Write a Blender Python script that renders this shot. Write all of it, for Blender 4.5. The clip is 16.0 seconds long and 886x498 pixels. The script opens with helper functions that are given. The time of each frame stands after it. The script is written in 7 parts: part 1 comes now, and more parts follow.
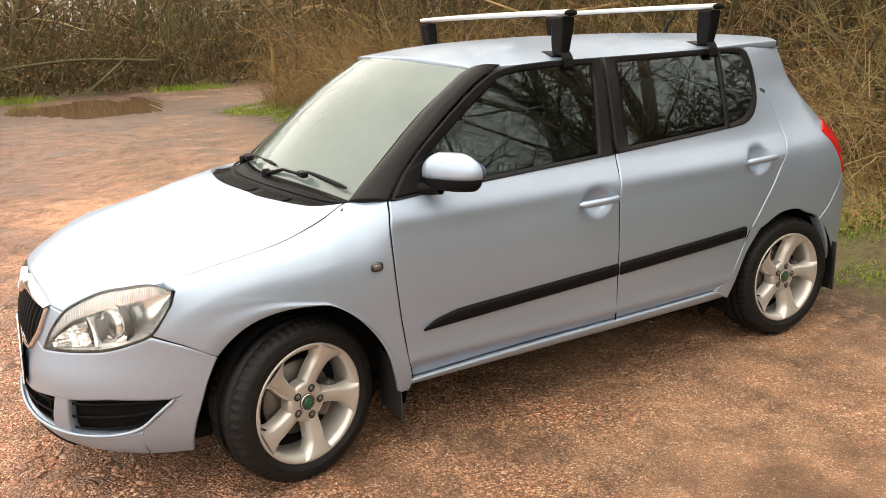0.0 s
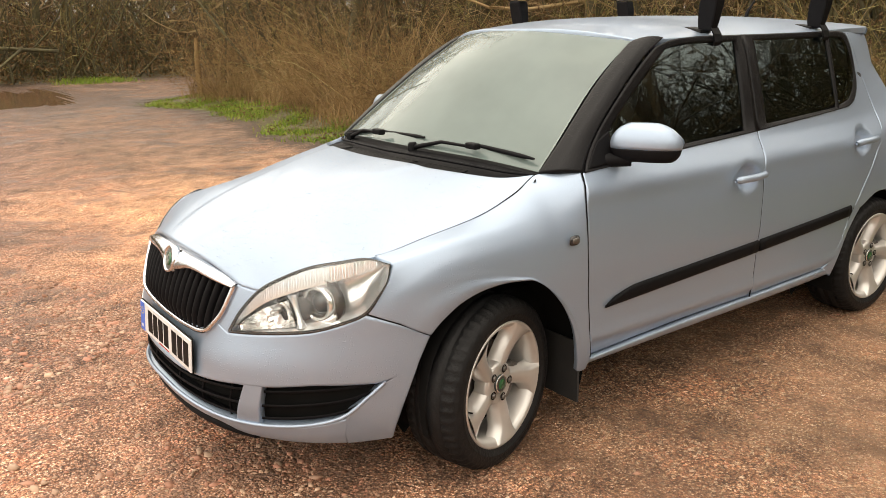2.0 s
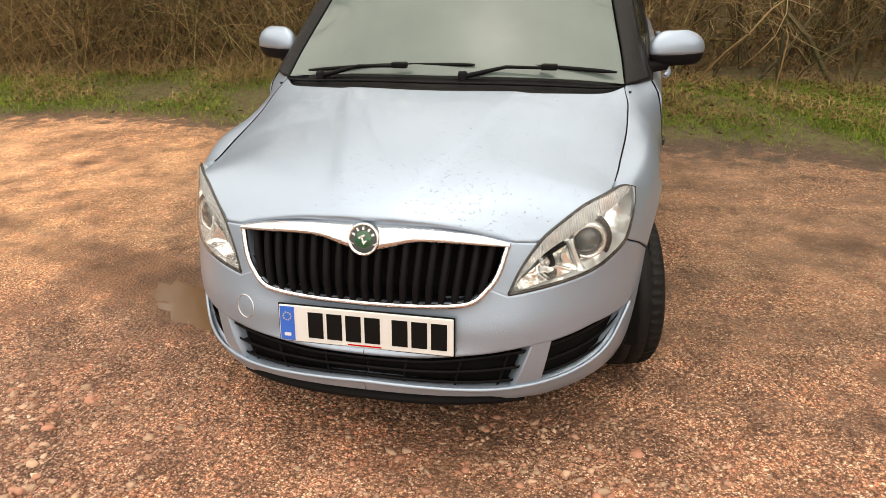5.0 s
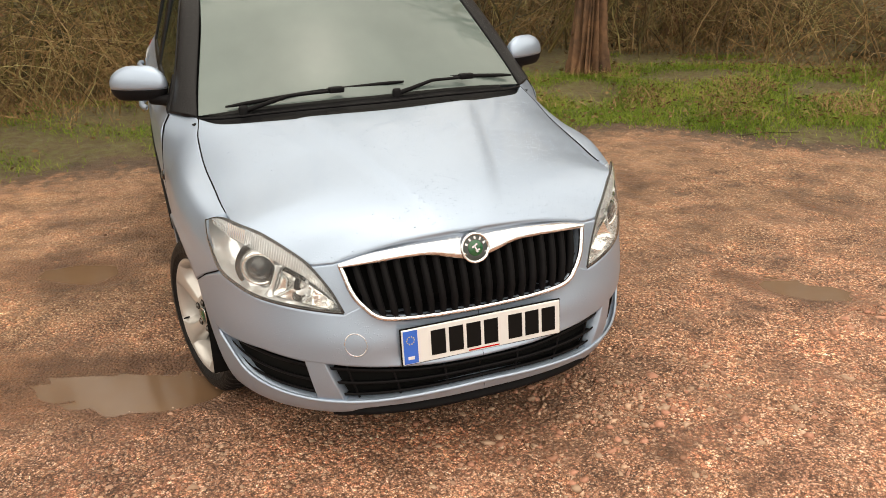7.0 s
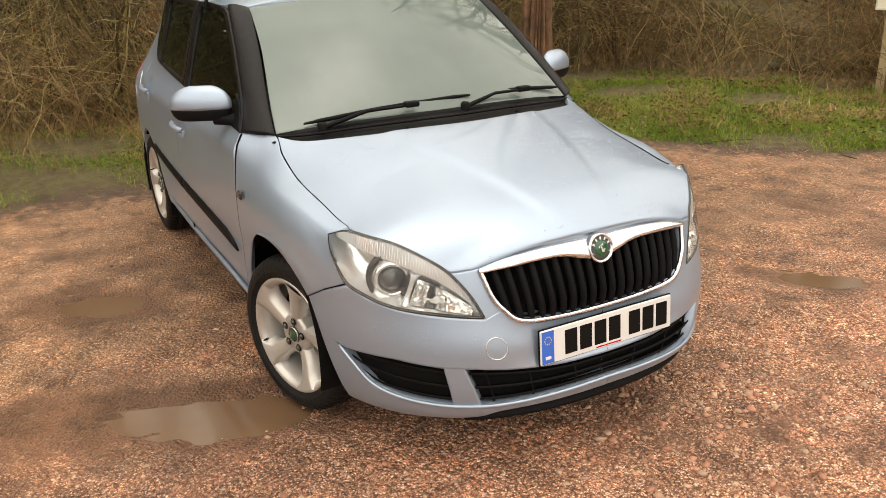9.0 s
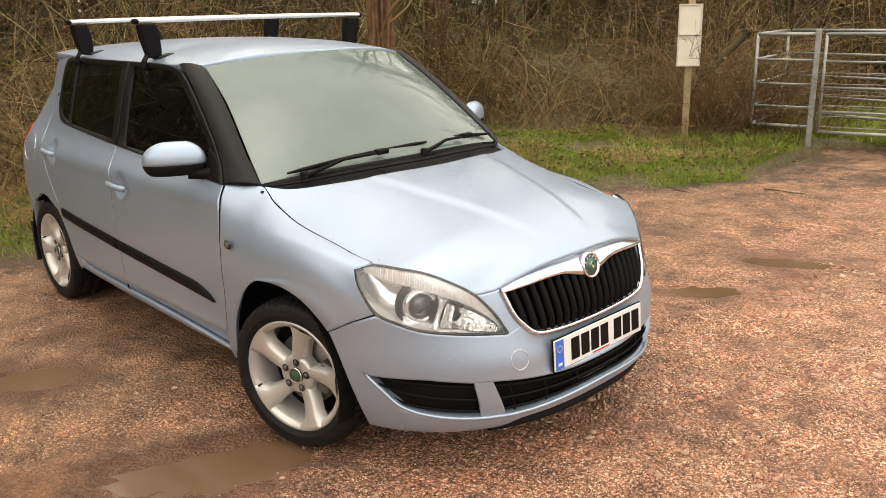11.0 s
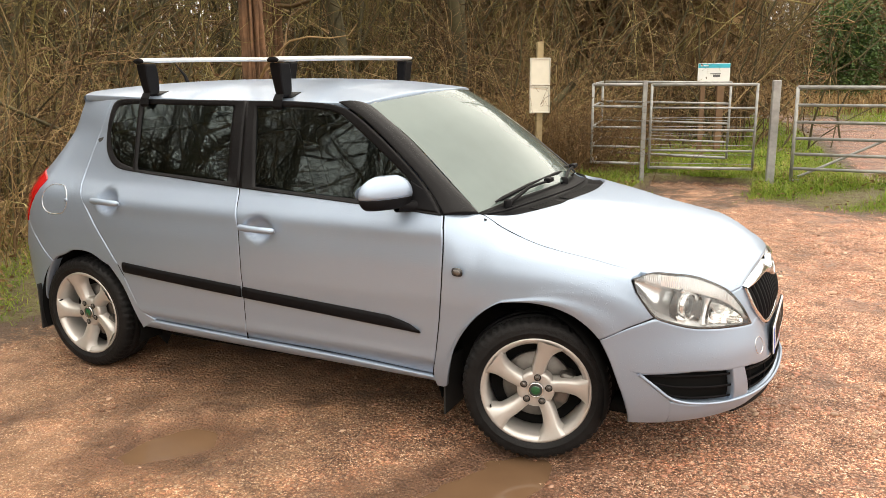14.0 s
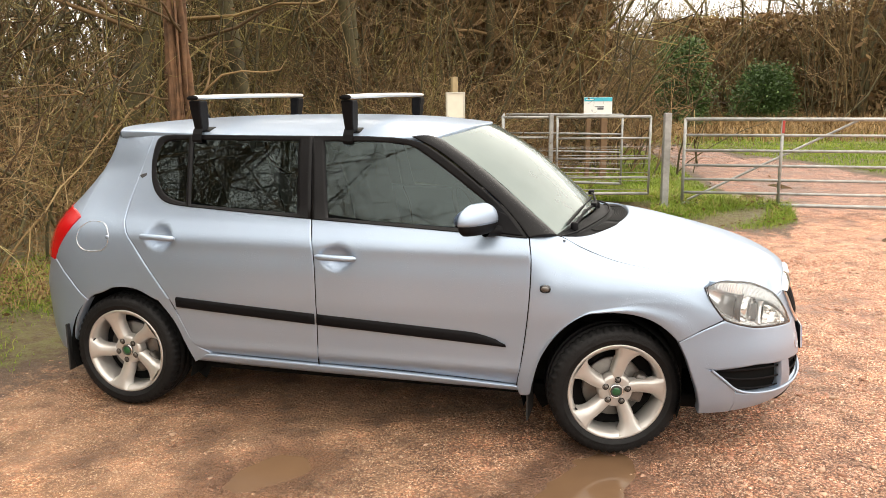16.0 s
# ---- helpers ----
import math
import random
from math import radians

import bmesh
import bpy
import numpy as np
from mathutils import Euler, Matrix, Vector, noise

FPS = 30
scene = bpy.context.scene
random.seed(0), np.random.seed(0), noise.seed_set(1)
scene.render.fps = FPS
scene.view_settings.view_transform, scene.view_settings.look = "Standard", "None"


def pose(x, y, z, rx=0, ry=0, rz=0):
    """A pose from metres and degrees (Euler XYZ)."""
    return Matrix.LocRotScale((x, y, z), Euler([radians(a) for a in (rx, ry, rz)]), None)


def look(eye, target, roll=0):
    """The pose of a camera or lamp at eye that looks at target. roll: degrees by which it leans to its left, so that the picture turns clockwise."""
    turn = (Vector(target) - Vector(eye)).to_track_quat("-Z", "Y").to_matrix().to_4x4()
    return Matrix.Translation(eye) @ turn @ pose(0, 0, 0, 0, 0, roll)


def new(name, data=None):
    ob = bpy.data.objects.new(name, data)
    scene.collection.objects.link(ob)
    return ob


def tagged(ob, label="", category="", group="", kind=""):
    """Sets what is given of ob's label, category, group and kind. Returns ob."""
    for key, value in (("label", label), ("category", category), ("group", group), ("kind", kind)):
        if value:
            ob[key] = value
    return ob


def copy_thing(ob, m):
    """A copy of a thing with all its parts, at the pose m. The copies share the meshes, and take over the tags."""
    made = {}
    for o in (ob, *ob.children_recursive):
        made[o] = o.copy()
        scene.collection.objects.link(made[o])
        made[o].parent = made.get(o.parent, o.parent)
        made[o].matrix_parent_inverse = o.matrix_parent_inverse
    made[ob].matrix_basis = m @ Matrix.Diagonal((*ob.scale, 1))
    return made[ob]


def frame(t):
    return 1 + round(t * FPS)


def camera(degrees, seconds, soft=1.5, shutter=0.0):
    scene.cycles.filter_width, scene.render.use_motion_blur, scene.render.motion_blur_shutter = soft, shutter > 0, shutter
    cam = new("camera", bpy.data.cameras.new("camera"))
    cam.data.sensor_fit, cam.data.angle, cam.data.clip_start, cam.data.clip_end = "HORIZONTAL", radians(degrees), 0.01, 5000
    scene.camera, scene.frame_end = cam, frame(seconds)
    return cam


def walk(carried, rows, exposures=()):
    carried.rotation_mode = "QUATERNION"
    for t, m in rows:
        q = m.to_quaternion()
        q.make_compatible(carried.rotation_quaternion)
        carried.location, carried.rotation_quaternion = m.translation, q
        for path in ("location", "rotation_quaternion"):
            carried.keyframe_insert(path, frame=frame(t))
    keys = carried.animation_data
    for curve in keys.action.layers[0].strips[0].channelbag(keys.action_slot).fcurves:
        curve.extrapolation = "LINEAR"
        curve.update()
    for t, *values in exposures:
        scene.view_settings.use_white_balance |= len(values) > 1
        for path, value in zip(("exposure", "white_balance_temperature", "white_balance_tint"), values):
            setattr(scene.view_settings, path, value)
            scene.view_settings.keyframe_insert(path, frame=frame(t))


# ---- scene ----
cam = camera(56.9, 16.0, soft=0.85)
PATH = [
    (0, (0.759, 3.327, 1.557), (-0.135, 1.618, 1.028), -2.7),
    (0.5, (0.831, 3.276, 1.549), (0.017, 1.54, 0.982), -0.8),
    (1, (1.104, 3.149, 1.508), (0.281, 1.443, 0.866), -0.0),
    (1.5, (1.404, 2.948, 1.515), (0.439, 1.311, 0.892), -0.2),
    (2, (1.605, 2.688, 1.462), (0.475, 1.126, 0.931), -1.0),
    (2.5, (1.914, 2.439, 1.42), (0.613, 1.017, 0.885), -0.3),
    (3, (2.204, 2.174, 1.453), (0.76, 0.92, 0.869), -0.3),
    (3.5, (2.382, 1.836, 1.451), (0.825, 0.76, 0.804), -0.2),
    (4, (2.608, 1.503, 1.443), (0.945, 0.627, 0.759), 0.3),
    (4.5, (2.781, 1.137, 1.501), (1.031, 0.467, 0.803), 0.1),
    (5, (2.807, 0.726, 1.523), (1.002, 0.278, 0.787), -1.1),
    (7.5, (2.88, -1.061, 1.614), (1.175, -0.303, 0.894), -0.8),
    (8, (2.874, -1.127, 1.613), (1.166, -0.367, 0.9), 0.0),
    (8.5, (2.803, -1.283, 1.570), (1.096, -0.518, 0.861), -0.5),
    (9, (2.638, -1.554, 1.594), (0.989, -0.657, 0.905), -1.8),
    (9.5, (2.562, -1.818, 1.598), (1.000, -0.749, 0.952), -1.3),
    (10, (2.572, -2.002, 1.613), (1.061, -0.845, 0.999), -1.8),
    (12.5, (1.885, -2.833, 1.569), (0.73, -1.279, 1.07), -0.7),
    (13, (1.629, -3.099, 1.569), (0.552, -1.487, 1.078), -1.5),
    (13.5, (1.305, -3.32, 1.593), (0.334, -1.638, 1.115), -1.3),
    (14, (1.007, -3.63, 1.569), (0.159, -1.876, 1.119), -0.6),
    (14.5, (0.718, -3.859, 1.563), (-0.072, -2.08, 1.104), -1.1),
    (15, (0.421, -3.986, 1.586), (-0.251, -2.159, 1.125), -2.3),
    (15.5, (0.246, -4.119, 1.599), (-0.306, -2.246, 1.165), -2.1),
    (16, (0.132, -4.262, 1.607), (-0.356, -2.36, 1.226), -0.4),
]
walk(cam, [(t, look(eye, target, roll)) for t, eye, target, roll in PATH],
     [(0.0, 1.88, 7500, 10), (2.5, 1.58, 7600, 10), (5.0, 1.42, 7700, 10), (7.5, 1.40, 7700, 10), (10.0, 1.48, 7600, 10), (12.5, 1.62, 7400, 10), (14.5, 1.88, 7300, 10), (16.0, 1.95, 7200, 10)])

# ---- light ----
SUN_AZ, SUN_EL = 12.0, 87.0
world = bpy.data.worlds.new("overcast_sky")
scene.world = world
world.use_nodes = True
_wn, _wl = world.node_tree.nodes, world.node_tree.links
_wn.clear()
_sky = _wn.new("ShaderNodeTexSky")
_sky.sky_type = 'NISHITA'
_sky.sun_disc = False
_sky.sun_elevation = radians(SUN_EL)
_sky.sun_rotation = radians(90 - SUN_AZ)
_sky.air_density, _sky.dust_density, _sky.ozone_density = 1.0, 1.5, 1.0
_hs = _wn.new("ShaderNodeHueSaturation")
_hs.inputs["Saturation"].default_value = 0.08
_bg = _wn.new("ShaderNodeBackground")
_bg.inputs["Strength"].default_value = 0.108
_wo = _wn.new("ShaderNodeOutputWorld")
_wl.new(_sky.outputs[0], _hs.inputs["Color"])
_wl.new(_hs.outputs[0], _bg.inputs["Color"])
_wl.new(_bg.outputs[0], _wo.inputs["Surface"])
sun = new("sun", bpy.data.lights.new("sun", "SUN"))
sun.data.energy, sun.data.angle, sun.data.color = 1.2, radians(150), (1.0, 0.95, 0.88)
_a, _e = radians(SUN_AZ), radians(SUN_EL)
sun.matrix_world = look((10 * math.cos(_a) * math.cos(_e), 10 * math.sin(_a) * math.cos(_e), 10 * math.sin(_e)), (0, 0, 0))

# ---- materials ----


def mat(name, color, rough=0.5, metal=0.0, coat=0.0, grain=0.0, scale=30.0, bump=0.0, bscale=60.0, spread=0.25, coarse=2.0, spec=0.5, tint=None):
    """A principled material with colour variation at two scales and a fine bump."""
    m = bpy.data.materials.new(name)
    m.use_nodes = True
    nt = m.node_tree
    n, l = nt.nodes, nt.links
    b = n["Principled BSDF"]
    b.inputs["Roughness"].default_value = rough
    b.inputs["Metallic"].default_value = metal
    b.inputs["Coat Weight"].default_value = coat
    b.inputs["Coat Roughness"].default_value = 0.06
    b.inputs["Specular IOR Level"].default_value = spec
    b.inputs["Base Color"].default_value = (*color, 1)
    tc = n.new("ShaderNodeTexCoord")
    if grain:
        f = n.new("ShaderNodeTexNoise")
        f.inputs["Scale"].default_value, f.inputs["Detail"].default_value = scale, 6
        g = n.new("ShaderNodeTexNoise")
        g.inputs["Scale"].default_value, g.inputs["Detail"].default_value = coarse, 3
        l.new(tc.outputs["Object"], f.inputs["Vector"])
        l.new(tc.outputs["Object"], g.inputs["Vector"])
        ad = n.new("ShaderNodeMath")
        ad.operation = 'ADD'
        l.new(f.outputs[0], ad.inputs[0])
        l.new(g.outputs[0], ad.inputs[1])
        r = n.new("ShaderNodeValToRGB")
        r.color_ramp.elements[0].position, r.color_ramp.elements[1].position = 0.6, 1.4
        lo = [max(0, c * (1 - grain)) for c in color]
        hi = [min(1, c * (1 + grain)) for c in (tint or color)]
        r.color_ramp.elements[0].color, r.color_ramp.elements[1].color = (*lo, 1), (*hi, 1)
        hf = n.new("ShaderNodeMath")
        hf.operation = 'MULTIPLY'
        hf.inputs[1].default_value = 0.5
        l.new(ad.outputs[0], hf.inputs[0])
        r.color_ramp.elements[0].position, r.color_ramp.elements[1].position = 0.5 - spread, 0.5 + spread
        l.new(hf.outputs[0], r.inputs[0])
        l.new(r.outputs[0], b.inputs["Base Color"])
    if bump:
        f = n.new("ShaderNodeTexNoise")
        f.inputs["Scale"].default_value, f.inputs["Detail"].default_value = bscale, 5
        l.new(tc.outputs["Object"], f.inputs["Vector"])
        bp = n.new("ShaderNodeBump")
        bp.inputs["Strength"].default_value, bp.inputs["Distance"].default_value = bump, 0.01
        l.new(f.outputs[0], bp.inputs["Height"])
        l.new(bp.outputs[0], b.inputs["Normal"])
    return m


def wet(m, scale=190.0, size=0.26, strength=0.22, lo=0.42, hi=0.62):
    """Rain droplets standing on a surface: small round bumps, sparse."""
    n, l = m.node_tree.nodes, m.node_tree.links
    b = n["Principled BSDF"]
    tc = n.new("ShaderNodeTexCoord")
    v = n.new("ShaderNodeTexVoronoi")
    v.inputs["Scale"].default_value = scale
    l.new(tc.outputs["Object"], v.inputs["Vector"])
    r = n.new("ShaderNodeMapRange")
    r.interpolation_type = 'SMOOTHSTEP'
    r.inputs["From Min"].default_value, r.inputs["From Max"].default_value = size, size * 0.4
    l.new(v.outputs["Distance"], r.inputs["Value"])
    w = n.new("ShaderNodeTexNoise")
    w.inputs["Scale"].default_value = 9
    l.new(tc.outputs["Object"], w.inputs["Vector"])
    k = n.new("ShaderNodeMapRange")
    k.inputs["From Min"].default_value, k.inputs["From Max"].default_value = lo, hi
    l.new(w.outputs[0], k.inputs["Value"])
    mu = n.new("ShaderNodeMath")
    mu.operation = 'MULTIPLY'
    l.new(r.outputs[0], mu.inputs[0])
    l.new(k.outputs[0], mu.inputs[1])
    bp = n.new("ShaderNodeBump")
    bp.inputs["Strength"].default_value, bp.inputs["Distance"].default_value = strength, 0.002
    l.new(mu.outputs[0], bp.inputs["Height"])
    l.new(bp.outputs[0], b.inputs["Coat Normal"])
    l.new(bp.outputs[0], b.inputs["Normal"])
    return m


PAINT = wet(mat("silver_blue_paint", (0.305, 0.382, 0.49), 0.40, 0.6, 0.45, 0.06, 900.0, spread=0.3), 125, 0.28, 0.35)
PLAIN_PAINT = mat("silver_blue_paint_dry", (0.305, 0.382, 0.49), 0.40, 0.6, 0.45, 0.06, 900.0, spread=0.3)
TRIM = mat("black_plastic", (0.006, 0.006, 0.007), 0.55, 0, 0, 0.3, 40, 0.06, 300, spec=0.08)
FILM = wet(mat("black_gloss_film", (0.007, 0.007, 0.008), 0.34, 0, 0.0, 0.3, 40, spec=0.13), 130, 0.36, .5, 0.3, 0.5)
RUBBER = mat("tyre_rubber", (0.011, 0.011, 0.0115), 0.5, 0, 0, 0.5, 25, 0.3, 90, spec=0.13)
ALLOY = mat("silver_alloy", (0.50, 0.485, 0.465), 0.36, 0.55, 0.3, 0.12, 18)
CHROME = wet(mat("chrome", (0.70, 0.72, 0.75), 0.11, 1.0, 0.0, 0.04, 20), 115, 0.36, .45, .3, .5)
DARK = mat("dark_underbody", (0.007, 0.007, 0.007), 0.9, 0, 0, 0.4, 12, spec=0.05)
DISC = mat("brake_steel", (0.15, 0.14, 0.13), 0.45, 0.8, 0, 0.4, 30)
RED = mat("red_lamp_plastic", (0.42, 0.003, 0.006), 0.16, 0, 0.1, 0.25, 14, spec=.3)
GREEN = mat("green_enamel", (0.008, 0.085, 0.032), 0.25, 0, 0.5, 0.3, 120)
BADGE_DARK = mat("dark_enamel", (0.02, 0.03, 0.028), 0.3, 0, 0.3, 0.2, 90)
SILVER = mat("silver_metal", (0.68, 0.69, 0.70), 0.25, 0.9, 0, 0.08, 60)
BAR_ALU = mat("anodised_aluminium", (0.74, 0.74, 0.73), 0.33, 0.5, 0.0, 0.06, 40)
PLATE_WHITE = mat("plate_white", (0.64, 0.65, 0.66), 0.35, 0, 0.2, 0.05, 20)
PLATE_BLUE = mat("plate_blue", (0.02, 0.12, 0.55), 0.35, 0, 0.2, 0.08, 20)
PLATE_BLACK = mat("plate_black", (0.006, 0.006, 0.006), 0.5, 0, 0, 0.2, 20, spec=0.08)
PLATE_YELLOW = mat("plate_yellow", (0.7, 0.55, 0.08), 0.4, 0, 0, 0.1, 20)
REFLECTOR = mat("lamp_reflector", (0.90, 0.93, 0.97), 0.13, 0.72, 0.4, 0.06, 40, 0.2, 28)
LAMP_BLACK = mat("lamp_bezel", (0.012, 0.012, 0.013), 0.25, 0, 0.3, 0.2, 40)
LAMP_CHROME = mat("lamp_chrome", (0.95, 0.95, 0.94), 0.07, 0.9, 0.0, 0.03, 20)
AMBER = mat("amber_reflector", (0.70, 0.60, 0.57), 0.3, 0.2, 0.3, 0.2, 60)
FABRIC = mat("seat_fabric", (0.035, 0.037, 0.04), 0.9, 0, 0, 0.4, 90, 0.2, 200)
DASH = mat("dashboard_plastic", (0.03, 0.031, 0.033), 0.7, 0, 0, 0.3, 60)
HEADLINER = mat("headliner_cloth", (0.42, 0.42, 0.38), 0.95, 0, 0, 0.1, 90)
MUDFLAP = mat("mudflap_rubber", (0.014, 0.014, 0.014), 0.7, 0, 0, 0.4, 20)


def glass(name, tint, rough, mixv, haze=None, hazev=0.0, drops=True, dstr=0.5, sheen=(0.95, 0.97, 0.96)):
    """A thin pane: clear or hazy, with a gloss that grows at grazing angles."""
    m = bpy.data.materials.new(name)
    m.use_nodes = True
    n, l = m.node_tree.nodes, m.node_tree.links
    n.clear()
    out = n.new("ShaderNodeOutputMaterial")
    tr = n.new("ShaderNodeBsdfTransparent")
    tr.inputs[0].default_value = (*tint, 1)
    body = tr
    tc = n.new("ShaderNodeTexCoord")
    if haze:
        di = n.new("ShaderNodeBsdfDiffuse")
        di.inputs[0].default_value = (*haze, 1)
        mx = n.new("ShaderNodeMixShader")
        ns = n.new("ShaderNodeTexNoise")
        ns.inputs["Scale"].default_value, ns.inputs["Detail"].default_value = 4.0, 5
        l.new(tc.outputs["Object"], ns.inputs["Vector"])
        mr = n.new("ShaderNodeMapRange")
        mr.inputs["From Min"].default_value, mr.inputs["From Max"].default_value = 0.3, 0.7
        mr.inputs["To Min"].default_value, mr.inputs["To Max"].default_value = hazev - 0.1, hazev + 0.06
        l.new(ns.outputs[0], mr.inputs["Value"])
        l.new(mr.outputs[0], mx.inputs[0])
        l.new(tr.outputs[0], mx.inputs[1])
        l.new(di.outputs[0], mx.inputs[2])
        body = mx
    gl = n.new("ShaderNodeBsdfGlossy")
    gl.inputs["Roughness"].default_value = rough
    gl.inputs[0].default_value = (*sheen, 1)
    fr = n.new("ShaderNodeFresnel")
    fr.inputs["IOR"].default_value = mixv
    fin = n.new("ShaderNodeMixShader")
    l.new(fr.outputs[0], fin.inputs[0])
    l.new(body.outputs[0], fin.inputs[1])
    l.new(gl.outputs[0], fin.inputs[2])
    if drops:
        v = n.new("ShaderNodeTexVoronoi")
        v.inputs["Scale"].default_value = 120
        l.new(tc.outputs["Object"], v.inputs["Vector"])
        r = n.new("ShaderNodeMapRange")
        r.interpolation_type = 'SMOOTHSTEP'
        r.inputs["From Min"].default_value, r.inputs["From Max"].default_value = 0.42, 0.1
        l.new(v.outputs["Distance"], r.inputs["Value"])
        bp = n.new("ShaderNodeBump")
        bp.inputs["Strength"].default_value, bp.inputs["Distance"].default_value = dstr, 0.002
        l.new(r.outputs[0], bp.inputs["Height"])
        l.new(bp.outputs[0], gl.inputs["Normal"])
        l.new(bp.outputs[0], fr.inputs["Normal"])
    l.new(fin.outputs[0], out.inputs[0])
    return m


SCREEN = glass("misted_windscreen", (0.75, 0.82, 0.78), 0.03, 1.5, (0.122, 0.158, 0.152), 0.86, drops=False)
SIDE_GLASS = glass("side_window_glass", (0.095, 0.135, 0.125), 0.012, 1.62, dstr=0.07, sheen=(0.70, 0.86, 0.87))
LENS = glass("lamp_lens", (0.97, 0.975, 0.97), 0.02, 1.4, (0.85, 0.86, 0.87), 0.055, False)
DARK_LENS = mat("projector_lens", (0.03, 0.035, 0.04), 0.05, 0, 1.0, 0.2, 20)


# ---- mesh helpers ----


def mk(name, verts, faces, material, parent=None, label="", smooth=True):
    """One mesh object from vertices and faces."""
    me = bpy.data.meshes.new(name)
    me.from_pydata([tuple(map(float, v)) for v in verts], [], [tuple(map(int, f)) for f in faces])
    me.materials.append(material)
    if smooth:
        me.polygons.foreach_set("use_smooth", [True] * len(me.polygons))
    me.update()
    ob = new(name, me)
    if parent is not None:
        ob.parent = parent
    if label:
        tagged(ob, label)
    return ob


def part(name, bm, material, parent=None, label="", smooth=False):
    """Links a bmesh as one mesh object under a thing or a part."""
    me = bpy.data.meshes.new(name)
    bmesh.ops.recalc_face_normals(bm, faces=bm.faces)
    bm.to_mesh(me)
    bm.free()
    me.materials.append(material)
    if smooth:
        me.polygons.foreach_set("use_smooth", [True] * len(me.polygons))
    ob = new(name, me)
    if parent is not None:
        ob.parent = parent
    if label:
        tagged(ob, label)
    return ob


def box(w, d, h, at=(0, 0, 0), bevel=0.004, rot=None, seg=2):
    bm = bmesh.new()
    bmesh.ops.create_cube(bm, size=1)
    bmesh.ops.scale(bm, vec=(w, d, h), verts=bm.verts)
    if bevel:
        bmesh.ops.bevel(bm, geom=bm.edges[:], offset=bevel, segments=seg, affect='EDGES', profile=0.5)
    if rot is not None:
        bmesh.ops.transform(bm, matrix=rot, verts=bm.verts)
    bmesh.ops.translate(bm, vec=at, verts=bm.verts)
    return bm


def rod(a, b, r, seg=10, r2=None):
    """A capped round bar from a to b."""
    a, b = Vector(a), Vector(b)
    d = b - a
    bm = bmesh.new()
    bmesh.ops.create_cone(bm, cap_ends=True, segments=seg, radius1=r, radius2=r if r2 is None else r2, depth=d.length)
    bmesh.ops.transform(bm, matrix=Matrix.Translation((a + b) / 2) @ d.to_track_quat('Z', 'Y').to_matrix().to_4x4(), verts=bm.verts)
    return bm


def lathe(profile, seg, axis_y=True):
    """Vertices and faces of a profile of (radius, height along +y) turned round the y axis."""
    v, f = [], []
    n = len(profile)
    for k in range(seg):
        a = 2 * math.pi * k / seg
        for r, h in profile:
            v.append((r * math.cos(a), h, r * math.sin(a)))
    for k in range(seg):
        for j in range(n - 1):
            p, q = k * n + j, ((k + 1) % seg) * n + j
            f.append((p, p + 1, q + 1, q))
    return v, f


def tubes(lines, sides=3):
    """Vertices and faces of many tapering tubes; each line is (points, radii)."""
    V, F = [], []
    base = 0
    ang = np.arange(sides) * 2 * np.pi / sides
    for pts, rad in lines:
        pts = np.asarray(pts, float)
        d = np.gradient(pts, axis=0)
        d /= np.linalg.norm(d, axis=1, keepdims=True) + 1e-9
        ref = np.where(np.abs(d[:, 2:3]) > 0.9, [[1.0, 0, 0]], [[0, 0, 1.0]])
        a = np.cross(d, ref)
        a /= np.linalg.norm(a, axis=1, keepdims=True) + 1e-9
        b = np.cross(d, a)
        ring = pts[:, None] + np.asarray(rad)[:, None, None] * (np.cos(ang)[None, :, None] * a[:, None] + np.sin(ang)[None, :, None] * b[:, None])
        V.append(ring.reshape(-1, 3))
        n = len(pts)
        i, j = np.meshgrid(np.arange(n - 1), np.arange(sides), indexing="ij")
        p = base + i * sides + j
        q = base + i * sides + (j + 1) % sides
        F.append(np.stack([p, q, q + sides, p + sides], -1).reshape(-1, 4))
        base += n * sides
    return np.concatenate(V), np.concatenate(F)


def mk_fast(name, V, F, material, parent=None, label="", smooth=True):
    """One mesh object from arrays of vertices and equal faces."""
    V, F = np.asarray(V, np.float32), np.asarray(F, np.int32)
    k = F.shape[1]
    me = bpy.data.meshes.new(name)
    me.vertices.add(len(V))
    me.vertices.foreach_set("co", V.ravel())
    me.loops.add(F.size)
    me.loops.foreach_set("vertex_index", F.ravel())
    me.polygons.add(len(F))
    me.polygons.foreach_set("loop_start", np.arange(0, F.size, k, dtype=np.int32))
    me.update(calc_edges=True)
    if smooth:
        me.polygons.foreach_set("use_smooth", np.ones(len(F), bool))
    me.materials.append(material)
    ob = new(name, me)
    if parent is not None:
        ob.parent = parent
    if label:
        tagged(ob, label)
    return ob


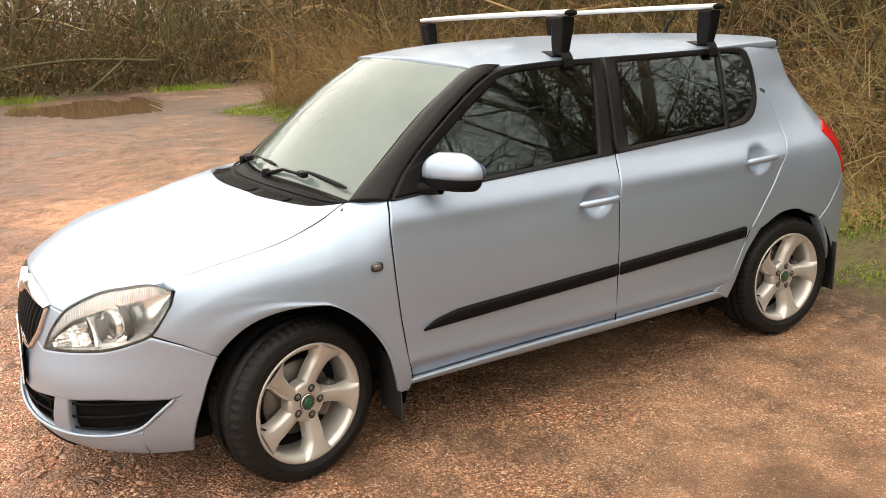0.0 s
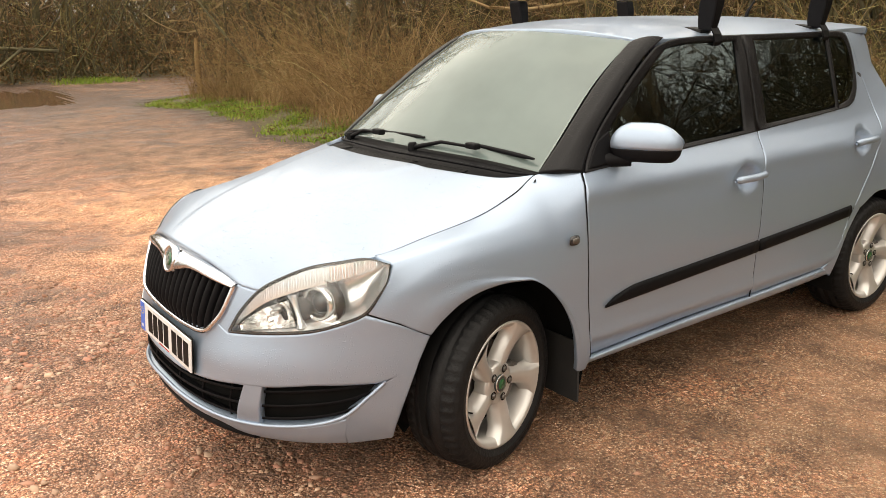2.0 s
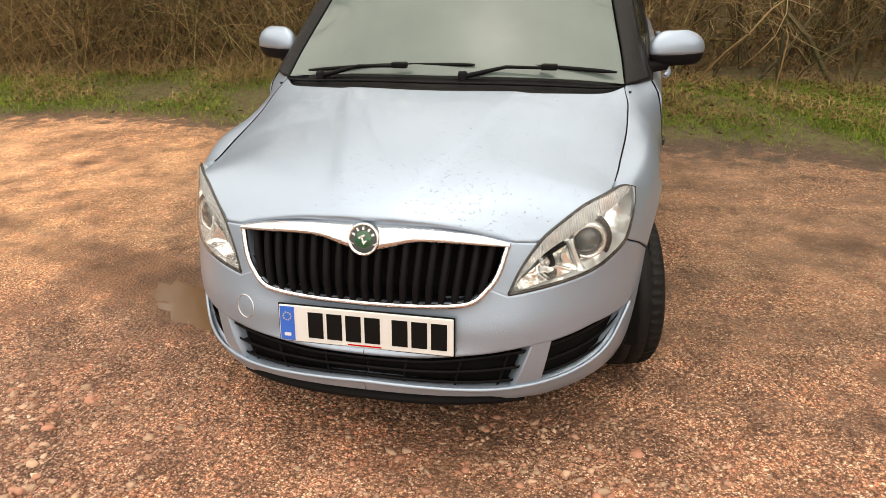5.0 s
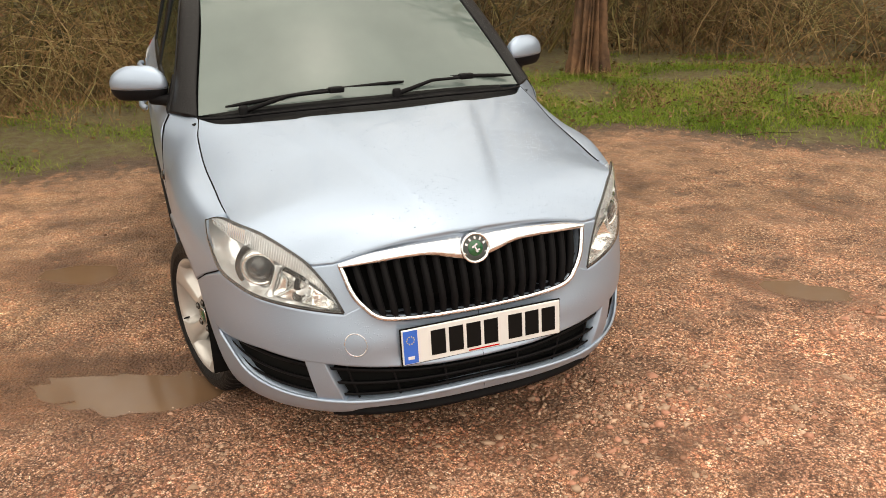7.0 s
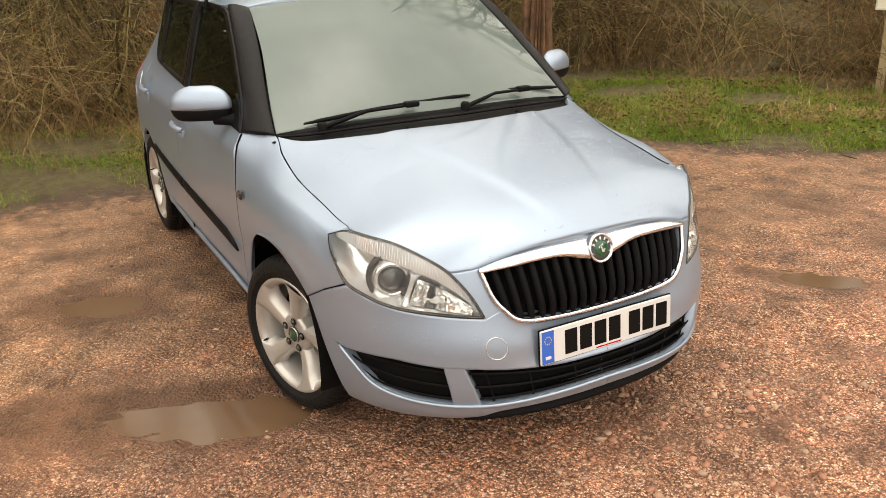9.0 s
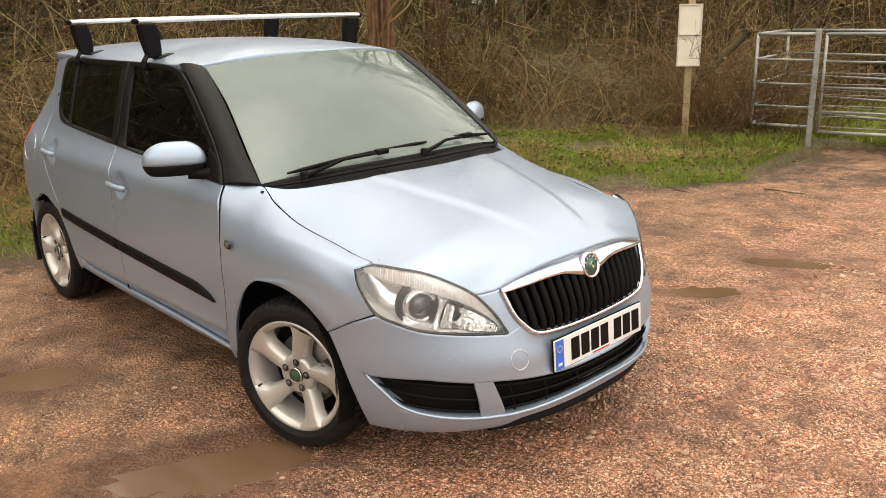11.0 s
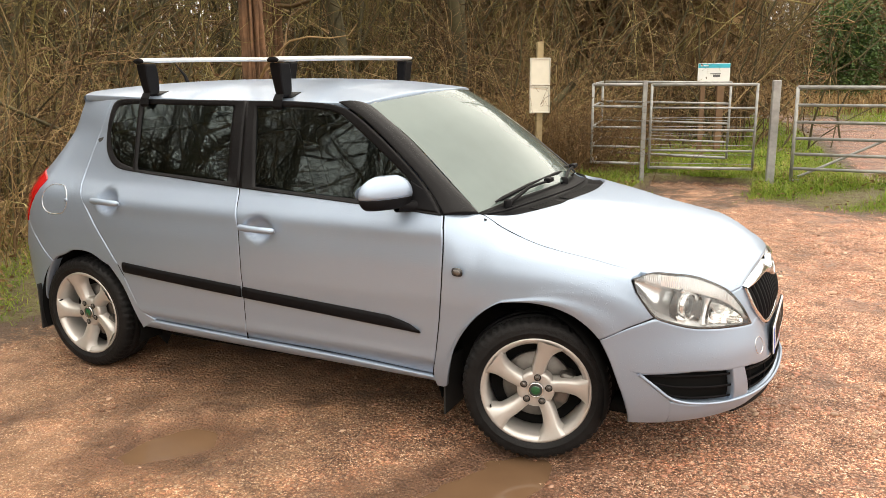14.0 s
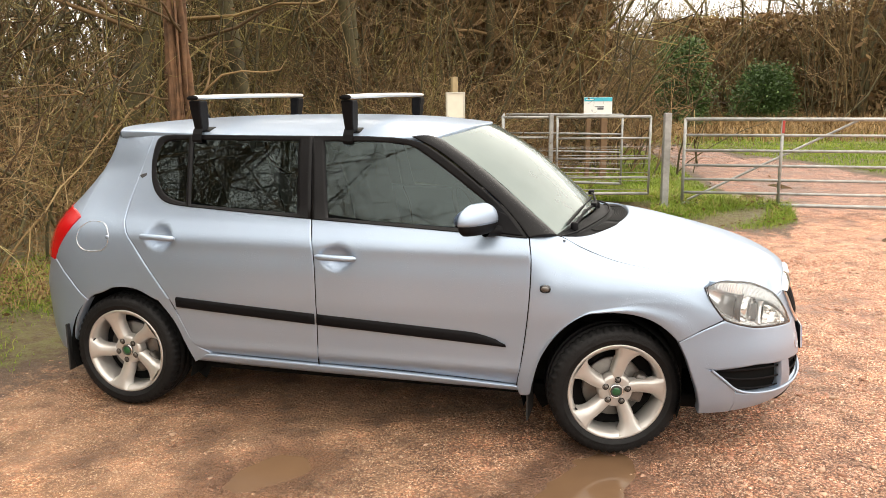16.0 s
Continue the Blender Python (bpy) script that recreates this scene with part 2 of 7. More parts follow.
def pc(x, xs, ys):
    """Monotone cubic interpolation."""
    xs, ys = np.asarray(xs, float), np.asarray(ys, float)
    if xs[0] > xs[-1]:
        xs, ys = xs[::-1], ys[::-1]
    h = np.diff(xs)
    dl = np.diff(ys) / h
    m = np.r_[dl[0], np.where(dl[1:] * dl[:-1] > 0, 2 * dl[1:] * dl[:-1] / (dl[1:] + dl[:-1] + 1e-12 * (np.abs(dl[1:] + dl[:-1]) < 1e-9)), 0), dl[-1]]
    x = np.clip(np.asarray(x, float), xs[0], xs[-1])
    k = np.clip(np.searchsorted(xs, x) - 1, 0, len(h) - 1)
    t = (x - xs[k]) / h[k]
    return ((2 * t**3 - 3 * t**2 + 1) * ys[k] + (t**3 - 2 * t**2 + t) * h[k] * m[k] + (-2 * t**3 + 3 * t**2) * ys[k + 1] + (t**3 - t**2) * h[k] * m[k + 1])


def curve(points, n=0, u=None, straight=False):
    """Points spaced along a smooth (or straight) line through the given ones."""
    p = np.asarray(points, float)
    d = np.r_[0, np.cumsum(np.linalg.norm(np.diff(p, axis=0), axis=1))]
    u = np.linspace(0, 1, n) if u is None else u
    if straight or len(p) == 2:
        return np.stack([np.interp(u * d[-1], d, p[:, k]) for k in range(p.shape[1])], 1)
    q = np.vstack([2 * p[0] - p[1], p, 2 * p[-1] - p[-2]])
    s = u * d[-1]
    k = np.clip(np.searchsorted(d, s, side="right") - 1, 0, len(p) - 2)
    t = ((s - d[k]) / (d[k + 1] - d[k]))[:, None]
    a, b, c, e = q[k], q[k + 1], q[k + 2], q[k + 3]
    return 0.5 * (2 * b + (c - a) * t + (2 * a - 5 * b + 4 * c - e) * t**2 + (3 * b - a - 3 * c + e) * t**3)


# ---- ground ----


def verge_edge(x, y):
    """Signed distance-like value: above 0 on the grass verge, below 0 on the gravel."""
    back = -3.45 + 0.25 * np.sin(y * 0.7) + 0.12 * np.sin(y * 2.3 + 1) - np.clip(-y - 14.5, 0, 60) * 1.6
    d1 = back - x
    # the corner by the gates
    edge_y = np.interp(x, [-6, -3.2, -2.2, -1.7, -1.2, -.6, .3, 1.0, 1.6, 1.9], [2.4, 3.0, 3.55, 3.85, 4.6, 5.6, 6.0, 5.8, 5.45, 6.6]) + 0.12 * np.sin(x * 5)
    d2 = np.where(x < 1.9, y - edge_y, -1.0)
    d2 = np.where((x > -1.15) & (x < 0.15) & (y > 5.0), np.minimum(d2, -0.2 + np.abs(x + .45) * .5 + np.clip(y - 8, -1, 3) * .3), d2)
    d2 = np.where(y > 7.3, np.minimum(d2, track_band(x, y)), d2)
    d3 = np.where((y < -19) & (x > -12), -23.3 - y + .3 * np.sin(x), -9.0)
    return np.maximum(np.maximum(d1, d2), d3)


def track_band(x, y):
    """Below 0 on the stony track beyond the gates."""
    c = np.interp(y, [5, 7, 8.4, 10.4, 12.8, 15, 16.8, 18, 20, 24, 40], [4.2, 3.9, 3.5, 2.95, 2.4, 1.8, 1.2, .6, -.2, -2.5, -12.0])
    w = np.interp(y, [5, 7, 8.4, 10.4, 12.8, 15, 16.8, 18, 20, 40], [2.9, 2.4, 2.2, 1.9, 1.65, 1.35, 1.0, .8, .8, 1.2])
    return np.abs(x - c) - w


# x, y, half length, half width, turn in degrees
PUDDLES = [(-1.42, -1.27, .23, .14, 60), (-.08, -1.06, .40, .15, 62), (.22, 1.84, .19, .08, 42), (.33, 2.70, .26, .09, 25), (-.9, -18.6, 3.0, 1.9, 100), (1.62, 8.9, .36, .13, 100), (2.2, 10.4, .40, .16, 110), (3.4, 5.6, .6, .25, 30)]


def puddle_r(x, y, p):
    px, py, a, b, t = p
    c, s = math.cos(radians(t)), math.sin(radians(t))
    u, v = (x - px) * c + (y - py) * s, -(x - px) * s + (y - py) * c
    w = 1 + .16 * np.sin(3 * np.arctan2(v, u) + px * 5) + .10 * np.sin(5 * np.arctan2(v, u) + py * 7)
    return (u / a) ** 2 / w + (v / b) ** 2 / w


def ground_height(x, y):
    z = .022 * np.sin(x * 1.3 + .4) * np.sin(y * 1.1 + 1.2) + .008 * np.sin(x * 4.1 + y * 2.2) + .006 * np.sin(y * 5.3 - x * 1.7)
    near = np.exp(-(((x + 1.2) / 2.4) ** 2 + (y / 1.5) ** 2) ** 2)
    z = z * (1 - near)
    v = np.maximum(verge_edge(x, y), np.where(y > 7.0, track_band(x, y), -1))
    z = z + .10 * np.clip(v / 1.2, 0, 1) + np.where(x < -4, 1.6, .25) * np.clip((v - 3) / 9, 0, 1)
    for p in PUDDLES:
        q = puddle_r(x, y, p)
        z = z * (1 - np.exp(-q * .45)) - .026 * np.exp(-q * .9)
    return z


def ground_axis(lo, hi, fine_lo, fine_hi, step):
    mid = np.arange(fine_lo, fine_hi, step)
    a = fine_lo - np.geomspace(.15, fine_lo - lo, 34)[::-1]
    b = fine_hi + np.geomspace(.15, hi - fine_hi, 34)
    return np.r_[a, mid, b]


gx, gy = ground_axis(-160, 160, -5.5, 4.5, .05), ground_axis(-160, 160, -6.0, 9.0, .06)
GX, GY = np.meshgrid(gx, gy, indexing="ij")
rng = np.random.default_rng(3)
calm = np.prod([1 - np.exp(-(puddle_r(GX, GY, p) * .35) ** 2) for p in PUDDLES], axis=0)
GZ = ground_height(GX, GY) + rng.normal(0, .0035, GX.shape) * (np.abs(GX) < 6) * np.where(calm < .5, .45, 1)
ni, nj = GX.shape
I, J = np.meshgrid(np.arange(ni - 1), np.arange(nj - 1), indexing="ij")
gf_ = np.stack([I * nj + J, (I + 1) * nj + J, (I + 1) * nj + J + 1, I * nj + J + 1], -1).reshape(-1, 4)

GROUND = bpy.data.materials.new("wet_red_gravel_and_soil")
GROUND.use_nodes = True
_n, _l = GROUND.node_tree.nodes, GROUND.node_tree.links
_b = _n["Principled BSDF"]
_tc = _n.new("ShaderNodeTexCoord")


def _noise(scale, detail=5, rough=.6):
    t = _n.new("ShaderNodeTexNoise")
    t.inputs["Scale"].default_value, t.inputs["Detail"].default_value, t.inputs["Roughness"].default_value = scale, detail, rough
    _l.new(_tc.outputs["Object"], t.inputs["Vector"])
    return t.outputs[0]


def _ramp(src, stops):
    r = _n.new("ShaderNodeValToRGB")
    while len(r.color_ramp.elements) < len(stops):
        r.color_ramp.elements.new(.5)
    for e, (p, c) in zip(r.color_ramp.elements, stops):
        e.position, e.color = p, (*c, 1)
    _l.new(src, r.inputs[0])
    return r.outputs[0]


def _mix(fac, a, b, mode='MIX'):
    m = _n.new("ShaderNodeMix")
    m.data_type, m.blend_type = 'RGBA', mode
    for i, s in ((0, fac), (6, a), (7, b)):
        if isinstance(s, (float, int)):
            m.inputs[i].default_value = s
        elif isinstance(s, tuple):
            m.inputs[i].default_value = (*s, 1)
        else:
            _l.new(s, m.inputs[i])
    return m.outputs[2]


def _range(src, a, b, c=0.0, d=1.0):
    r = _n.new("ShaderNodeMapRange")
    for k, v in zip(("From Min", "From Max", "To Min", "To Max"), (a, b, c, d)):
        r.inputs[k].default_value = v
    _l.new(src, r.inputs["Value"])
    return r.outputs[0]


_vor = _n.new("ShaderNodeTexVoronoi")
_vor.inputs["Scale"].default_value = 75
_l.new(_tc.outputs["Object"], _vor.inputs["Vector"])
_vor2 = _n.new("ShaderNodeTexVoronoi")
_vor2.inputs["Scale"].default_value = 190
_l.new(_tc.outputs["Object"], _vor2.inputs["Vector"])
_sep = _n.new("ShaderNodeSeparateColor")
_l.new(_vor.outputs["Color"], _sep.inputs[0])
_sep2 = _n.new("ShaderNodeSeparateColor")
_l.new(_vor2.outputs["Color"], _sep2.inputs[0])
_soil = _ramp(_noise(1.7, 8, .66), [(.3, (.090, .054, .034)), (.5, (.172, .102, .064)), (.7, (.265, .155, .104))])
_pebble = _ramp(_sep.outputs[0], [(0, (.07, .036, .020)), (.4, (.22, .105, .057)), (.7, (.36, .150, .086)), (.9, (.42, .26, .15)), (1, (.62, .52, .40))])
_fine = _ramp(_sep2.outputs[1], [(0, (.03, .016, .009)), (.45, (.18, .090, .046)), (.80, (.30, .17, .10)), (.95, (.46, .34, .24)), (1, (.74, .66, .54))])
_c = _mix(_range(_noise(5, 5), .38, .60, .22, .85), _soil, _fine)
_c = _mix(_range(_noise(2.1, 6, .65), .44, .66, .08, .8), _c, _pebble)
_sx = _n.new("ShaderNodeSeparateXYZ")
_l.new(_tc.outputs["Object"], _sx.inputs[0])
_rub = _n.new("ShaderNodeMath")
_rub.operation = 'MULTIPLY_ADD'
_rub.inputs[1].default_value = 2.6
_l.new(_noise(.9, 5, .62), _rub.inputs[0])
_l.new(_range(_sx.outputs[0], -1.5, 2.0, -1.0, .1), _rub.inputs[2])
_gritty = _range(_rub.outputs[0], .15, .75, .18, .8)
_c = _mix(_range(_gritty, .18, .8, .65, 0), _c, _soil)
# Colour darkened towards pebble edges, like the shade in the gaps between them
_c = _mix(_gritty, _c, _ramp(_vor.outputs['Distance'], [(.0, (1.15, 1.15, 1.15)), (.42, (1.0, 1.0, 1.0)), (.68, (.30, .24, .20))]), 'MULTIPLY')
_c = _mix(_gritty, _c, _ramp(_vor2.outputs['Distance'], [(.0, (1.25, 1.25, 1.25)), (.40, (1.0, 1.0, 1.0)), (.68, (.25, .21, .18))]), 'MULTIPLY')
_c = _mix(_range(_sep2.outputs[2], .93, .95, 0, .4), _c, (.58, .46, .34))
_wetn = _n.new("ShaderNodeMath")
_wetn.operation = 'SUBTRACT'
_l.new(_mix(.45, _noise(.75, 5, .62), _noise(2.6, 5, .7)), _wetn.inputs[0])
_soak = _n.new("ShaderNodeAttribute")
_soak.attribute_name = "soak"
_l.new(_soak.outputs["Fac"], _wetn.inputs[1])
_wetp = _range(_wetn.outputs[0], .39, .50)
_c = _mix(_wetp, _mix(1.0, _mix(.55, _c, _soil), (.50, .46, .43), 'MULTIPLY'), _c)
# Brightness put into the colour, rising towards the front of the car
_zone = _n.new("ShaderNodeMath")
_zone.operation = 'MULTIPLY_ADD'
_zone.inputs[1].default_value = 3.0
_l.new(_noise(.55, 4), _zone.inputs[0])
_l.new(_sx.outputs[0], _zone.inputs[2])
_c = _mix(1.0, _c, _ramp(_noise(4.2, 7, .66), [(.34, (.58, .53, .50)), (.47, (.98, .96, .95)), (.62, (1.25, 1.22, 1.20))]), 'MULTIPLY')
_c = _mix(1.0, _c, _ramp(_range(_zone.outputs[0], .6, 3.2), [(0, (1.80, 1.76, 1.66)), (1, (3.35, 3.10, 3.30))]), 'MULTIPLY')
# Brightness zones put into the colour: lighter right of the car, darker front right
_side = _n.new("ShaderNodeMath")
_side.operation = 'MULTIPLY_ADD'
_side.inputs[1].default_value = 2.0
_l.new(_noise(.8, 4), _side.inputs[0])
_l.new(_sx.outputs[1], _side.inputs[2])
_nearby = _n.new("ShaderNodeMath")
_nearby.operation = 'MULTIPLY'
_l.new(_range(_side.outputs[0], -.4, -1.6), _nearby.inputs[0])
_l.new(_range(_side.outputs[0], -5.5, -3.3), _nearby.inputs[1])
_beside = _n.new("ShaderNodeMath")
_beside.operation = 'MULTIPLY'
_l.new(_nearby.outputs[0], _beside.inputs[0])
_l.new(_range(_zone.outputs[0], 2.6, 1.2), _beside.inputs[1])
# far ground on both sides multiplied darker and bluer
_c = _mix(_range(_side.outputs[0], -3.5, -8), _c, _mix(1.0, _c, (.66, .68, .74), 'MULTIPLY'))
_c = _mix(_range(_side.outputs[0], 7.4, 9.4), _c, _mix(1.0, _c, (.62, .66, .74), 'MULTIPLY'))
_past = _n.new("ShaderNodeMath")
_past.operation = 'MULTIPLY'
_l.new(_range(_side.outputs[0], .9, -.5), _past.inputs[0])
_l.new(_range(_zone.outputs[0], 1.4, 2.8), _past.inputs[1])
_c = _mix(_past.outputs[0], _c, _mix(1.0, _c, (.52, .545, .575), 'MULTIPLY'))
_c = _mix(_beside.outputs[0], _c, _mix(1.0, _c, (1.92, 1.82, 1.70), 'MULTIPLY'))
_att = _n.new("ShaderNodeAttribute")
_att.attribute_name = "verge"
_earth = _ramp(_noise(16, 8, .72), [(.3, (.045, .030, .012)), (.44, (.095, .065, .028)), (.56, (.12, .105, .036)), (.75, (.12, .15, .032))])
_vf = _n.new("ShaderNodeMath")
_vf.operation = 'ADD'
_l.new(_att.outputs["Fac"], _vf.inputs[0])
_l.new(_range(_noise(7, 7, .7), 0, 1, -.6, .6), _vf.inputs[1])
_mud = _ramp(_noise(7, 6, .7), [(.3, (.030, .020, .013)), (.6, (.075, .048, .030)), (.75, (.12, .075, .048))])
_c = _mix(_range(_vf.outputs[0], .16, .36, 0, .85), _c, _mud)
_c = _mix(_range(_vf.outputs[0], .46, .66), _c, _earth)
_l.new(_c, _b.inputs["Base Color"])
_b.inputs["Specular IOR Level"].default_value = .5
_l.new(_range(_wetp, 0, 1, .38, .75), _b.inputs["Roughness"])
_bp = _n.new("ShaderNodeBump")
_bp.inputs["Strength"].default_value, _bp.inputs["Distance"].default_value = 1.0, .016
_hh = _n.new("ShaderNodeMath")
_hh.operation = 'MULTIPLY_ADD'
_l.new(_vor.outputs["Distance"], _hh.inputs[0])
_hh.inputs[1].default_value = -.9
_clod = _n.new("ShaderNodeMath")
_clod.operation = 'MULTIPLY_ADD'
_clod.inputs[1].default_value = 2.6
_l.new(_noise(13, 6, .62), _clod.inputs[0])
_l.new(_noise(60, 6, .7), _clod.inputs[2])
_l.new(_clod.outputs[0], _hh.inputs[2])
_l.new(_hh.outputs[0], _bp.inputs["Height"])
_l.new(_bp.outputs[0], _b.inputs["Normal"])

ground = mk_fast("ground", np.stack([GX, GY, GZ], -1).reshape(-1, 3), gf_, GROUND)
tagged(ground, "wet reddish gravel and soil with puddles, turning to earth under the verge", "ground", kind="structure")
_va = ground.data.attributes.new("verge", 'FLOAT', 'POINT')
_vv = np.maximum(verge_edge(GX, GY), np.where(GY > 7.0, track_band(GX, GY), -1))
_va.data.foreach_set("value", np.clip(np.where(_vv < 0, _vv / np.where(GY > 6.8, .5, 1.6), _vv / .5) + .5, 0, 1).astype(np.float32).ravel())

_sa = ground.data.attributes.new("soak", 'FLOAT', 'POINT')
_sv = np.max([np.exp(-.45 * puddle_r(GX, GY, p)) * .26 for p in PUDDLES], axis=0)
_sa.data.foreach_set("value", _sv.astype(np.float32).ravel())

WATER = mat("muddy_puddle_water", (.135, .080, .046), .09, 0, 0, .2, 4, .05, 3, spread=.3, spec=.36)
for p in PUDDLES:
    px, py, a, b, tn = p
    c, sn = math.cos(radians(tn)), math.sin(radians(tn))
    V = [(px, py, -.0118)]
    for q in np.linspace(0, 2 * np.pi, 64, endpoint=False):
        u, v = 1.6 * a * math.cos(q), 1.6 * b * math.sin(q)
        V.append((px + u * c - v * sn, py + u * sn + v * c, -.0118))
    tagged(mk("puddle", V, [(0, 1 + i, 1 + (i + 1) % 64) for i in range(64)], WATER, smooth=False), "shallow muddy brown puddle lying in the gravel", "puddle", kind="structure")


# ---- the car's skin ----
X0, X1, NF, NR = -0.1, -2.55, 2.6, 3.0
ZB = [.12, .15, .20, .26, .33, .45, .55, .65, .75, .85, .92, .96, 1.0, 1.2, 1.38, 1.46]
YB = [.70, .72, .75, .772, .785, .795, .80, .808, .808, .80, .787, .765, .74, .675, .612, .56]
ZN = [.12, .15, .20, .25, .35, .45, .575, .70, .74, .80, .9, 1.0]
XN = [.76, .78, .81, .845, .868, .865, .828, .786, .765, .72, .5, .3]
ZT = [.12, .25, .35, .5, .6, .7, .8, .9, 1.0, 1.1, 1.25, 1.4, 1.46]
XT = [-3.03, -3.09, -3.12, -3.13, -3.13, -3.10, -3.08, -3.04, -2.965, -2.85, -2.70, -2.58, -2.56]
LF, LR = 1.3, 0.9
NOSE, TAIL = X0 + LF, X1 - LR


def half(x, z):
    rear_in = 1 - .10 * np.clip((-2.15 - x) / .45, 0, 1) ** 1.5 * np.clip((np.asarray(z) - .98) / .25, 0, 1)
    return rear_in * pc(z, ZB, YB) * pc(x, [-3.2, -2.6, -2.3, -1.8, -1.2, -.6, -.1, .9], [.955, .955, .965, .99, 1, 1, 1, 1])


def skin0(s, z):
    s, z = np.broadcast_arrays(np.asarray(s, float), np.asarray(z, float))
    f = np.clip((s - X0) / LF, 0, 1) * np.pi / 2
    r = np.clip((X1 - s) / LR, 0, 1) * np.pi / 2
    x = np.where(s > X0, X0 + (pc(z, ZN, XN) - X0) * np.sin(f) ** (2 / NF), np.where(s < X1, X1 - (X1 - pc(z, ZT, XT)) * np.sin(r) ** (2 / NR), s))
    y = half(x, z) * np.cos(f) ** (2 / NF) * np.cos(r) ** (2 / NR)
    x = np.where(s > X0, x - .036 * np.exp(-(y / .30) ** 4) * np.exp(-((z - .47) / .085) ** 4), x)
    return np.stack([x, y, z], -1)


def skin(s, z, off=0.0):
    """The skin of the left side at (s, z), moved outward by off."""
    s, z = np.broadcast_arrays(np.asarray(s, float), np.asarray(z, float))
    s = np.clip(s, TAIL + 1e-4, NOSE - 1e-4)
    p = skin0(s, z)
    if np.any(off):
        e = 0.004
        ds = skin0(np.clip(s + e, TAIL, NOSE), z) - skin0(np.clip(s - e, TAIL, NOSE), z)
        dz = skin0(s, z + e) - skin0(s, z - e)
        n = np.cross(dz, ds)
        n /= np.linalg.norm(n, axis=-1, keepdims=True) + 1e-12
        n = np.where((n[..., 1:2] + 0.3 * np.sign(p[..., 0:1] + 1.1) * n[..., 0:1]) < 0, -n, n)
        p = p + np.asarray(off)[..., None] * n if np.ndim(off) else p + off * n
    return p


def s_of(x, z):
    """The skin's length coordinate of a place x at height z."""
    if x > X0:
        return X0 + LF * math.asin(min(1, ((x - X0) / (pc(z, ZN, XN) - X0)) ** (NF / 2))) / (math.pi / 2)
    if x < X1:
        return X1 - LR * math.asin(min(1, ((X1 - x) / (X1 - pc(z, ZT, XT))) ** (NR / 2))) / (math.pi / 2)
    return x


def rear(points):
    return [(s_of(x, z), z) for x, z in points]


EDGE = 0.0035


def steps(length, n):
    """Parameters from 0 to 1 with two close rings at either end."""
    e = min(EDGE / max(length, 0.02), 0.08)
    return np.r_[0, e, 2.2 * e, np.linspace(2.2 * e, 1 - 2.2 * e, n)[1:-1], 1 - 2.2 * e, 1 - e, 1]


def length(p):
    return float(np.linalg.norm(np.diff(np.asarray(p, float), axis=0), axis=1).sum())


def coons(b, t, l, r, nu, nv, smooth="btlr"):
    """A patch between four lines: b and t run along u, l and r along v."""
    u, v = steps((length(b) + length(t)) / 2, nu), steps((length(l) + length(r)) / 2, nv)
    B, T = curve(b, u=u, straight="b" not in smooth), curve(t, u=u, straight="t" not in smooth)
    L, R = curve(l, u=v, straight="l" not in smooth), curve(r, u=v, straight="r" not in smooth)
    U, W = u[:, None, None], v[None, :, None]
    g = (1 - W) * B[:, None] + W * T[:, None] + (1 - U) * L[None] + U * R[None]
    g -= (1 - U) * (1 - W) * B[0] + U * (1 - W) * B[-1] + (1 - U) * W * T[0] + U * W * T[-1]
    return g, u, v


def sheet(g, flange=0.02, roll=0.004, sides="btlr", skip=None):
    """Vertices and faces of a grid of places, its outer ring rolled in and folded back by a flange.
    skip: for a side, the stretch (from, to) of its length that runs on into a neighbour unrolled."""
    n, m = g.shape[:2]
    du, dv = np.gradient(g, axis=0), np.gradient(g, axis=1)
    nn = np.cross(du, dv)
    nn /= np.linalg.norm(nn, axis=-1, keepdims=True) + 1e-12
    c = g.reshape(-1, 3).mean(0)
    outward = np.array([c[0] + 1.1 if abs(c[1]) < 0.3 else 0.2 * (c[0] + 1.1), c[1], c[2] - 0.5])
    flip = (nn.reshape(-1, 3) @ outward).mean() < 0
    if flip:
        nn = -nn
    g = g.copy()
    idx = np.arange(n * m).reshape(n, m)
    edges = {"b": idx[:, 0], "r": idx[-1], "t": idx[::-1, -1], "l": idx[0, ::-1]}
    flat, flatn = g.reshape(-1, 3), nn.reshape(-1, 3)
    V0 = flat.copy()
    kept = {}
    for k in sides:
        e = edges[k]
        w = np.ones(len(e), bool)
        if skip and k in skip:
            q = V0[e if k in "br" else e[::-1]]
            d = np.r_[0, np.cumsum(np.linalg.norm(np.diff(q, axis=0), axis=1))]
            d /= d[-1]
            w = ~((d >= skip[k][0]) & (d <= skip[k][1]))
            w = w if k in "br" else w[::-1]
        kept[k] = w
        flat[e[w]] -= roll * flatn[e[w]]
    V = list(flat)
    F = [(i * m + j, i * m + m + j, i * m + m + j + 1, i * m + j + 1) for i in range(n - 1) for j in range(m - 1)]
    for k in sides if flange else "":
        e, w = edges[k], kept[k]
        k0 = len(V)
        V += [V[i] - flange * flatn[i] for i in e]
        F += [(e[i + 1], e[i], k0 + i, k0 + i + 1) for i in range(len(e) - 1) if w[i] and w[i + 1]]
    if flip:
        F = [f[::-1] for f in F]
    return V, F


def join(*meshes):
    V, F = [], []
    for v, f in meshes:
        k = len(V)
        V += list(v)
        F += [tuple(i + k for i in q) for q in f]
    return V, F


def mirrored(mesh, side):
    if side > 0:
        return mesh
    V, F = mesh
    return [np.asarray(v) * (1, -1, 1) for v in V], [f[::-1] for f in F]


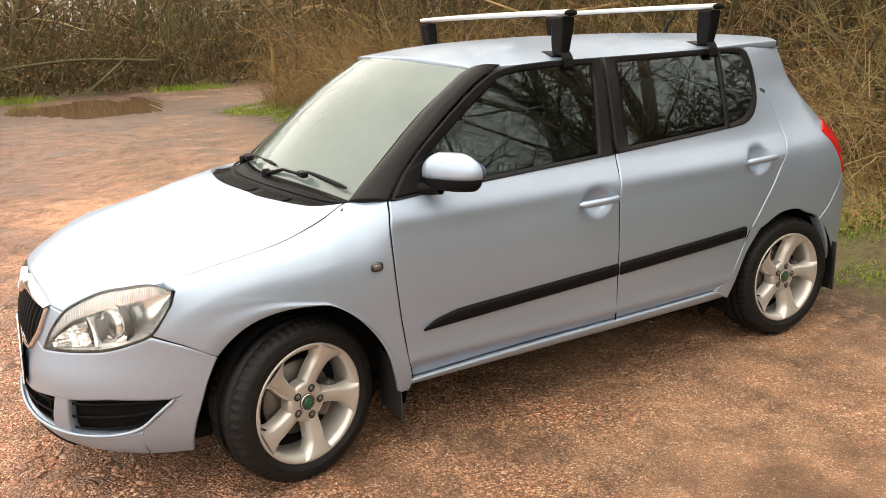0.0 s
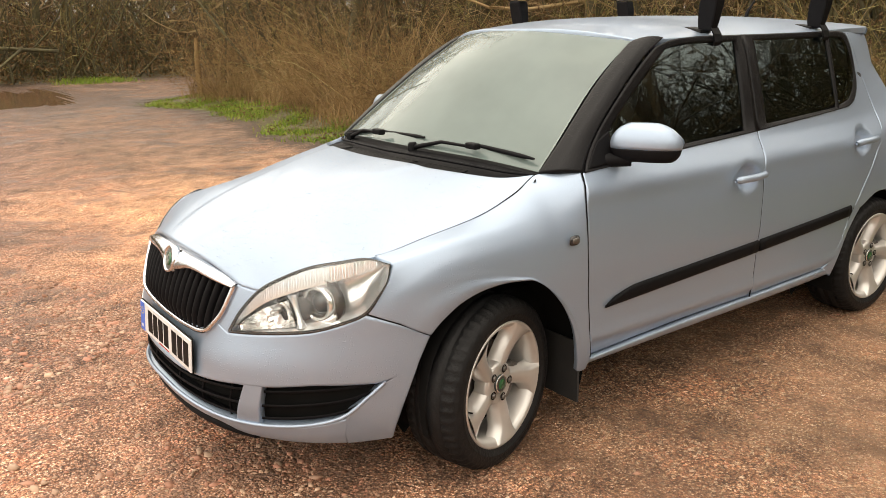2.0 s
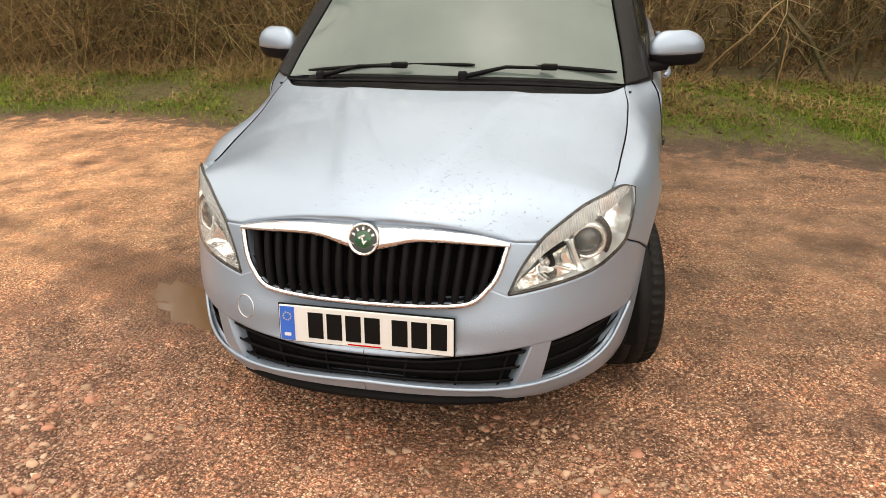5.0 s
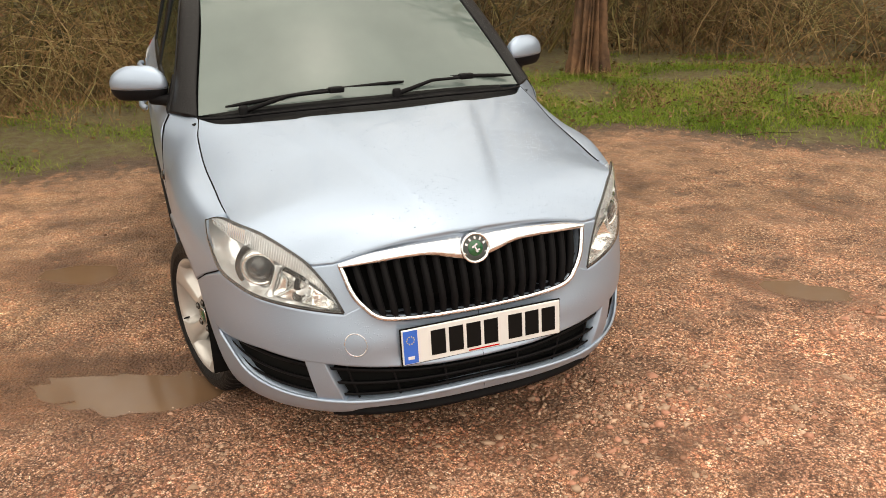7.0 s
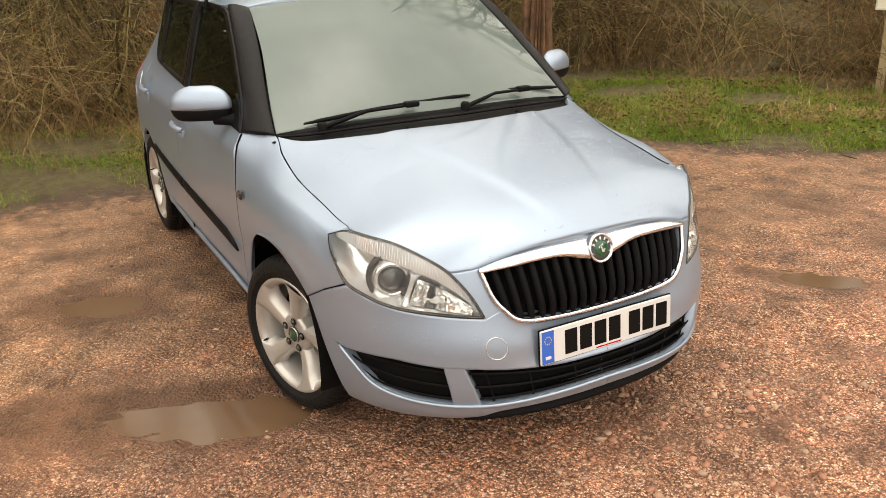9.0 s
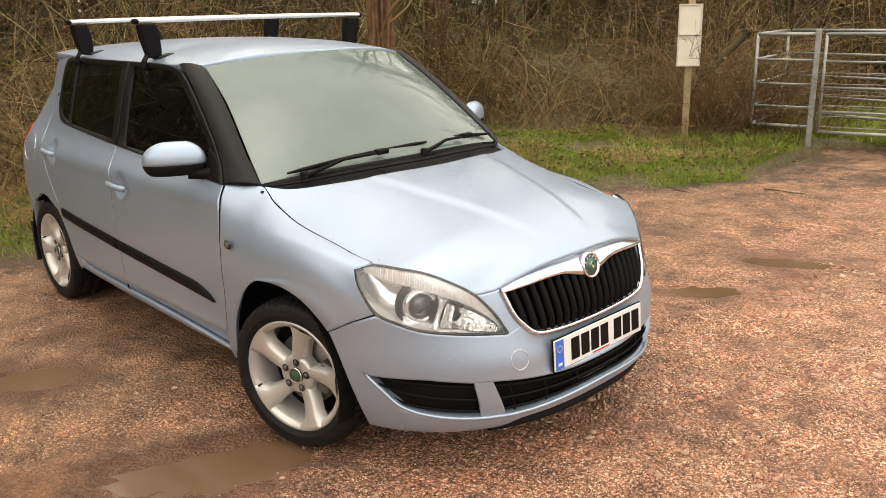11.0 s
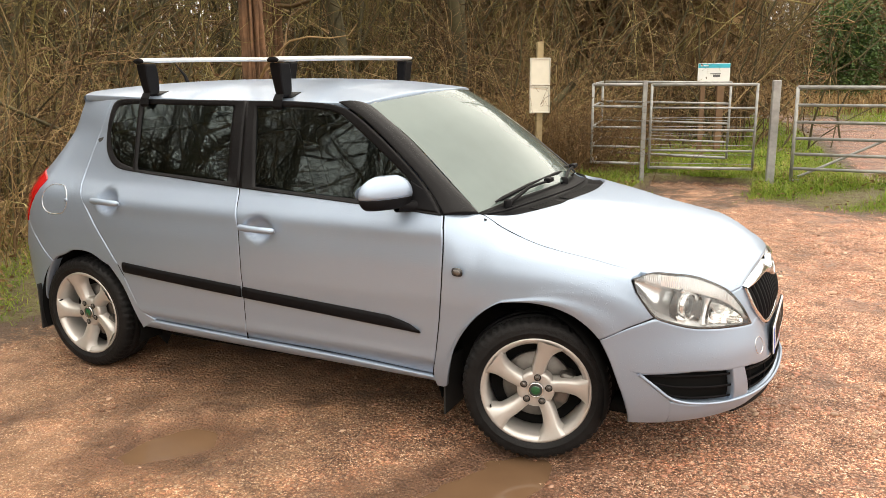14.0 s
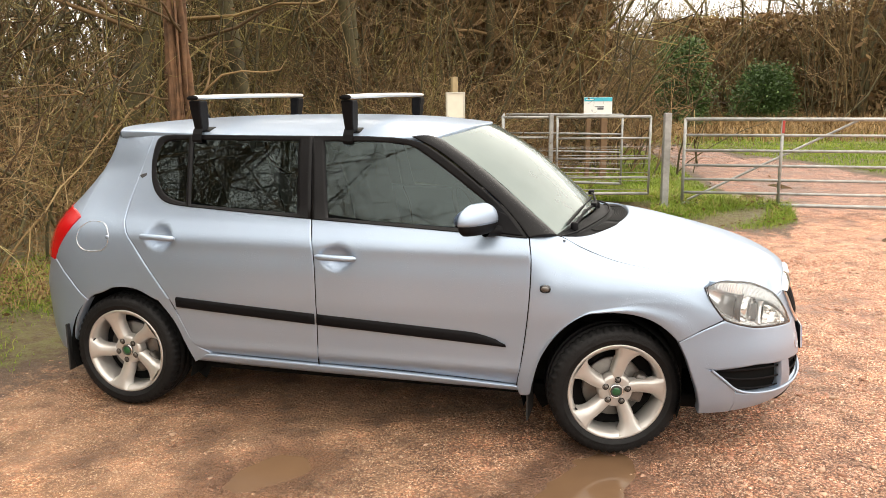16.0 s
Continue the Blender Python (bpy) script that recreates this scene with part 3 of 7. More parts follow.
def skin_patch(b, t, l, r, nu=16, nv=12, off=0.0, smooth="btlr", flange=0.02, roll=0.004, sides="btlr", lift=None, skip=None):
    g, u, v = coons(b, t, l, r, nu, nv, smooth)
    p = skin(g[..., 0], g[..., 1], off)
    if lift is not None:
        p = lift(p, u, v)
    return sheet(p, flange, roll, sides, skip)


def outward_faces(V, F):
    """Turns all faces so that most look away from the car's middle line."""
    P = np.array(V)
    t = 0.0
    for f in F:
        a, b, c = P[f[0]], P[f[1]], P[f[2]]
        t += np.cross(b - a, c - a)[1]
    return V, F if t > 0 else [f[::-1] for f in F]


def ring_strip(inner, outer, n, off_in, off_out):
    """A frame between two outlines with the same corners, on the skin."""
    P, Q = [], []
    for k in range(len(inner)):
        a, b = np.array(inner[k], float), np.array(inner[(k + 1) % len(inner)], float)
        c, d = np.array(outer[k], float), np.array(outer[(k + 1) % len(outer)], float)
        for t in np.linspace(0, 1, n, endpoint=False):
            P.append(a + (b - a) * t)
            Q.append(c + (d - c) * t)
    P, Q = np.array(P), np.array(Q)
    rows = [skin(P[:, 0], P[:, 1], off_in - 0.012), skin(P[:, 0], P[:, 1], off_in)]
    for w in (0.25, 0.5, 0.75, 1.0):
        M = P + (Q - P) * w
        rows.append(skin(M[:, 0], M[:, 1], off_in + (off_out - off_in) * w))
    rows.append(skin(Q[:, 0], Q[:, 1], off_out - 0.012))
    k = len(P)
    V = np.concatenate(rows)
    F = [(r * k + i, r * k + (i + 1) % k, (r + 1) * k + (i + 1) % k, (r + 1) * k + i) for r in range(len(rows) - 1) for i in range(k)]
    return outward_faces(list(V), F)


def rounded(points, keep, times=2):
    """An outline whose corners are cut round, but for those to keep."""
    P = [(np.array(p, float), k in keep) for k, p in enumerate(points)]
    for _ in range(times):
        Q = []
        for k, (p, hold) in enumerate(P):
            if hold:
                Q.append((p, True))
            else:
                Q += [(p + .25 * (P[k - 1][0] - p), False), (p + .25 * (P[(k + 1) % len(P)][0] - p), False)]
        P = Q
    return [tuple(p) for p, _ in P]


def pane_grid(outline, n=18, m=16):
    """A smooth, faintly curved pane inside a convex outline of (s, z)."""
    P = np.array(outline, float)
    z0, z1 = P[:, 1].min() + 1e-4, P[:, 1].max() - 1e-4
    V = []
    for z in np.linspace(z0, z1, n):
        xs = []
        for a, b in zip(P, np.roll(P, -1, axis=0)):
            if (a[1] - z) * (b[1] - z) <= 0 and abs(a[1] - b[1]) > 1e-9:
                xs.append(a[0] + (b[0] - a[0]) * (z - a[1]) / (b[1] - a[1]))
        for x in np.linspace(min(xs), max(xs), m):
            k = 1 - .031 * max(0, (-1.2 - x) / 1.1) ** 2
            V.append((x, k * (.740 - .325 * (z - 1.0) - .0658 * (z - 1.0) * (z - 1.2)) - .009, z))
    F = [(i * m + j, i * m + j + 1, (i + 1) * m + j + 1, (i + 1) * m + j) for i in range(n - 1) for j in range(m - 1)]
    return outward_faces(V, F)


# lines of the body, in (s, z)
GAP_F = [(-.377, .970), (-.364, .884), (-.363, .785), (-.373, .631), (-.397, .442), (-.423, .295)]
SILL_F = [(-.423, .295), (-.726, .308), (-1.0, .317), (-1.38, .321)]
SILL_R = [(-1.38, .321), (-1.725, .328), (-1.959, .331)]
MID = [(-1.413, 1.019), (-1.379, .839), (-1.374, .622), (-1.38, .321)]
BELT_F = [(-.377, .970), (-.732, .990), (-1.0, 1.003), (-1.413, 1.019)]
BELT_R = [(-1.413, 1.019), (-1.867, 1.046), (-2.119, 1.059), (-2.205, 1.077)]
WIN_R = [(-2.205, 1.077), (-2.273, 1.133), (-2.307, 1.228), (-2.299, 1.333), (-2.275, 1.392)]
CUT_UP = rear([(-2.428, 1.02), (-2.415, 1.09), (-2.385, 1.19), (-2.32, 1.392)])
CUT_LOW = rear([(-2.428, 1.02), (-2.426, .975), (-2.400, .922), (-2.350, .853), (-2.277, .750), (-2.168, .597)])
CUT_LEG = [(-2.168, .597), (-2.09, .44), (-2.05, .374), (-1.959, .331)]
ARCH_F = [(.150, .545), (.120, .588), (.065, .637), (-.009, .664), (-.086, .662), (-.170, .622), (-.256, .535), (-.318, .430), (-.352, .31), (-.366, .25)]
ARCH_FN = [(.150, .545), (.178, .457), (.21, .351), (.262, .20)]
ARCH_R = rear([(-2.06, .273), (-2.099, .364), (-2.150, .48), (-2.234, .585), (-2.357, .637), (-2.489, .638), (-2.60, .596), (-2.653, .56), (-2.70, .50), (-2.76, .38), (-2.79, .26)])
LAMP_TOP = [(.318, .782), (.405, .801), (.50, .793), (.60, .777), (.70, .738), (.763, .699), (.82, .632), (.850, .568)]
_lt = np.array([(.50, .793), (.60, .777), (.70, .738), (.763, .703), (.815, .706), (.862, .714)])
_lp = skin(_lt[:, 0], _lt[:, 1])
HOOD_X = [-.30, -.25, -.15, 0, .21, .388, *_lp[:, 0], .80]
HOOD_Y = [.66, .66, .678, .682, .674, .664, *(_lp[:, 1] - .002), .20]
HOOD_Z = [.985, .967, .921, .868, .828, .798, *(_lp[:, 2] + .002), .712]
HC_X = [-.30, -.04, .2, .4, .6, .70, .76, .80]
HC_Z = [1.02, .990, .957, .914, .857, .814, .776, .738]


def hood_edge(x):
    return pc(x, HOOD_X, HOOD_Y), pc(x, HOOD_X, HOOD_Z)


def hood_top(x, y):
    """The height of the bonnet at (x, y), with its two creases."""
    ye, ze = hood_edge(x)
    zc = pc(x, HC_X, HC_Z)
    k = np.clip(np.abs(y) / ye, 0, 1)
    z = zc - (zc - ze) * k ** (2.4 + 2.6 * np.clip((.25 - x) / .45, 0, 1))
    line = 0.085 + 0.27 * np.clip((0.78 - x) / 0.9, 0, 1) ** .9
    rise = 0.0085 * np.clip((0.80 - x) / 0.2, 0, 1) * np.clip((x + 0.25) / 0.40, 0, 1)
    t = np.clip((np.abs(y) - line) / 0.055 + 0.5, 0, 1)
    return z + rise * (1 - t * t * (3 - 2 * t)) - rise * 0.5


RC_X = [-2.75, -2.6, -2.4, -2.0, -1.5, -1.1, -.8, -.68, -.6]
RC_Z = [1.415, 1.44, 1.457, 1.475, 1.482, 1.474, 1.449, 1.432, 1.415]


def roof_top(x, y):
    zc = pc(x, RC_X, RC_Z)
    ze = pc(x, [-2.75, -2.5, -2.0, -1.2, -.9, -.8], [1.405, 1.408, 1.402, 1.398, 1.388, 1.375])
    return zc - (zc - ze) * np.clip(np.abs(y) / 0.59, 0, 1.1) ** 2.6


car = tagged(new("car"), "pale silver-blue five-door hatchback, wet with rain, parked on gravel", "car")


def both(build):
    for side in (1, -1):
        build(side)


def put(name, mesh, material, side=1, parent=None, label=""):
    return mk(name, *mirrored(mesh, side), material, car if parent is None else parent, label)


def side_panels(side):
    # front wing
    seam_hl = [(.150, .545), (.25, .597), (.365, .640), (.33, .69), (.312, .735), (.318, .782), (.405, .801)]
    xs = np.linspace(.392, -.25, 9)
    top = [(s_of(x, float(hood_edge(x)[1])), float(hood_edge(x)[1])) for x in xs] + [(-.377, .970)]
    bottom = ARCH_F + [(-.41, .245)]
    g, u, v = coons(bottom, top, seam_hl, [(-.41, .245), (-.423, .295), (-.397, .442), (-.373, .631), (-.363, .785), (-.364, .884), (-.377, .970)], 40, 22, "btr")
    p = skin(g[..., 0], g[..., 1])
    tx = curve([(x, *map(float, hood_edge(x))) for x in xs] + [(-.377, .752, .972)], u=u)
    shift = tx - p[:, -1]
    p = p + shift[:, None] * (v[None, :, None] ** 5)
    # soft swelling round the wheel
    p[..., 1] += 0.007 * np.exp(-((v[None, :] - .10) / .10) ** 2) * np.clip((g[..., 0] + .42) / .1, 0, 1)
    wing = put("front_wing", sheet(p, 0.014, 0.004), PAINT, side)
    # doors
    d1 = skin_patch(SILL_F, BELT_F, GAP_F[::-1], MID[::-1], 62, 46, lift=lambda p, u, v: dished(crease(p, u, v), -1.262, .852))
    door = put("front_door", d1, PAINT, side)
    rd = skin_patch(SILL_R, BELT_R + [CUT_LOW[0]], MID[::-1], CUT_LEG[::-1] + CUT_LOW[::-1][1:], 58, 46, smooth="blr", lift=lambda p, u, v: dished(crease(p, u, v), -2.205, .903), skip={"t": (.78, 1.0)})
    up = skin_patch([WIN_R[0], CUT_UP[0]], [WIN_R[-1], CUT_UP[-1]], WIN_R, CUT_UP, 5, 10, sides="r", roll=0.004)
    rdoor = put("rear_door", join(rd, up), PAINT, side)
    # rear quarter
    leg = skin_patch([CUT_LEG[-1], ARCH_R[0]], [CUT_LEG[0], ARCH_R[3]], CUT_LEG[::-1], ARCH_R[:4], 3, 10, sides="lr", flange=0.014, skip={"l": (.85, 1)})
    hatch_line = rear([(-2.653, .562), (-2.75, .665), (-2.855, .764), (-2.829, .826), (-2.70, .991), (-2.67, 1.10), (-2.598, 1.289), (-2.50, 1.395)])
    bottom = [CUT_LEG[0]] + ARCH_R[3:7] + [hatch_line[0]]
    q = skin_patch(bottom, [CUT_UP[-1], hatch_line[-1]], CUT_LOW[::-1] + CUT_UP[1:], hatch_line, 18, 24, smooth="btl", flange=0.014)
    quarter = put("rear_quarter", join(leg, q), PAINT, side)
    # sill
    sl = skin_patch([(-.41, .262), (-1.2, .268), (-2.06, .275)], [(-.423, .295), (-1.0, .317), (-1.959, .331)], [(-.41, .262), (-.423, .295)], [(-2.06, .275), (-1.97, .331)], 20, 10, lift=sill_form, flange=0.03, roll=0)
    put("sill", sl, PLAIN_PAINT, side)
    # tail lamp and rear bumper
    tl = skin_patch(rear([(-2.87, .755), (-3.02, .765)]), rear([(-2.69, .985), (-2.76, 1.015), (-2.90, 1.03)]), rear([(-2.87, .755), (-2.79, .87), (-2.69, .985)]), rear([(-3.02, .765), (-2.99, .88), (-2.90, 1.03)]), 6, 8, off=0.004)
    put("tail_lamp", tl, RED, side, label="red tail lamp")
    rb = skin_patch([ARCH_R[-1], (TAIL, .24)], [hatch_line[0], hatch_line[1], hatch_line[2], (TAIL, .76)], ARCH_R[:7:-1] + [hatch_line[0]], [(TAIL, .24), (TAIL, .76)], 18, 12, smooth="blr", sides="btl", flange=0.05)
    put("rear_bumper", rb, PAINT, side)
    # black moulding along the doors
    for a, b, nm in ((-.47, -1.372, "door_moulding"), (-1.386, -2.125, "door_moulding")):
        k = np.linspace(0, 1, 20)
        ss = a + (b - a) * k
        zz = np.interp(ss, [-2.15, -.45], [.588, .503])
        rows = []
        tip = -.75 + 1.75 * np.sqrt(np.clip((-.47 - ss) / .15, 0, 1)) if a > -1 else np.ones(20)
        for dz, off in ((-1, -.002), (-.9, .008), (-.5, .012), (.5, .012), (.9, .008), (1, -.002)):
            rows.append(skin(ss, zz + np.where(dz > 0, dz * tip, dz) * .027, off))
        V = np.concatenate(rows)
        F = [(r * 20 + i, r * 20 + i + 1, (r + 1) * 20 + i + 1, (r + 1) * 20 + i) for r in range(5) for i in range(19)]
        F += [tuple(r * 20 for r in range(6)), tuple(r * 20 + 19 for r in range(5, -1, -1))]
        put(nm, (list(V), F), TRIM, side, door if a > -1 else rdoor, "black plastic rubbing strip")
    # side windows
    gf = [(-1.330, 1.026), (-1.384, 1.377), (-.975, 1.377), (-.864, 1.312), (-.613, 1.139), (-.545, 1.085), (-.545, .996)]
    of = [(-1.410, 1.016), (-1.440, 1.397), (-.955, 1.397), (-.80, 1.322), (-.555, 1.142), (-.45, 1.045), (-.388, .968)]
    gr_ = [(-1.490, 1.040), (-1.515, 1.377), (-2.086, 1.377), (-2.064, 1.066)]
    gq = [(-2.092, 1.072), (-2.112, 1.377), (-2.249, 1.375), (-2.278, 1.320), (-2.288, 1.228), (-2.258, 1.147), (-2.19, 1.088)]
    gq, gf = rounded(gq, (0, 1)), rounded(gf, (0, 1, 6))
    orr = [(-1.416, 1.017), (-1.443, 1.397), (-2.099, 1.397), (-2.078, 1.053)]
    oq = rounded([(-2.078, 1.053), (-2.099, 1.397), (-2.283, 1.397), (-2.308, 1.336), (-2.316, 1.228), (-2.284, 1.122), (-2.206, 1.062)], (0, 1))
    of = rounded(of, (0, 1, 6))
    put("window_frame", ring_strip(gf, of, 5, -.002, .004), FILM, side, door)
    put("side_window", pane_grid(gf), SIDE_GLASS, side, door)
    put("window_frame", join(ring_strip(gr_, orr, 8, -.002, .004), ring_strip(gq, oq, 5, -.002, .004)), FILM, side, rdoor)
    put("side_window", pane_grid(gr_), SIDE_GLASS, side, rdoor)
    put("quarter_light", pane_grid(gq), SIDE_GLASS, side, rdoor)
    # windscreen pillar
    inner = [(-.262, .664, .972), (-.383, .640, 1.068), (-.607, .585, 1.245), (-.80, .548, 1.372), (-.845, .545, 1.392)]
    outer = np.array([(-.380, .972), (-.45, 1.048), (-.555, 1.145), (-.80, 1.325), (-.955, 1.399)])
    outer3 = skin(outer[:, 0], outer[:, 1])
    u, v = steps(.7, 20), steps(.12, 6)
    A, Bq = curve(inner, u=u), curve(outer3, u=u)
    w = v[None, :, None]
    g = A[:, None] * (1 - w) + Bq[:, None] * w
    out = np.array([.45, .75, .48])
    g = g + 0.022 * (4 * w * (1 - w)) * out
    put("windscreen_pillar", sheet(g, 0.02, 0.003), FILM, side, label="black film with raindrops")
    # dark tubes stand for the shade in the door, bonnet and bumper gaps
    for line, own in ((GAP_F, wing), (MID, door)):
        q = curve(line, 30)
        V, F = tubes([(skin(q[:, 0], q[:, 1], -.0035), np.full(30, .0032))], 6)
        put("door_gap_shade", (list(V), [tuple(f) for f in F]), DARK, side, own)
    q = np.array([(x, *map(float, hood_edge(x))) for x in np.linspace(.39, -.25, 30)]) - (0, 0, .0035)
    V, F = tubes([(q, np.full(30, .0036))], 6)
    put("bonnet_gap_shade", (list(V), [tuple(f) for f in F]), DARK, side, wing)
    q = curve([(.150, .545), (.25, .597), (.365, .640)], 14)
    V, F = tubes([(skin(q[:, 0], q[:, 1], -.003), np.full(14, .0026))], 6)
    put("bumper_gap_shade", (list(V), [tuple(f) for f in F]), DARK, side, wing)
    if side < 0:
        t = np.linspace(0, 2 * np.pi, 41)
        c = rear([(-2.605, .894)])[0]
        V, F = tubes([(skin(c[0] + .068 * np.cos(t), c[1] + .074 * np.sin(t), .0002), np.full(41, .0022))], 6)
        flap = put("fuel_flap", (list(V), [tuple(f) for f in F]), SILVER, side, quarter)
        v, f = dome(skin(c[0] + .062, c[1], .001), .012, .010, .006, side)
        put("flap_latch", (v, f), PAINT, side, flap)
    # door handle
    for hx, hz, dr in ((-1.262, .852, door), (-2.205, .903, rdoor)):
        handle(hx, hz, side, dr)
    # side repeater lamp
    v, f = dome(skin(-.297, .757, .002), .024, .018, .010, side)
    put("side_repeater", (v, f), LAMP_BLACK, side, wing, "small clear indicator lens")
    v, f = dome(skin(-.297, .757, .006), .019, .013, .008, side)
    put("side_repeater_lens", (v, f), DISC, side, wing)
    return wing


def sill_form(p, u, v):
    """A rounded ledge at the sill's top that tucks in below."""
    w = np.interp(v, [0, .2, .5, .8, .92, 1], [-.022, -.006, .001, .003, -.002, -.020])
    p[..., 1] += w[None, :]
    return p


def crease(p, u, v):
    """A soft waist line and a tucked-in lower door."""
    z = p[..., 2]
    p[..., 1] += 0.006 * np.exp(-((z - .90) / .03) ** 2) + .006 * np.exp(-((z - .372) / .028) ** 2) - .018 * np.clip((.368 - z) / .05, 0, 1) ** 1.2
    return p


def dished(p, hx, hz):
    """The hollow behind a door handle."""
    r = ((p[..., 0] - hx + .004) / .066) ** 2 + ((p[..., 2] - hz) / .050) ** 2
    t = np.clip(1.25 - r, 0, 1) / 1.25
    p[..., 1] -= .030 * np.clip(t * 1.6, 0, 1) ** .8
    return p


def dome(c, a, b, h, side, n=16):
    """A low rounded button on the side of the car."""
    V, F = [], []
    for r in (1, .97, .8, .5):
        for k in range(n):
            t = 2 * math.pi * k / n
            V.append((c[0] + a * r * abs(math.cos(t)) ** .7 * math.copysign(1, math.cos(t)), c[1] + h * (1 - r**4), c[2] + b * r * abs(math.sin(t)) ** .7 * math.copysign(1, math.sin(t))))
    V.append((c[0], c[1] + h, c[2]))
    for r in range(3):
        F += [(r * n + k, (r + 1) * n + k, (r + 1) * n + (k + 1) % n, r * n + (k + 1) % n) for k in range(n)]
    F += [(3 * n + k, len(V) - 1, 3 * n + (k + 1) % n) for k in range(n)]
    return V, F


def handle(hx, hz, side, dr):
    """A painted bar handle in front of a round cup."""
    k = np.linspace(0, 1, 15)
    ss = hx - .10 + .20 * k
    off = .012 + .026 * np.sin(np.pi * np.clip(k, 0.02, .98)) ** .45
    rad = .014 * np.clip(np.minimum(k, 1 - k) / .06, .25, 1) ** .5
    pts = skin(ss, np.full(15, hz) + .004 * (0.5 - k), off)
    V, F = tubes([(pts, rad)], 10)
    F = [tuple(f) for f in F] + [tuple(range(10)), tuple(range(149, 139, -1))]
    put("handle", (list(V), F), PAINT, side, dr, "painted bar handle")


both(side_panels)


def front_end():
    # bonnet
    xs_front = [(.388, .664), *[(a, b - .002) for a, b, _ in _lp], (.748, .25), (.766, .11), (.771, 0)]
    front = [(x, -y) for x, y in xs_front] + [(x, y) for x, y in xs_front[::-1][1:]]
    rear_half = [(-.25, .660), (-.145, .585), (-.065, .46), (-.015, .32), (.012, .15)]
    rear_edge = [(a, -b) for a, b in rear_half] + [(.020, 0)] + rear_half[::-1]
    side_r = [(x, -float(hood_edge(x)[0])) for x in np.linspace(.388, -.25, 8)]
    side_l = [(x, -y) for x, y in side_r]
    g, u, v = coons(front, rear_edge, side_r, side_l, 130, 50)
    z = hood_top(g[..., 0], g[..., 1])
    put("bonnet", sheet(np.concatenate([g, z[..., None]], -1), 0.03, 0.004), PAINT)
    # cowl with its slots
    back = [(-.262, -.664, .962), (-.21, -.45, .985), (-.155, -.2, .998), (-.14, 0, 1.0), (-.155, .2, .998), (-.21, .45, .985), (-.262, .664, .962)]
    fr = [(x, y, float(hood_top(x, y)) - .012) for x, y in rear_edge]
    u, v = np.linspace(0, 1, 50), np.linspace(0, 1, 8)
    A, Bq = curve(fr, u=u), curve(back, u=u)
    g = A[:, None] + (Bq - A)[:, None] * v[None, :, None]
    g[..., 2] -= .012 * np.sin(np.pi * v)[None, :]
    cowl = put("cowl", sheet(g, 0.03, 0.002), TRIM, label="black plastic scuttle panel with vents")
    for lo_, hi_ in ((9, 16), (17, 33), (34, 41)):
        for k in range(8):
            w = .08 + .055 * k
            L = [A[i] + (Bq[i] - A[i]) * w + np.array([0, 0, -.012 * math.sin(math.pi * w) + .004]) for i in range(lo_, hi_)]
            V, F = tubes([(np.array(L), np.full(len(L), .0028))], 4)
            put("vent_rib", (list(V), [tuple(f) for f in F]), PLATE_BLACK, parent=cowl)
    L = np.array([A[i] + (Bq[i] - A[i]) * .60 + np.array([0, 0, .004]) for i in range(50)])
    V, F = tubes([(L, np.full(50, .005))], 6)
    put("cowl_seal", (list(V), [tuple(f) for f in F]), TRIM, parent=cowl)
    # windscreen
    bot = [(-.268, -.658, .972), (-.215, -.45, .993), (-.16, -.2, 1.006), (-.145, 0, 1.008), (-.16, .2, 1.006), (-.215, .45, .993), (-.268, .658, .972)]
    top = [(-.835, -.545, 1.388), (-.77, -.4, 1.407), (-.715, -.2, 1.425), (-.695, 0, 1.431), (-.715, .2, 1.425), (-.77, .4, 1.407), (-.835, .545, 1.388)]
    l = [(-.268, -.658, .972), (-.383, -.634, 1.068), (-.607, -.579, 1.245), (-.80, -.548, 1.368), (-.835, -.545, 1.388)]
    r = [(x, -y, zz) for x, y, zz in l]
    g, u, v = coons(bot, top, l, r, 30, 24)
    bulge = (4 * u * (1 - u))[:, None] * (4 * v * (1 - v))[None]
    g = g + .012 * bulge[..., None] * np.array([.6, 0, .8])
    ws = put("windscreen", sheet(g, 0.0, 0.001), SCREEN, label="misted windscreen with raindrops")
    ws.visible_shadow = False
    # roof
    xs = np.linspace(-.9, -2.525, 9)
    sl = [(-.845, .548)] + [(x, float(pc(x, [-2.62, -2.5, -1.9, -1.3, -.95, -.85], [.535, .560, .592, .603, .585, .552]))) for x in xs]
    fr = [(-.845, -.548), (-.78, -.4), (-.725, -.2), (-.703, 0), (-.725, .2), (-.78, .4), (-.845, .548)]
    re = [(-2.525, -sl[-1][1]), (-2.60, -.4), (-2.645, 0), (-2.60, .4), (-2.525, sl[-1][1])]
    g, u, v = coons(fr, re, [(x, -y) for x, y in sl], sl, 36, 44)
    z = roof_top(g[..., 0], g[..., 1])
    roof = put("roof", sheet(np.concatenate([g, z[..., None]], -1), 0.025, 0.004), PAINT)
    ed = curve(re, 30)
    ez = roof_top(ed[:, 0], ed[:, 1])
    rows = [np.column_stack([ed[:, 0] + dx, ed[:, 1] * k, ez + dz]) for dx, k, dz in ((.0, 1, -.003), (-.006, 1.004, -.009), (-.007, 1.003, -.022), (.0, 1, -.034), (.03, .99, -.040), (.13, .97, -.046))]
    put("roof_spoiler", (list(np.concatenate(rows)), [(i * 30 + j, i * 30 + j + 1, i * 30 + 31 + j, i * 30 + 30 + j) for i in range(5) for j in range(29)]), PAINT, parent=roof, label="painted lip over the tailgate")
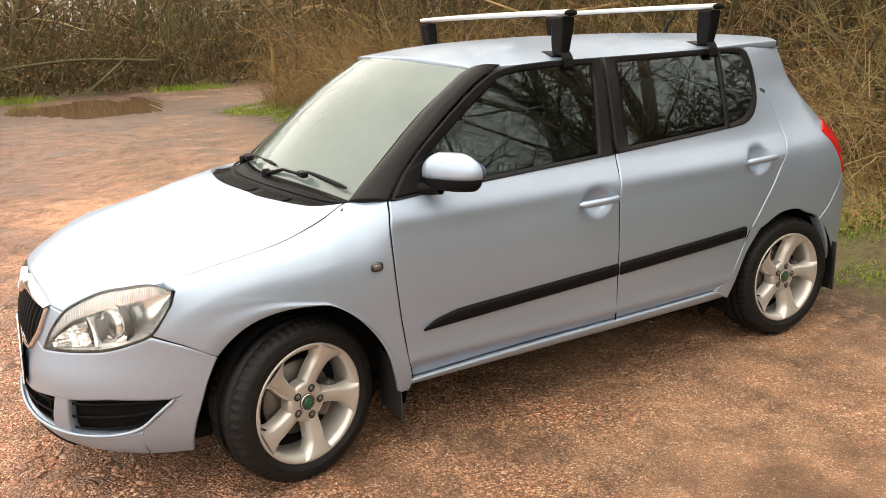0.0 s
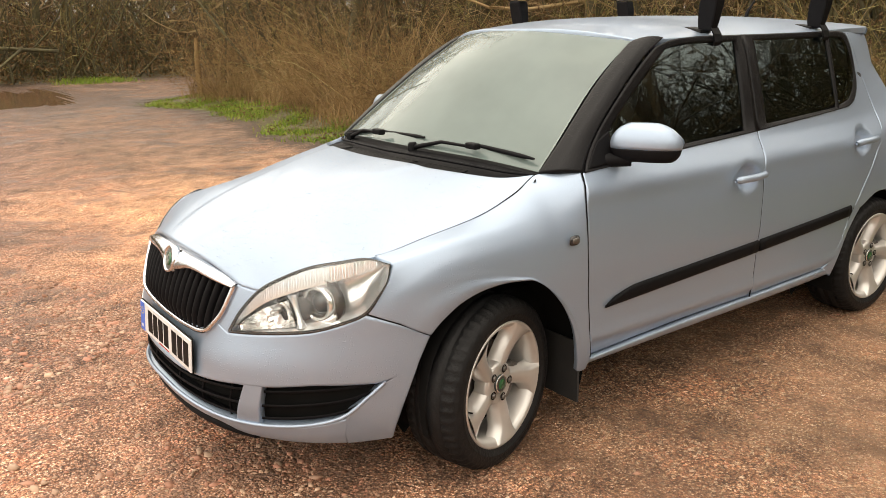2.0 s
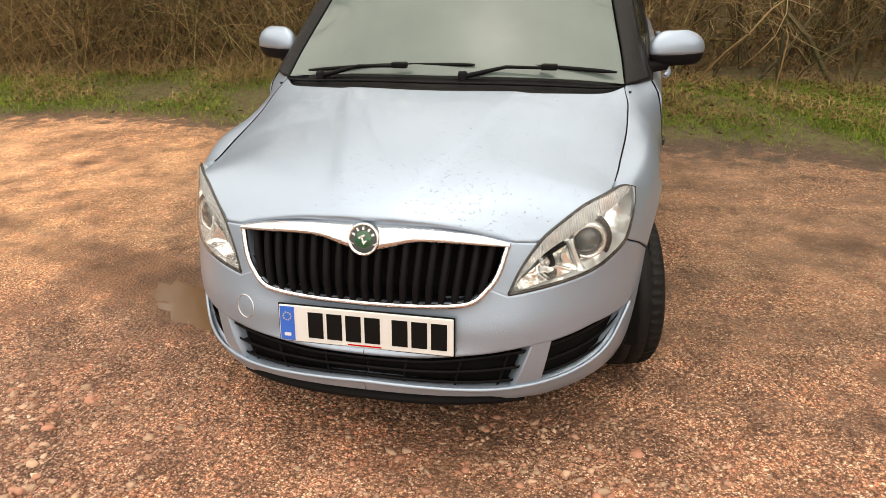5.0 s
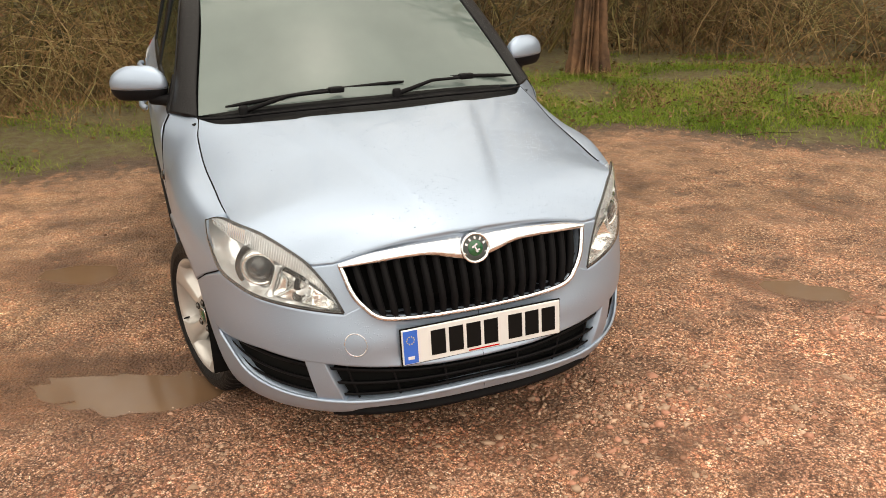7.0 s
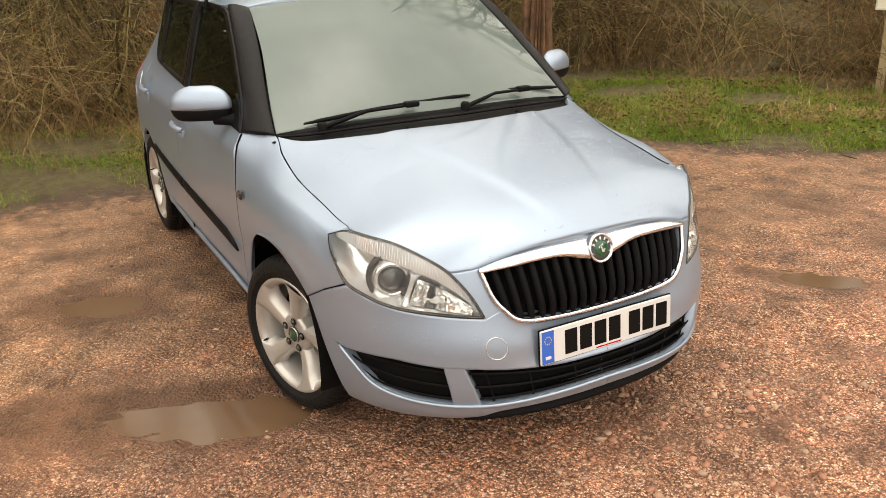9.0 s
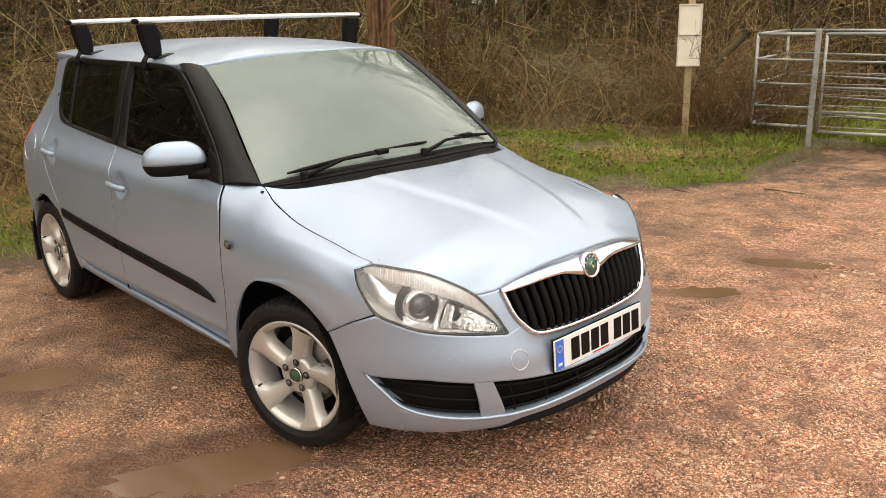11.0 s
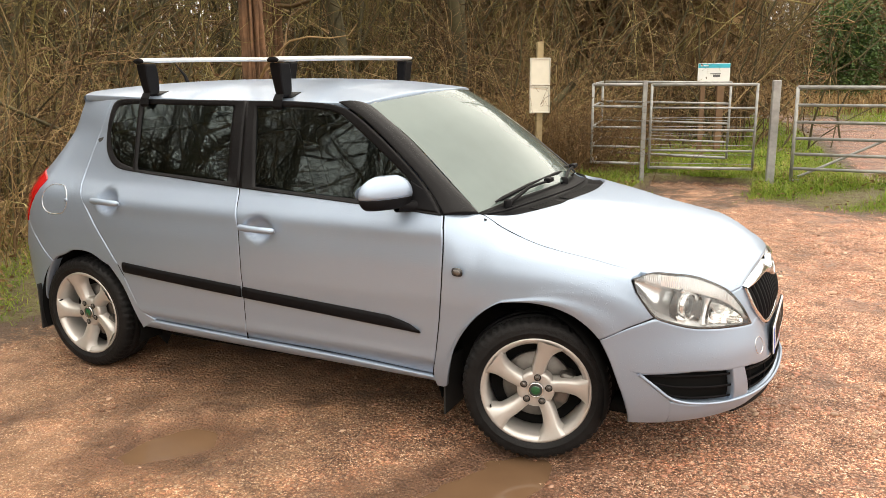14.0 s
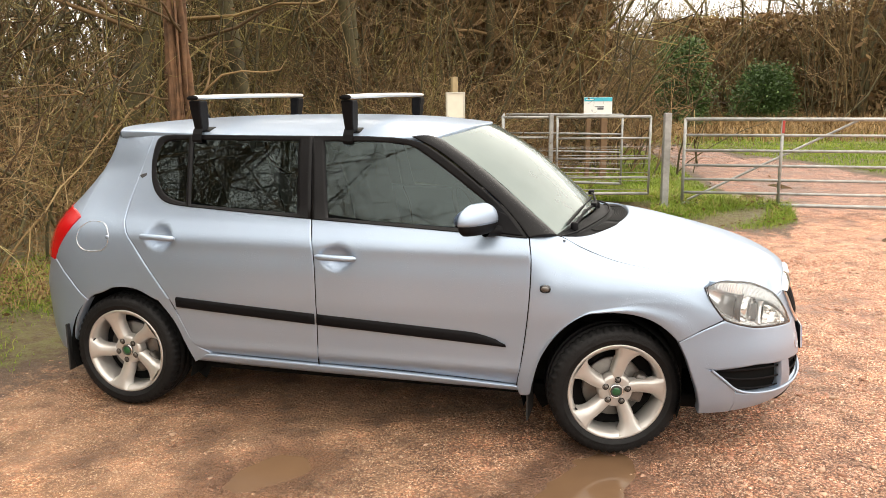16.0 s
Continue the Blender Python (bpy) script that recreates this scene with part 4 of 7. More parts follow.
    V, F = tubes([([(-2.33, 0, 1.44), (-2.36, 0, 1.50), (-2.42, 0, 1.56)], [.012, .008, .003])], 8)
    put("aerial", (list(V), [tuple(f) for f in F]), TRIM, parent=roof, label="short black roof aerial")
    hl = np.concatenate([g, (z - .035)[..., None]], -1)[3:-3, 3:-3]
    put("headliner", sheet(hl, 0.0, 0.0), HEADLINER)


front_end()


def raindrops(name, n, spots, lo, hi, seed, label):
    """Small standing drops; spots gives the place and the surface normal for random numbers."""
    r = np.random.default_rng(seed)
    P, N = spots(r, n)
    m = len(P)
    a = np.cross(N, [[.3, .9, .1]])
    a /= np.linalg.norm(a, axis=1, keepdims=True)
    b = np.cross(N, a)
    s = (lo + (hi - lo) * r.uniform(0, 1, m) ** 2.2)[:, None]
    t = np.arange(8) * np.pi / 4
    rows = []
    for k, h in ((1, -.05), (.86, .24), (.5, .44)):
        for q in t:
            rows.append(P + s * (k * r.uniform(.85, 1.15, (m, 1)) * (math.cos(q) * a + math.sin(q) * b) + h * N))
    rows.append(P + s * .5 * N)
    V = np.stack(rows, 1).reshape(-1, 3)
    f = [(8 * i + j, 8 * i + (j + 1) % 8, 8 * i + 8 + (j + 1) % 8, 8 * i + 8 + j) for i in (0, 1) for j in range(8)]
    f = [(x[0], x[1], x[2]) for x in f] + [(x[0], x[2], x[3]) for x in f] + [(16 + j, 16 + (j + 1) % 8, 24) for j in range(8)]
    F = (np.array(f)[None] + 25 * np.arange(m)[:, None, None]).reshape(-1, 3)
    tagged(mk_fast(name, V, F, PLAIN_PAINT, car), label, kind="stuff")


def on_top(height, x0, x1, width):
    def spots(r, n):
        x, y = r.uniform(x0, x1, n), r.uniform(-1, 1, n) * .98 * width
        y = y * (hood_edge(x)[0] / width if height is hood_top else 1)
        dens = np.sin(x * 9 + 2 * np.sin(y * 7)) * np.sin(y * 11 + 1.7 * np.sin(x * 6)) + r.normal(0, .5, n)
        k = dens > -.25
        if height is hood_top:
            k &= x > np.interp(np.abs(y), [0, .15, .32, .46, .585, .66], [.045, .037, .01, -.04, -.12, -.16])
        x, y = x[k], y[k]
        e = .004
        N = np.stack([-(height(x + e, y) - height(x - e, y)) / (2 * e), -(height(x, y + e) - height(x, y - e)) / (2 * e), np.ones(len(x))], 1)
        return np.stack([x, y, height(x, y)], 1), N / np.linalg.norm(N, axis=1, keepdims=True)
    return spots


raindrops("raindrop", 4600, on_top(hood_top, -.16, .74, .68), .0009, .0034, 5, "beads of rain standing on the bonnet")
raindrops("raindrop", 2200, on_top(roof_top, -2.5, -.9, .52), .0010, .0030, 6, "beads of rain standing on the roof")


def bumper_half(side):
    """One half of the front bumper with its openings."""
    U1 = skin_patch([(.178, .457), (.285, .413), (.505, .423), (.68, .412), (.80, .410)], [(.150, .545), (.25, .597), (.365, .638), (.434, .612), (.536, .589), (.724, .575), (.855, .566)], [(.178, .457), (.150, .545)], [(.80, .410), (.855, .566)], 26, 12, smooth="lr", sides="btl", flange=0.04, skip={"b": (0, .17)})
    U3 = skin_patch([(.80, .410), (.95, .398), (1.08, .388), (NOSE, .385)], [(.855, .566), (.915, .590), (.965, .554), (1.08, .540), (NOSE, .535)], [(.80, .410), (.855, .566)], [(NOSE, .385), (NOSE, .535)], 20, 12, smooth="b", sides="bt", flange=0.04)
    U2 = skin_patch([(.850, .560), (.925, .580)], [(.765, .700), (.815, .704), (.864, .711)], [(.850, .560), (.822, .630), (.765, .700)], [(.925, .580), (.892, .621), (.864, .711)], 6, 8, off=-.0012, smooth="lr", sides="lrt", flange=0.03)
    E1 = skin_patch([(.262, .200), (.42, .200)], [(.178, .457), (.285, .413)], [(.262, .200), (.21, .351), (.178, .457)], [(.42, .200), (.40, .305), (.33, .362), (.285, .413)], 8, 14, sides="blr", flange=0.04)
    L1 = skin_patch([(.42, .200), (.60, .210), (.80, .226), (.88, .252), (1.05, .262), (NOSE, .264)], [(.40, .305), (.50, .284), (.655, .274), (.846, .274), (1.05, .288), (NOSE, .296)], [(.42, .200), (.40, .305)], [(NOSE, .264), (NOSE, .296)], 26, 8, sides="bt", flange=0.04)
    P1 = skin_patch([(.712, .270), (.815, .270)], [(.682, .415), (.758, .415)], [(.712, .270), (.682, .415)], [(.815, .270), (.758, .415)], 4, 8, off=-.001, sides="lr", flange=0.04)
    return mirrored(join(U1, U3, U2, E1, L1, P1), side)


bumper = mk("front_bumper", *join(bumper_half(1), bumper_half(-1)), PAINT, car)


def nose_strip(pts, w, h, off, n=60):
    """A rounded strip that follows the skin across the nose, along (s, z) points of one half and its mirror image."""
    half_line = curve(pts, n)
    c = skin(half_line[:, 0], half_line[:, 1], off)
    full = np.concatenate([c * (1, -1, 1), c[::-1][1:]])
    return full


def strip_mesh(line, rz, ry=None, sides=8):
    V, F = tubes([(line, np.full(len(line), rz))], sides)
    F = [tuple(f) for f in F] + [tuple(range(sides)), tuple(range(len(V) - 1, len(V) - 1 - sides, -1))]
    return list(V), F


# bright strake under the openings, and the black splitter lip
put("bumper_strake", strip_mesh(nose_strip([(.275, .418), (.33, .372), (.40, .318), (.50, .292), (.655, .280), (.846, .280), (1.05, .293), (NOSE, .301)], 0, 0, .001), .0065), PLAIN_PAINT, parent=bumper, label="raised painted strake")
lipn = nose_strip([(.76, .208), (.88, .215), (1.05, .220), (NOSE, .221)], 0, 0, .004, 40)
lip_v = np.concatenate([lipn + (-.03, 0, .050), lipn + (-.014, 0, .032), lipn + (.008, 0, .018), lipn + (.006, 0, .006), lipn + (-.08, 0, -.004)])
nl = len(lipn)
put("splitter", (list(lip_v), [(r * nl + i, r * nl + i + 1, (r + 1) * nl + i + 1, (r + 1) * nl + i) for r in range(4) for i in range(nl - 1)]), TRIM, parent=bumper, label="black plastic lip")


def insert(pts_b, pts_t, depth, name, slats, side, uprights=0):
    """A dark recess behind an opening, with thin slats across it."""
    g = skin_patch(pts_b, pts_t, [pts_b[0], pts_t[0]], [pts_b[-1], pts_t[-1]], 14, 6, off=-depth, sides="")
    base = put(name, g, DARK, side, bumper, "black plastic opening")
    b, t = curve(pts_b, 16), curve(pts_t, 16)
    for k in range(slats):
        w = (k + .6) / (slats + .2)
        m = b + (t - b) * w
        c = skin(m[:, 0], m[:, 1], -.018)
        V = np.concatenate([c + (0, 0, .004), c + (.003, 0, 0), c + (0, 0, -.005), c - (.03, 0, .006)])
        F = [(r * 16 + i, r * 16 + i + 1, (r + 1) * 16 + i + 1, (r + 1) * 16 + i) for r in range(3) for i in range(15)]
        put("slat", (list(V), F), TRIM, side, base)
    for k in range(uprights):
        w = (k + .5) / uprights
        i = w * 15
        p0 = curve(pts_b, u=np.array([w]))[0]
        p1 = curve(pts_t, u=np.array([w]))[0]
        q = skin(np.linspace(p0[0], p1[0], 5), np.linspace(p0[1], p1[1], 5), -.024)
        V, F = tubes([(q, np.full(5, .004))], 5)
        put("upright", (list(V), [tuple(f) for f in F]), TRIM, side, base)


for sd in (1, -1):
    insert([(.33, .345), (.42, .292), (.56, .272), (.715, .262)], [(.27, .425), (.42, .428), (.56, .425), (.70, .42)], .035, "side_opening", 3, sd)
    insert([(.79, .262), (.95, .272), (1.08, .282), (NOSE, .288)], [(.74, .42), (.95, .408), (1.08, .398), (NOSE, .395)], .045, "lower_opening", 3, sd, 3)

# radiator grille
gb, gt = [(.905, .615), (.965, .550), (1.08, .534), (NOSE, .530)], [(.862, .700), (.95, .712), (1.08, .722), (NOSE, .722)]
grille = put("grille", join(*[mirrored(skin_patch(gb, gt, [gb[0], gt[0]], [gb[-1], gt[-1]], 16, 8, off=-.05, sides=""), sd) for sd in (1, -1)]), DARK, label="black grille with upright slats and chrome surround")
gbl, gtl = curve(gb, 40), curve(gt, 40)
for k in range(19):
    yy = (k - 9) * .0395
    cand = skin(gbl[:, 0], gbl[:, 1])[:, 1]
    i0 = np.interp(-abs(yy) * .93, -cand, np.arange(40.))
    tand = skin(gtl[:, 0], gtl[:, 1])[:, 1]
    i1 = np.interp(-abs(yy), -tand, np.arange(40.))
    p0 = [np.interp(i0, np.arange(40.), gbl[:, j]) for j in (0, 1)]
    p1 = [np.interp(i1, np.arange(40.), gtl[:, j]) for j in (0, 1)]
    w = np.linspace(-.02, .96, 8)
    q = skin(p0[0] + (p1[0] - p0[0]) * w, p0[1] + (p1[1] - p0[1]) * w, -.010 + .006 * np.sin(np.pi * w))
    if yy < 0:
        q = q * (1, -1, 1)
    V = np.concatenate([q + (-.004, -.011, 0), q + (.006, -.008, 0), q + (.011, 0, 0), q + (.006, .008, 0), q + (-.004, .011, 0), q + (-.035, .003, 0)])
    F = [(r * 8 + i, r * 8 + i + 1, (r + 1) * 8 + i + 1, (r + 1) * 8 + i) for r in range(5) for i in range(7)]
    put("slat", (list(V), F), TRIM, parent=grille)
surround = [(.864, .705), (.888, .628), (.915, .588), (.965, .549), (1.08, .535), (NOSE, .531)]
put("grille_surround", strip_mesh(nose_strip(surround, 0, 0, .004), .0085), CHROME, parent=grille, label="chrome strip")
# chrome bar over the grille, deeper at the badge
tb = curve([(.862, .695), (.95, .701), (1.05, .708), (1.12, .706), (1.165, .690), (NOSE, .676)], 30)
tt = curve([(.862, .712), (.95, .732), (1.05, .745), (1.13, .752), (NOSE, .754)], 30)
rows = []
for w, off in ((0, -.010), (.05, .012), (.22, .017), (.5, .013), (.78, .006), (1.0, -.006)):
    m = tb + (tt - tb) * w
    c = skin(m[:, 0], m[:, 1], off)
    rows.append(np.concatenate([c * (1, -1, 1), c[::-1][1:]]))
nb = len(rows[0])
put("grille_bar", (list(np.concatenate(rows)), [(r * nb + i, r * nb + i + 1, (r + 1) * nb + i + 1, (r + 1) * nb + i) for r in range(5) for i in range(nb - 1)]), CHROME, parent=grille, label="chrome bonnet strip")


# dark lining along the lower edge of the grille opening
gl_ = curve(gb, 30)
for sd in (1, -1):
    q = np.concatenate([skin(gl_[:, 0], gl_[:, 1] + .013, -.002), skin(gl_[:, 0], gl_[:, 1] + .004, -.070)])
    put("grille_lining", (list(q), [(i, i + 1, 31 + i, 30 + i) for i in range(29)]), TRIM, sd, grille)


def badge(radius, centre, tilt, parent, yaw=0.0):
    """A round emblem: chrome ring, dark band, green field and a plain silver shape."""
    m = Matrix.Translation(centre) @ Matrix.Rotation(radians(yaw), 4, 'Z') @ Matrix.Rotation(radians(tilt), 4, 'Y') @ Matrix.Rotation(radians(-90), 4, 'Z')
    ob = None
    for nm, prof, ma in (("emblem", [(0, .004), (.80, .004), (.84, .010), (.93, .012), (1.0, .006), (1.02, -.012)], CHROME), ("emblem_band", [(0, .0075), (.60, .0075), (.80, .0065)], BADGE_DARK), ("emblem_field", [(0, .0100), (.46, .0100), (.52, .0072)], GREEN)):
        v, f = lathe([(max(r * radius, 1e-5), h * radius / .045) for r, h in prof], 32)
        o = mk(nm, [m @ Vector(q) for q in v], f, ma, parent if ob is None else ob)
        ob = ob or o
    bm = bmesh.new()
    for w, h, x, z, rr in ((.10, .52, 0, -.05, 25), (.42, .11, .08, .16, 30), (.30, .10, -.10, -.14, 20)):
        b2 = box(w * radius, .002, h * radius, bevel=0, rot=Matrix.Rotation(radians(rr), 4, 'Y'), at=(x * radius, .0115 * radius / .045, z * radius))
        me = bpy.data.meshes.new("t")
        b2.to_mesh(me)
        b2.free()
        bm.from_mesh(me)
        bpy.data.meshes.remove(me)
    bmesh.ops.transform(bm, matrix=m, verts=bm.verts)
    part("emblem_mark", bm, SILVER, ob)
    for a in (-64, -32, 0, 32, 64):
        tick = box(.13 * radius, .002, .20 * radius, bevel=0, at=(0, .0085 * radius / .045, .66 * radius))
        bmesh.ops.transform(tick, matrix=m @ Matrix.Rotation(radians(a), 4, 'Y'), verts=tick.verts)
        part("emblem_tick", tick, SILVER, ob)
    return ob


badge(.047, (.792, 0, .714), -16, grille)

# number plate: plain bars in place of the characters
pm = Matrix.Translation((.842, 0.004, .457)) @ Matrix.Rotation(radians(-4), 4, 'Y')
plate = part("number_plate", box(.008, .520, .111, bevel=.003), PLATE_WHITE, car, "white number plate with blue band")
plate.matrix_local = pm
pb = part("plate_border", box(.006, .528, .119, bevel=.003), PLATE_BLACK, plate)
pb.location.x = -.004
pbl = part("plate_band", box(.0016, .044, .104, at=(.0045, -.234, 0), bevel=0), PLATE_BLUE, plate, "blue band")
bm = box(.0012, .020, .010, at=(.0058, -.234, -.034), bevel=0)
part("plate_bar", bm, PLATE_WHITE, plate)
for k in range(10):
    a = 2 * math.pi * k / 10
    part("plate_dot", box(.0012, .003, .003, at=(.0058, -.234 + .012 * math.cos(a), .022 + .012 * math.sin(a)), bevel=0), PLATE_YELLOW, plate)
yy = -.170
for k in range(7):
    w = .046
    part("plate_bar", box(.0012, w, .079, at=(.0046, yy + w / 2, 0), bevel=0), PLATE_BLACK, plate)
    yy += w + .011 + (.024 if k == 3 else 0)
for off_, hh in (((.0, -.049), .004),):
    part("plate_bar", box(.0012, .10, hh, at=(.0046, off_[0], off_[1]), bevel=0), RED, plate)
# tow-eye cover: a round seam in the bumper
_t = np.linspace(0, 2 * np.pi, 33)
_c = (s_of(.80, .475) + .01, .475)
V, F = tubes([(skin(_c[0] + .036 * np.cos(_t), _c[1] + .034 * np.sin(_t), .0004), np.full(33, .0016))], 5)
put("tow_eye_cover", (list(V), [tuple(f) for f in F]), SILVER, -1, bumper, "round tow-eye cover")


def headlamp(side):
    """A clear lens over a bright housing with a projector and a bowl."""
    low = [(.318, .782), (.312, .735), (.33, .69), (.365, .640), (.434, .614), (.536, .591), (.724, .577), (.850, .568)]
    top = LAMP_TOP
    u = np.linspace(0, 1, 40)
    a, b = curve(low, u=u), curve(top, u=u)

    def sheet_at(off, m=10, inset=0.0):
        v = np.linspace(inset, 1 - inset, m)
        g = a[:, None] + (b - a)[:, None] * v[None, :, None]
        o = np.broadcast_to(off(v)[None, :], g.shape[:2]) if callable(off) else off
        return skin(g[..., 0], g[..., 1], o)

    lamp = put("headlamp", sheet(sheet_at(lambda v: -.075 + .06 * np.abs(2 * v - 1) ** 3), 0, 0, ""), REFLECTOR, side, label="clear headlamp with chrome projector")
    lens = put("lamp_lens", sheet(sheet_at(.002), 0, 0, ""), LENS, side, lamp, "clear plastic lens")
    lens.visible_shadow = False
    outline = np.concatenate([a, b[::-1]])
    c = skin(outline[:, 0], outline[:, 1], -.004)
    thin = np.concatenate([np.clip(np.arange(40) / 8, .35, 1), np.clip(np.arange(39, -1, -1) / 8, .35, 1)])
    V, F = tubes([(c, .0055 * thin)], 5)
    put("lamp_seal", (list(V), [tuple(f) for f in F]), LAMP_BLACK, side, lamp)

    def round_part(name, s, z, off, prof, ma, parent, seg=28, yaw=0):
        p = skin(s, z, off)
        p = p * (1, side, 1)
        v, f = lathe(prof, seg)
        m = Matrix.Translation(p) @ Matrix.Rotation(radians(-90 + side * 22), 4, 'Z')
        return mk(name, [m @ Vector(q) for q in v], f, ma, parent)

    round_part("projector_ring", .535, .672, -.040, [(.064, -.03), (.062, .004), (.054, .016), (.046, .018), (.042, .010), (.040, -.01)], LAMP_CHROME, lamp)
    round_part("projector_bezel", .535, .672, -.046, [(.064, -.03), (.072, .000), (.080, .004), (.082, -.02)], LAMP_BLACK, lamp)
    round_part("projector", .535, .672, -.040, [(.041, -.005), (.036, .010), (.022, .019), (1e-5, .023)], DARK_LENS, lamp)
    def at(w, v):
        q0, q1 = curve(low, u=np.array([w]))[0], curve(top, u=np.array([w]))[0]
        return q0 + (q1 - q0) * v

    # squarish main-beam reflector: a bright hollow with upright facets
    bw, bv = np.linspace(.60, .93, 25), np.linspace(.10, .60, 9)
    g = np.array([[at(w, v) for v in bv] for w in bw])
    du, dv = np.meshgrid(np.linspace(-1, 1, 25), np.linspace(-1, 1, 9), indexing="ij")
    step = .012 * np.array([0, 0, 1, 1, 1, 0, 0, -1, -1, -1, 0, 0, 0, 1, 1, 1, 0, 0, -1, -1, 0, 0, 1, 1, 0])[:, None]
    off = -.016 - .055 * (1 - du ** 4) * (1 - dv ** 4) + step * (1 - dv ** 4)
    put("main_beam_bowl", sheet(skin(g[..., 0], g[..., 1], off), 0, 0, ""), LAMP_CHROME, side, lamp)
    round_part("bulb", .705, .640, -.062, [(.012, -.01), (.012, .018), (.008, .030), (1e-5, .032)], SILVER, lamp)
    # white column between the beams
    col = np.array([at(.575, v) for v in np.linspace(.06, .66, 12)])
    V, F = tubes([(skin(col[:, 0], col[:, 1], -.026), .009 + .010 * np.abs(np.linspace(-1, 1, 12)) ** 3)], 8)
    put("lamp_column", (list(V), [tuple(f) for f in F]), REFLECTOR, side, lamp)
    # dark hollow beside the projector and its outer bright wing
    for w0, w1, v0, v1, d0, d1, ma in ((.47, .56, .18, .60, -.055, -.030, LAMP_BLACK),):
        ww, vv = np.linspace(w0, w1, 8), np.linspace(v0, v1, 6)
        g = np.array([[at(w, v) for v in vv] for w in ww])
        put("reflector_facet", sheet(skin(g[..., 0], g[..., 1], np.linspace(d0, d1, 8)[:, None] + np.zeros((8, 6))), 0, 0, ""), ma, side, lamp)
    # lower lip, upper indicator band and the rim between
    for nm, v0, v1, o0, o1, ma, w0, w1 in (("lamp_lip", .015, .12, -.004, -.030, REFLECTOR, .14, .985), ("indicator_band", .70, .985, -.016, -.006, REFLECTOR, .06, .97), ("lamp_rim", .635, .70, -.040, -.014, SILVER, .12, .95), ("amber_panel", .72, .96, -.0125, -.0045, AMBER, .22, .35)):
        ww, vv = np.linspace(w0, w1, 40), np.linspace(v0, v1, 5)
        g = np.array([[at(w, v) for v in vv] for w in ww])
        put(nm, sheet(skin(g[..., 0], g[..., 1], np.linspace(o0, o1, 5)[None, :] + np.zeros((40, 5))), 0, 0, ""), ma, side, lamp)
    for k in range(56):
        w = .10 + .80 * k / 55
        m = np.array([at(w - .012 * q, .72 + .25 * q) for q in np.linspace(0, 1, 4)])
        V, F = tubes([(skin(m[:, 0], m[:, 1], -.0055), np.full(4, .0013))], 4)
        put("lamp_rib", (list(V), [tuple(f) for f in F]), REFLECTOR, side, lamp)


both(headlamp)

# ---- hatch, underbody, wheel housings ----
hl_ = rear([(-2.855, .764), (-2.829, .826), (-2.70, .991), (-2.67, 1.10), (-2.598, 1.289), (-2.50, 1.395)])
ht = [skin_patch([hl_[0], (TAIL, .76)], [hl_[2], (TAIL, 1.0)], hl_[:3], [(TAIL, .76), (TAIL, 1.0)], 12, 6, off=-.002, sides="btl"), skin_patch([hl_[2], (TAIL, 1.0)], [hl_[-1], (TAIL, 1.40)], hl_[2:], [(TAIL, 1.0), (TAIL, 1.40)], 12, 8, off=-.002, sides="btl")]
hatch = mk("tailgate", *join(*[mirrored(h, sd) for h in ht for sd in (1, -1)]), PAINT, car)
part("floor_pan", box(3.35, 1.22, .06, at=(-1.25, 0, .22), bevel=.02), DARK, car)
part("inner_tub", box(3.2, 1.16, .30, at=(-1.3, 0, .40), bevel=.03), DARK, car)
part("engine_block", box(.85, 1.10, .42, at=(.20, 0, .55), bevel=.05), DARK, car)
part("load_floor", box(.70, 1.1, .30, at=(-2.6, 0, .68), bevel=.03), DARK, car)


def housing(x, side):
    """A wheel housing: a half drum behind the arch."""
    prof = [(.352, -.004), (.352, -.03), (.350, -.10), (.345, -.24), (.02, -.25)]
    v, f = lathe(prof, 40)
    v = [(q[0] + x, side * (.765 + q[1]), q[2] + .30) for q in v]
    keep = [p for p in f if sum(v[i][2] for i in p) / 4 > .20]
    mk("wheel_housing", v, keep, DARK, car)


for sd in (1, -1):
    housing(-.058, sd)
    housing(-2.425, sd)
    for fx, zt, zb, yo, w in ((-.372, .36, .125, .675, .19), (-2.80, .42, .17, .665, .19)):
        bm = box(.008, w, zt - zb, bevel=.003)
        for q in bm.verts:
            q.co.x += .03 * ((q.co.z / (zt - zb)) ** 2 - .25) * (1 if fx < -1 else -1) + .015 * math.cos(q.co.y * 20)
        bmesh.ops.translate(bm, vec=(fx, sd * yo, (zt + zb) / 2), verts=bm.verts)
        part("mud_flap", bm, MUDFLAP, car, "black rubber mud flap")

# ---- wheels ----
R_T, R_R = .296, .216


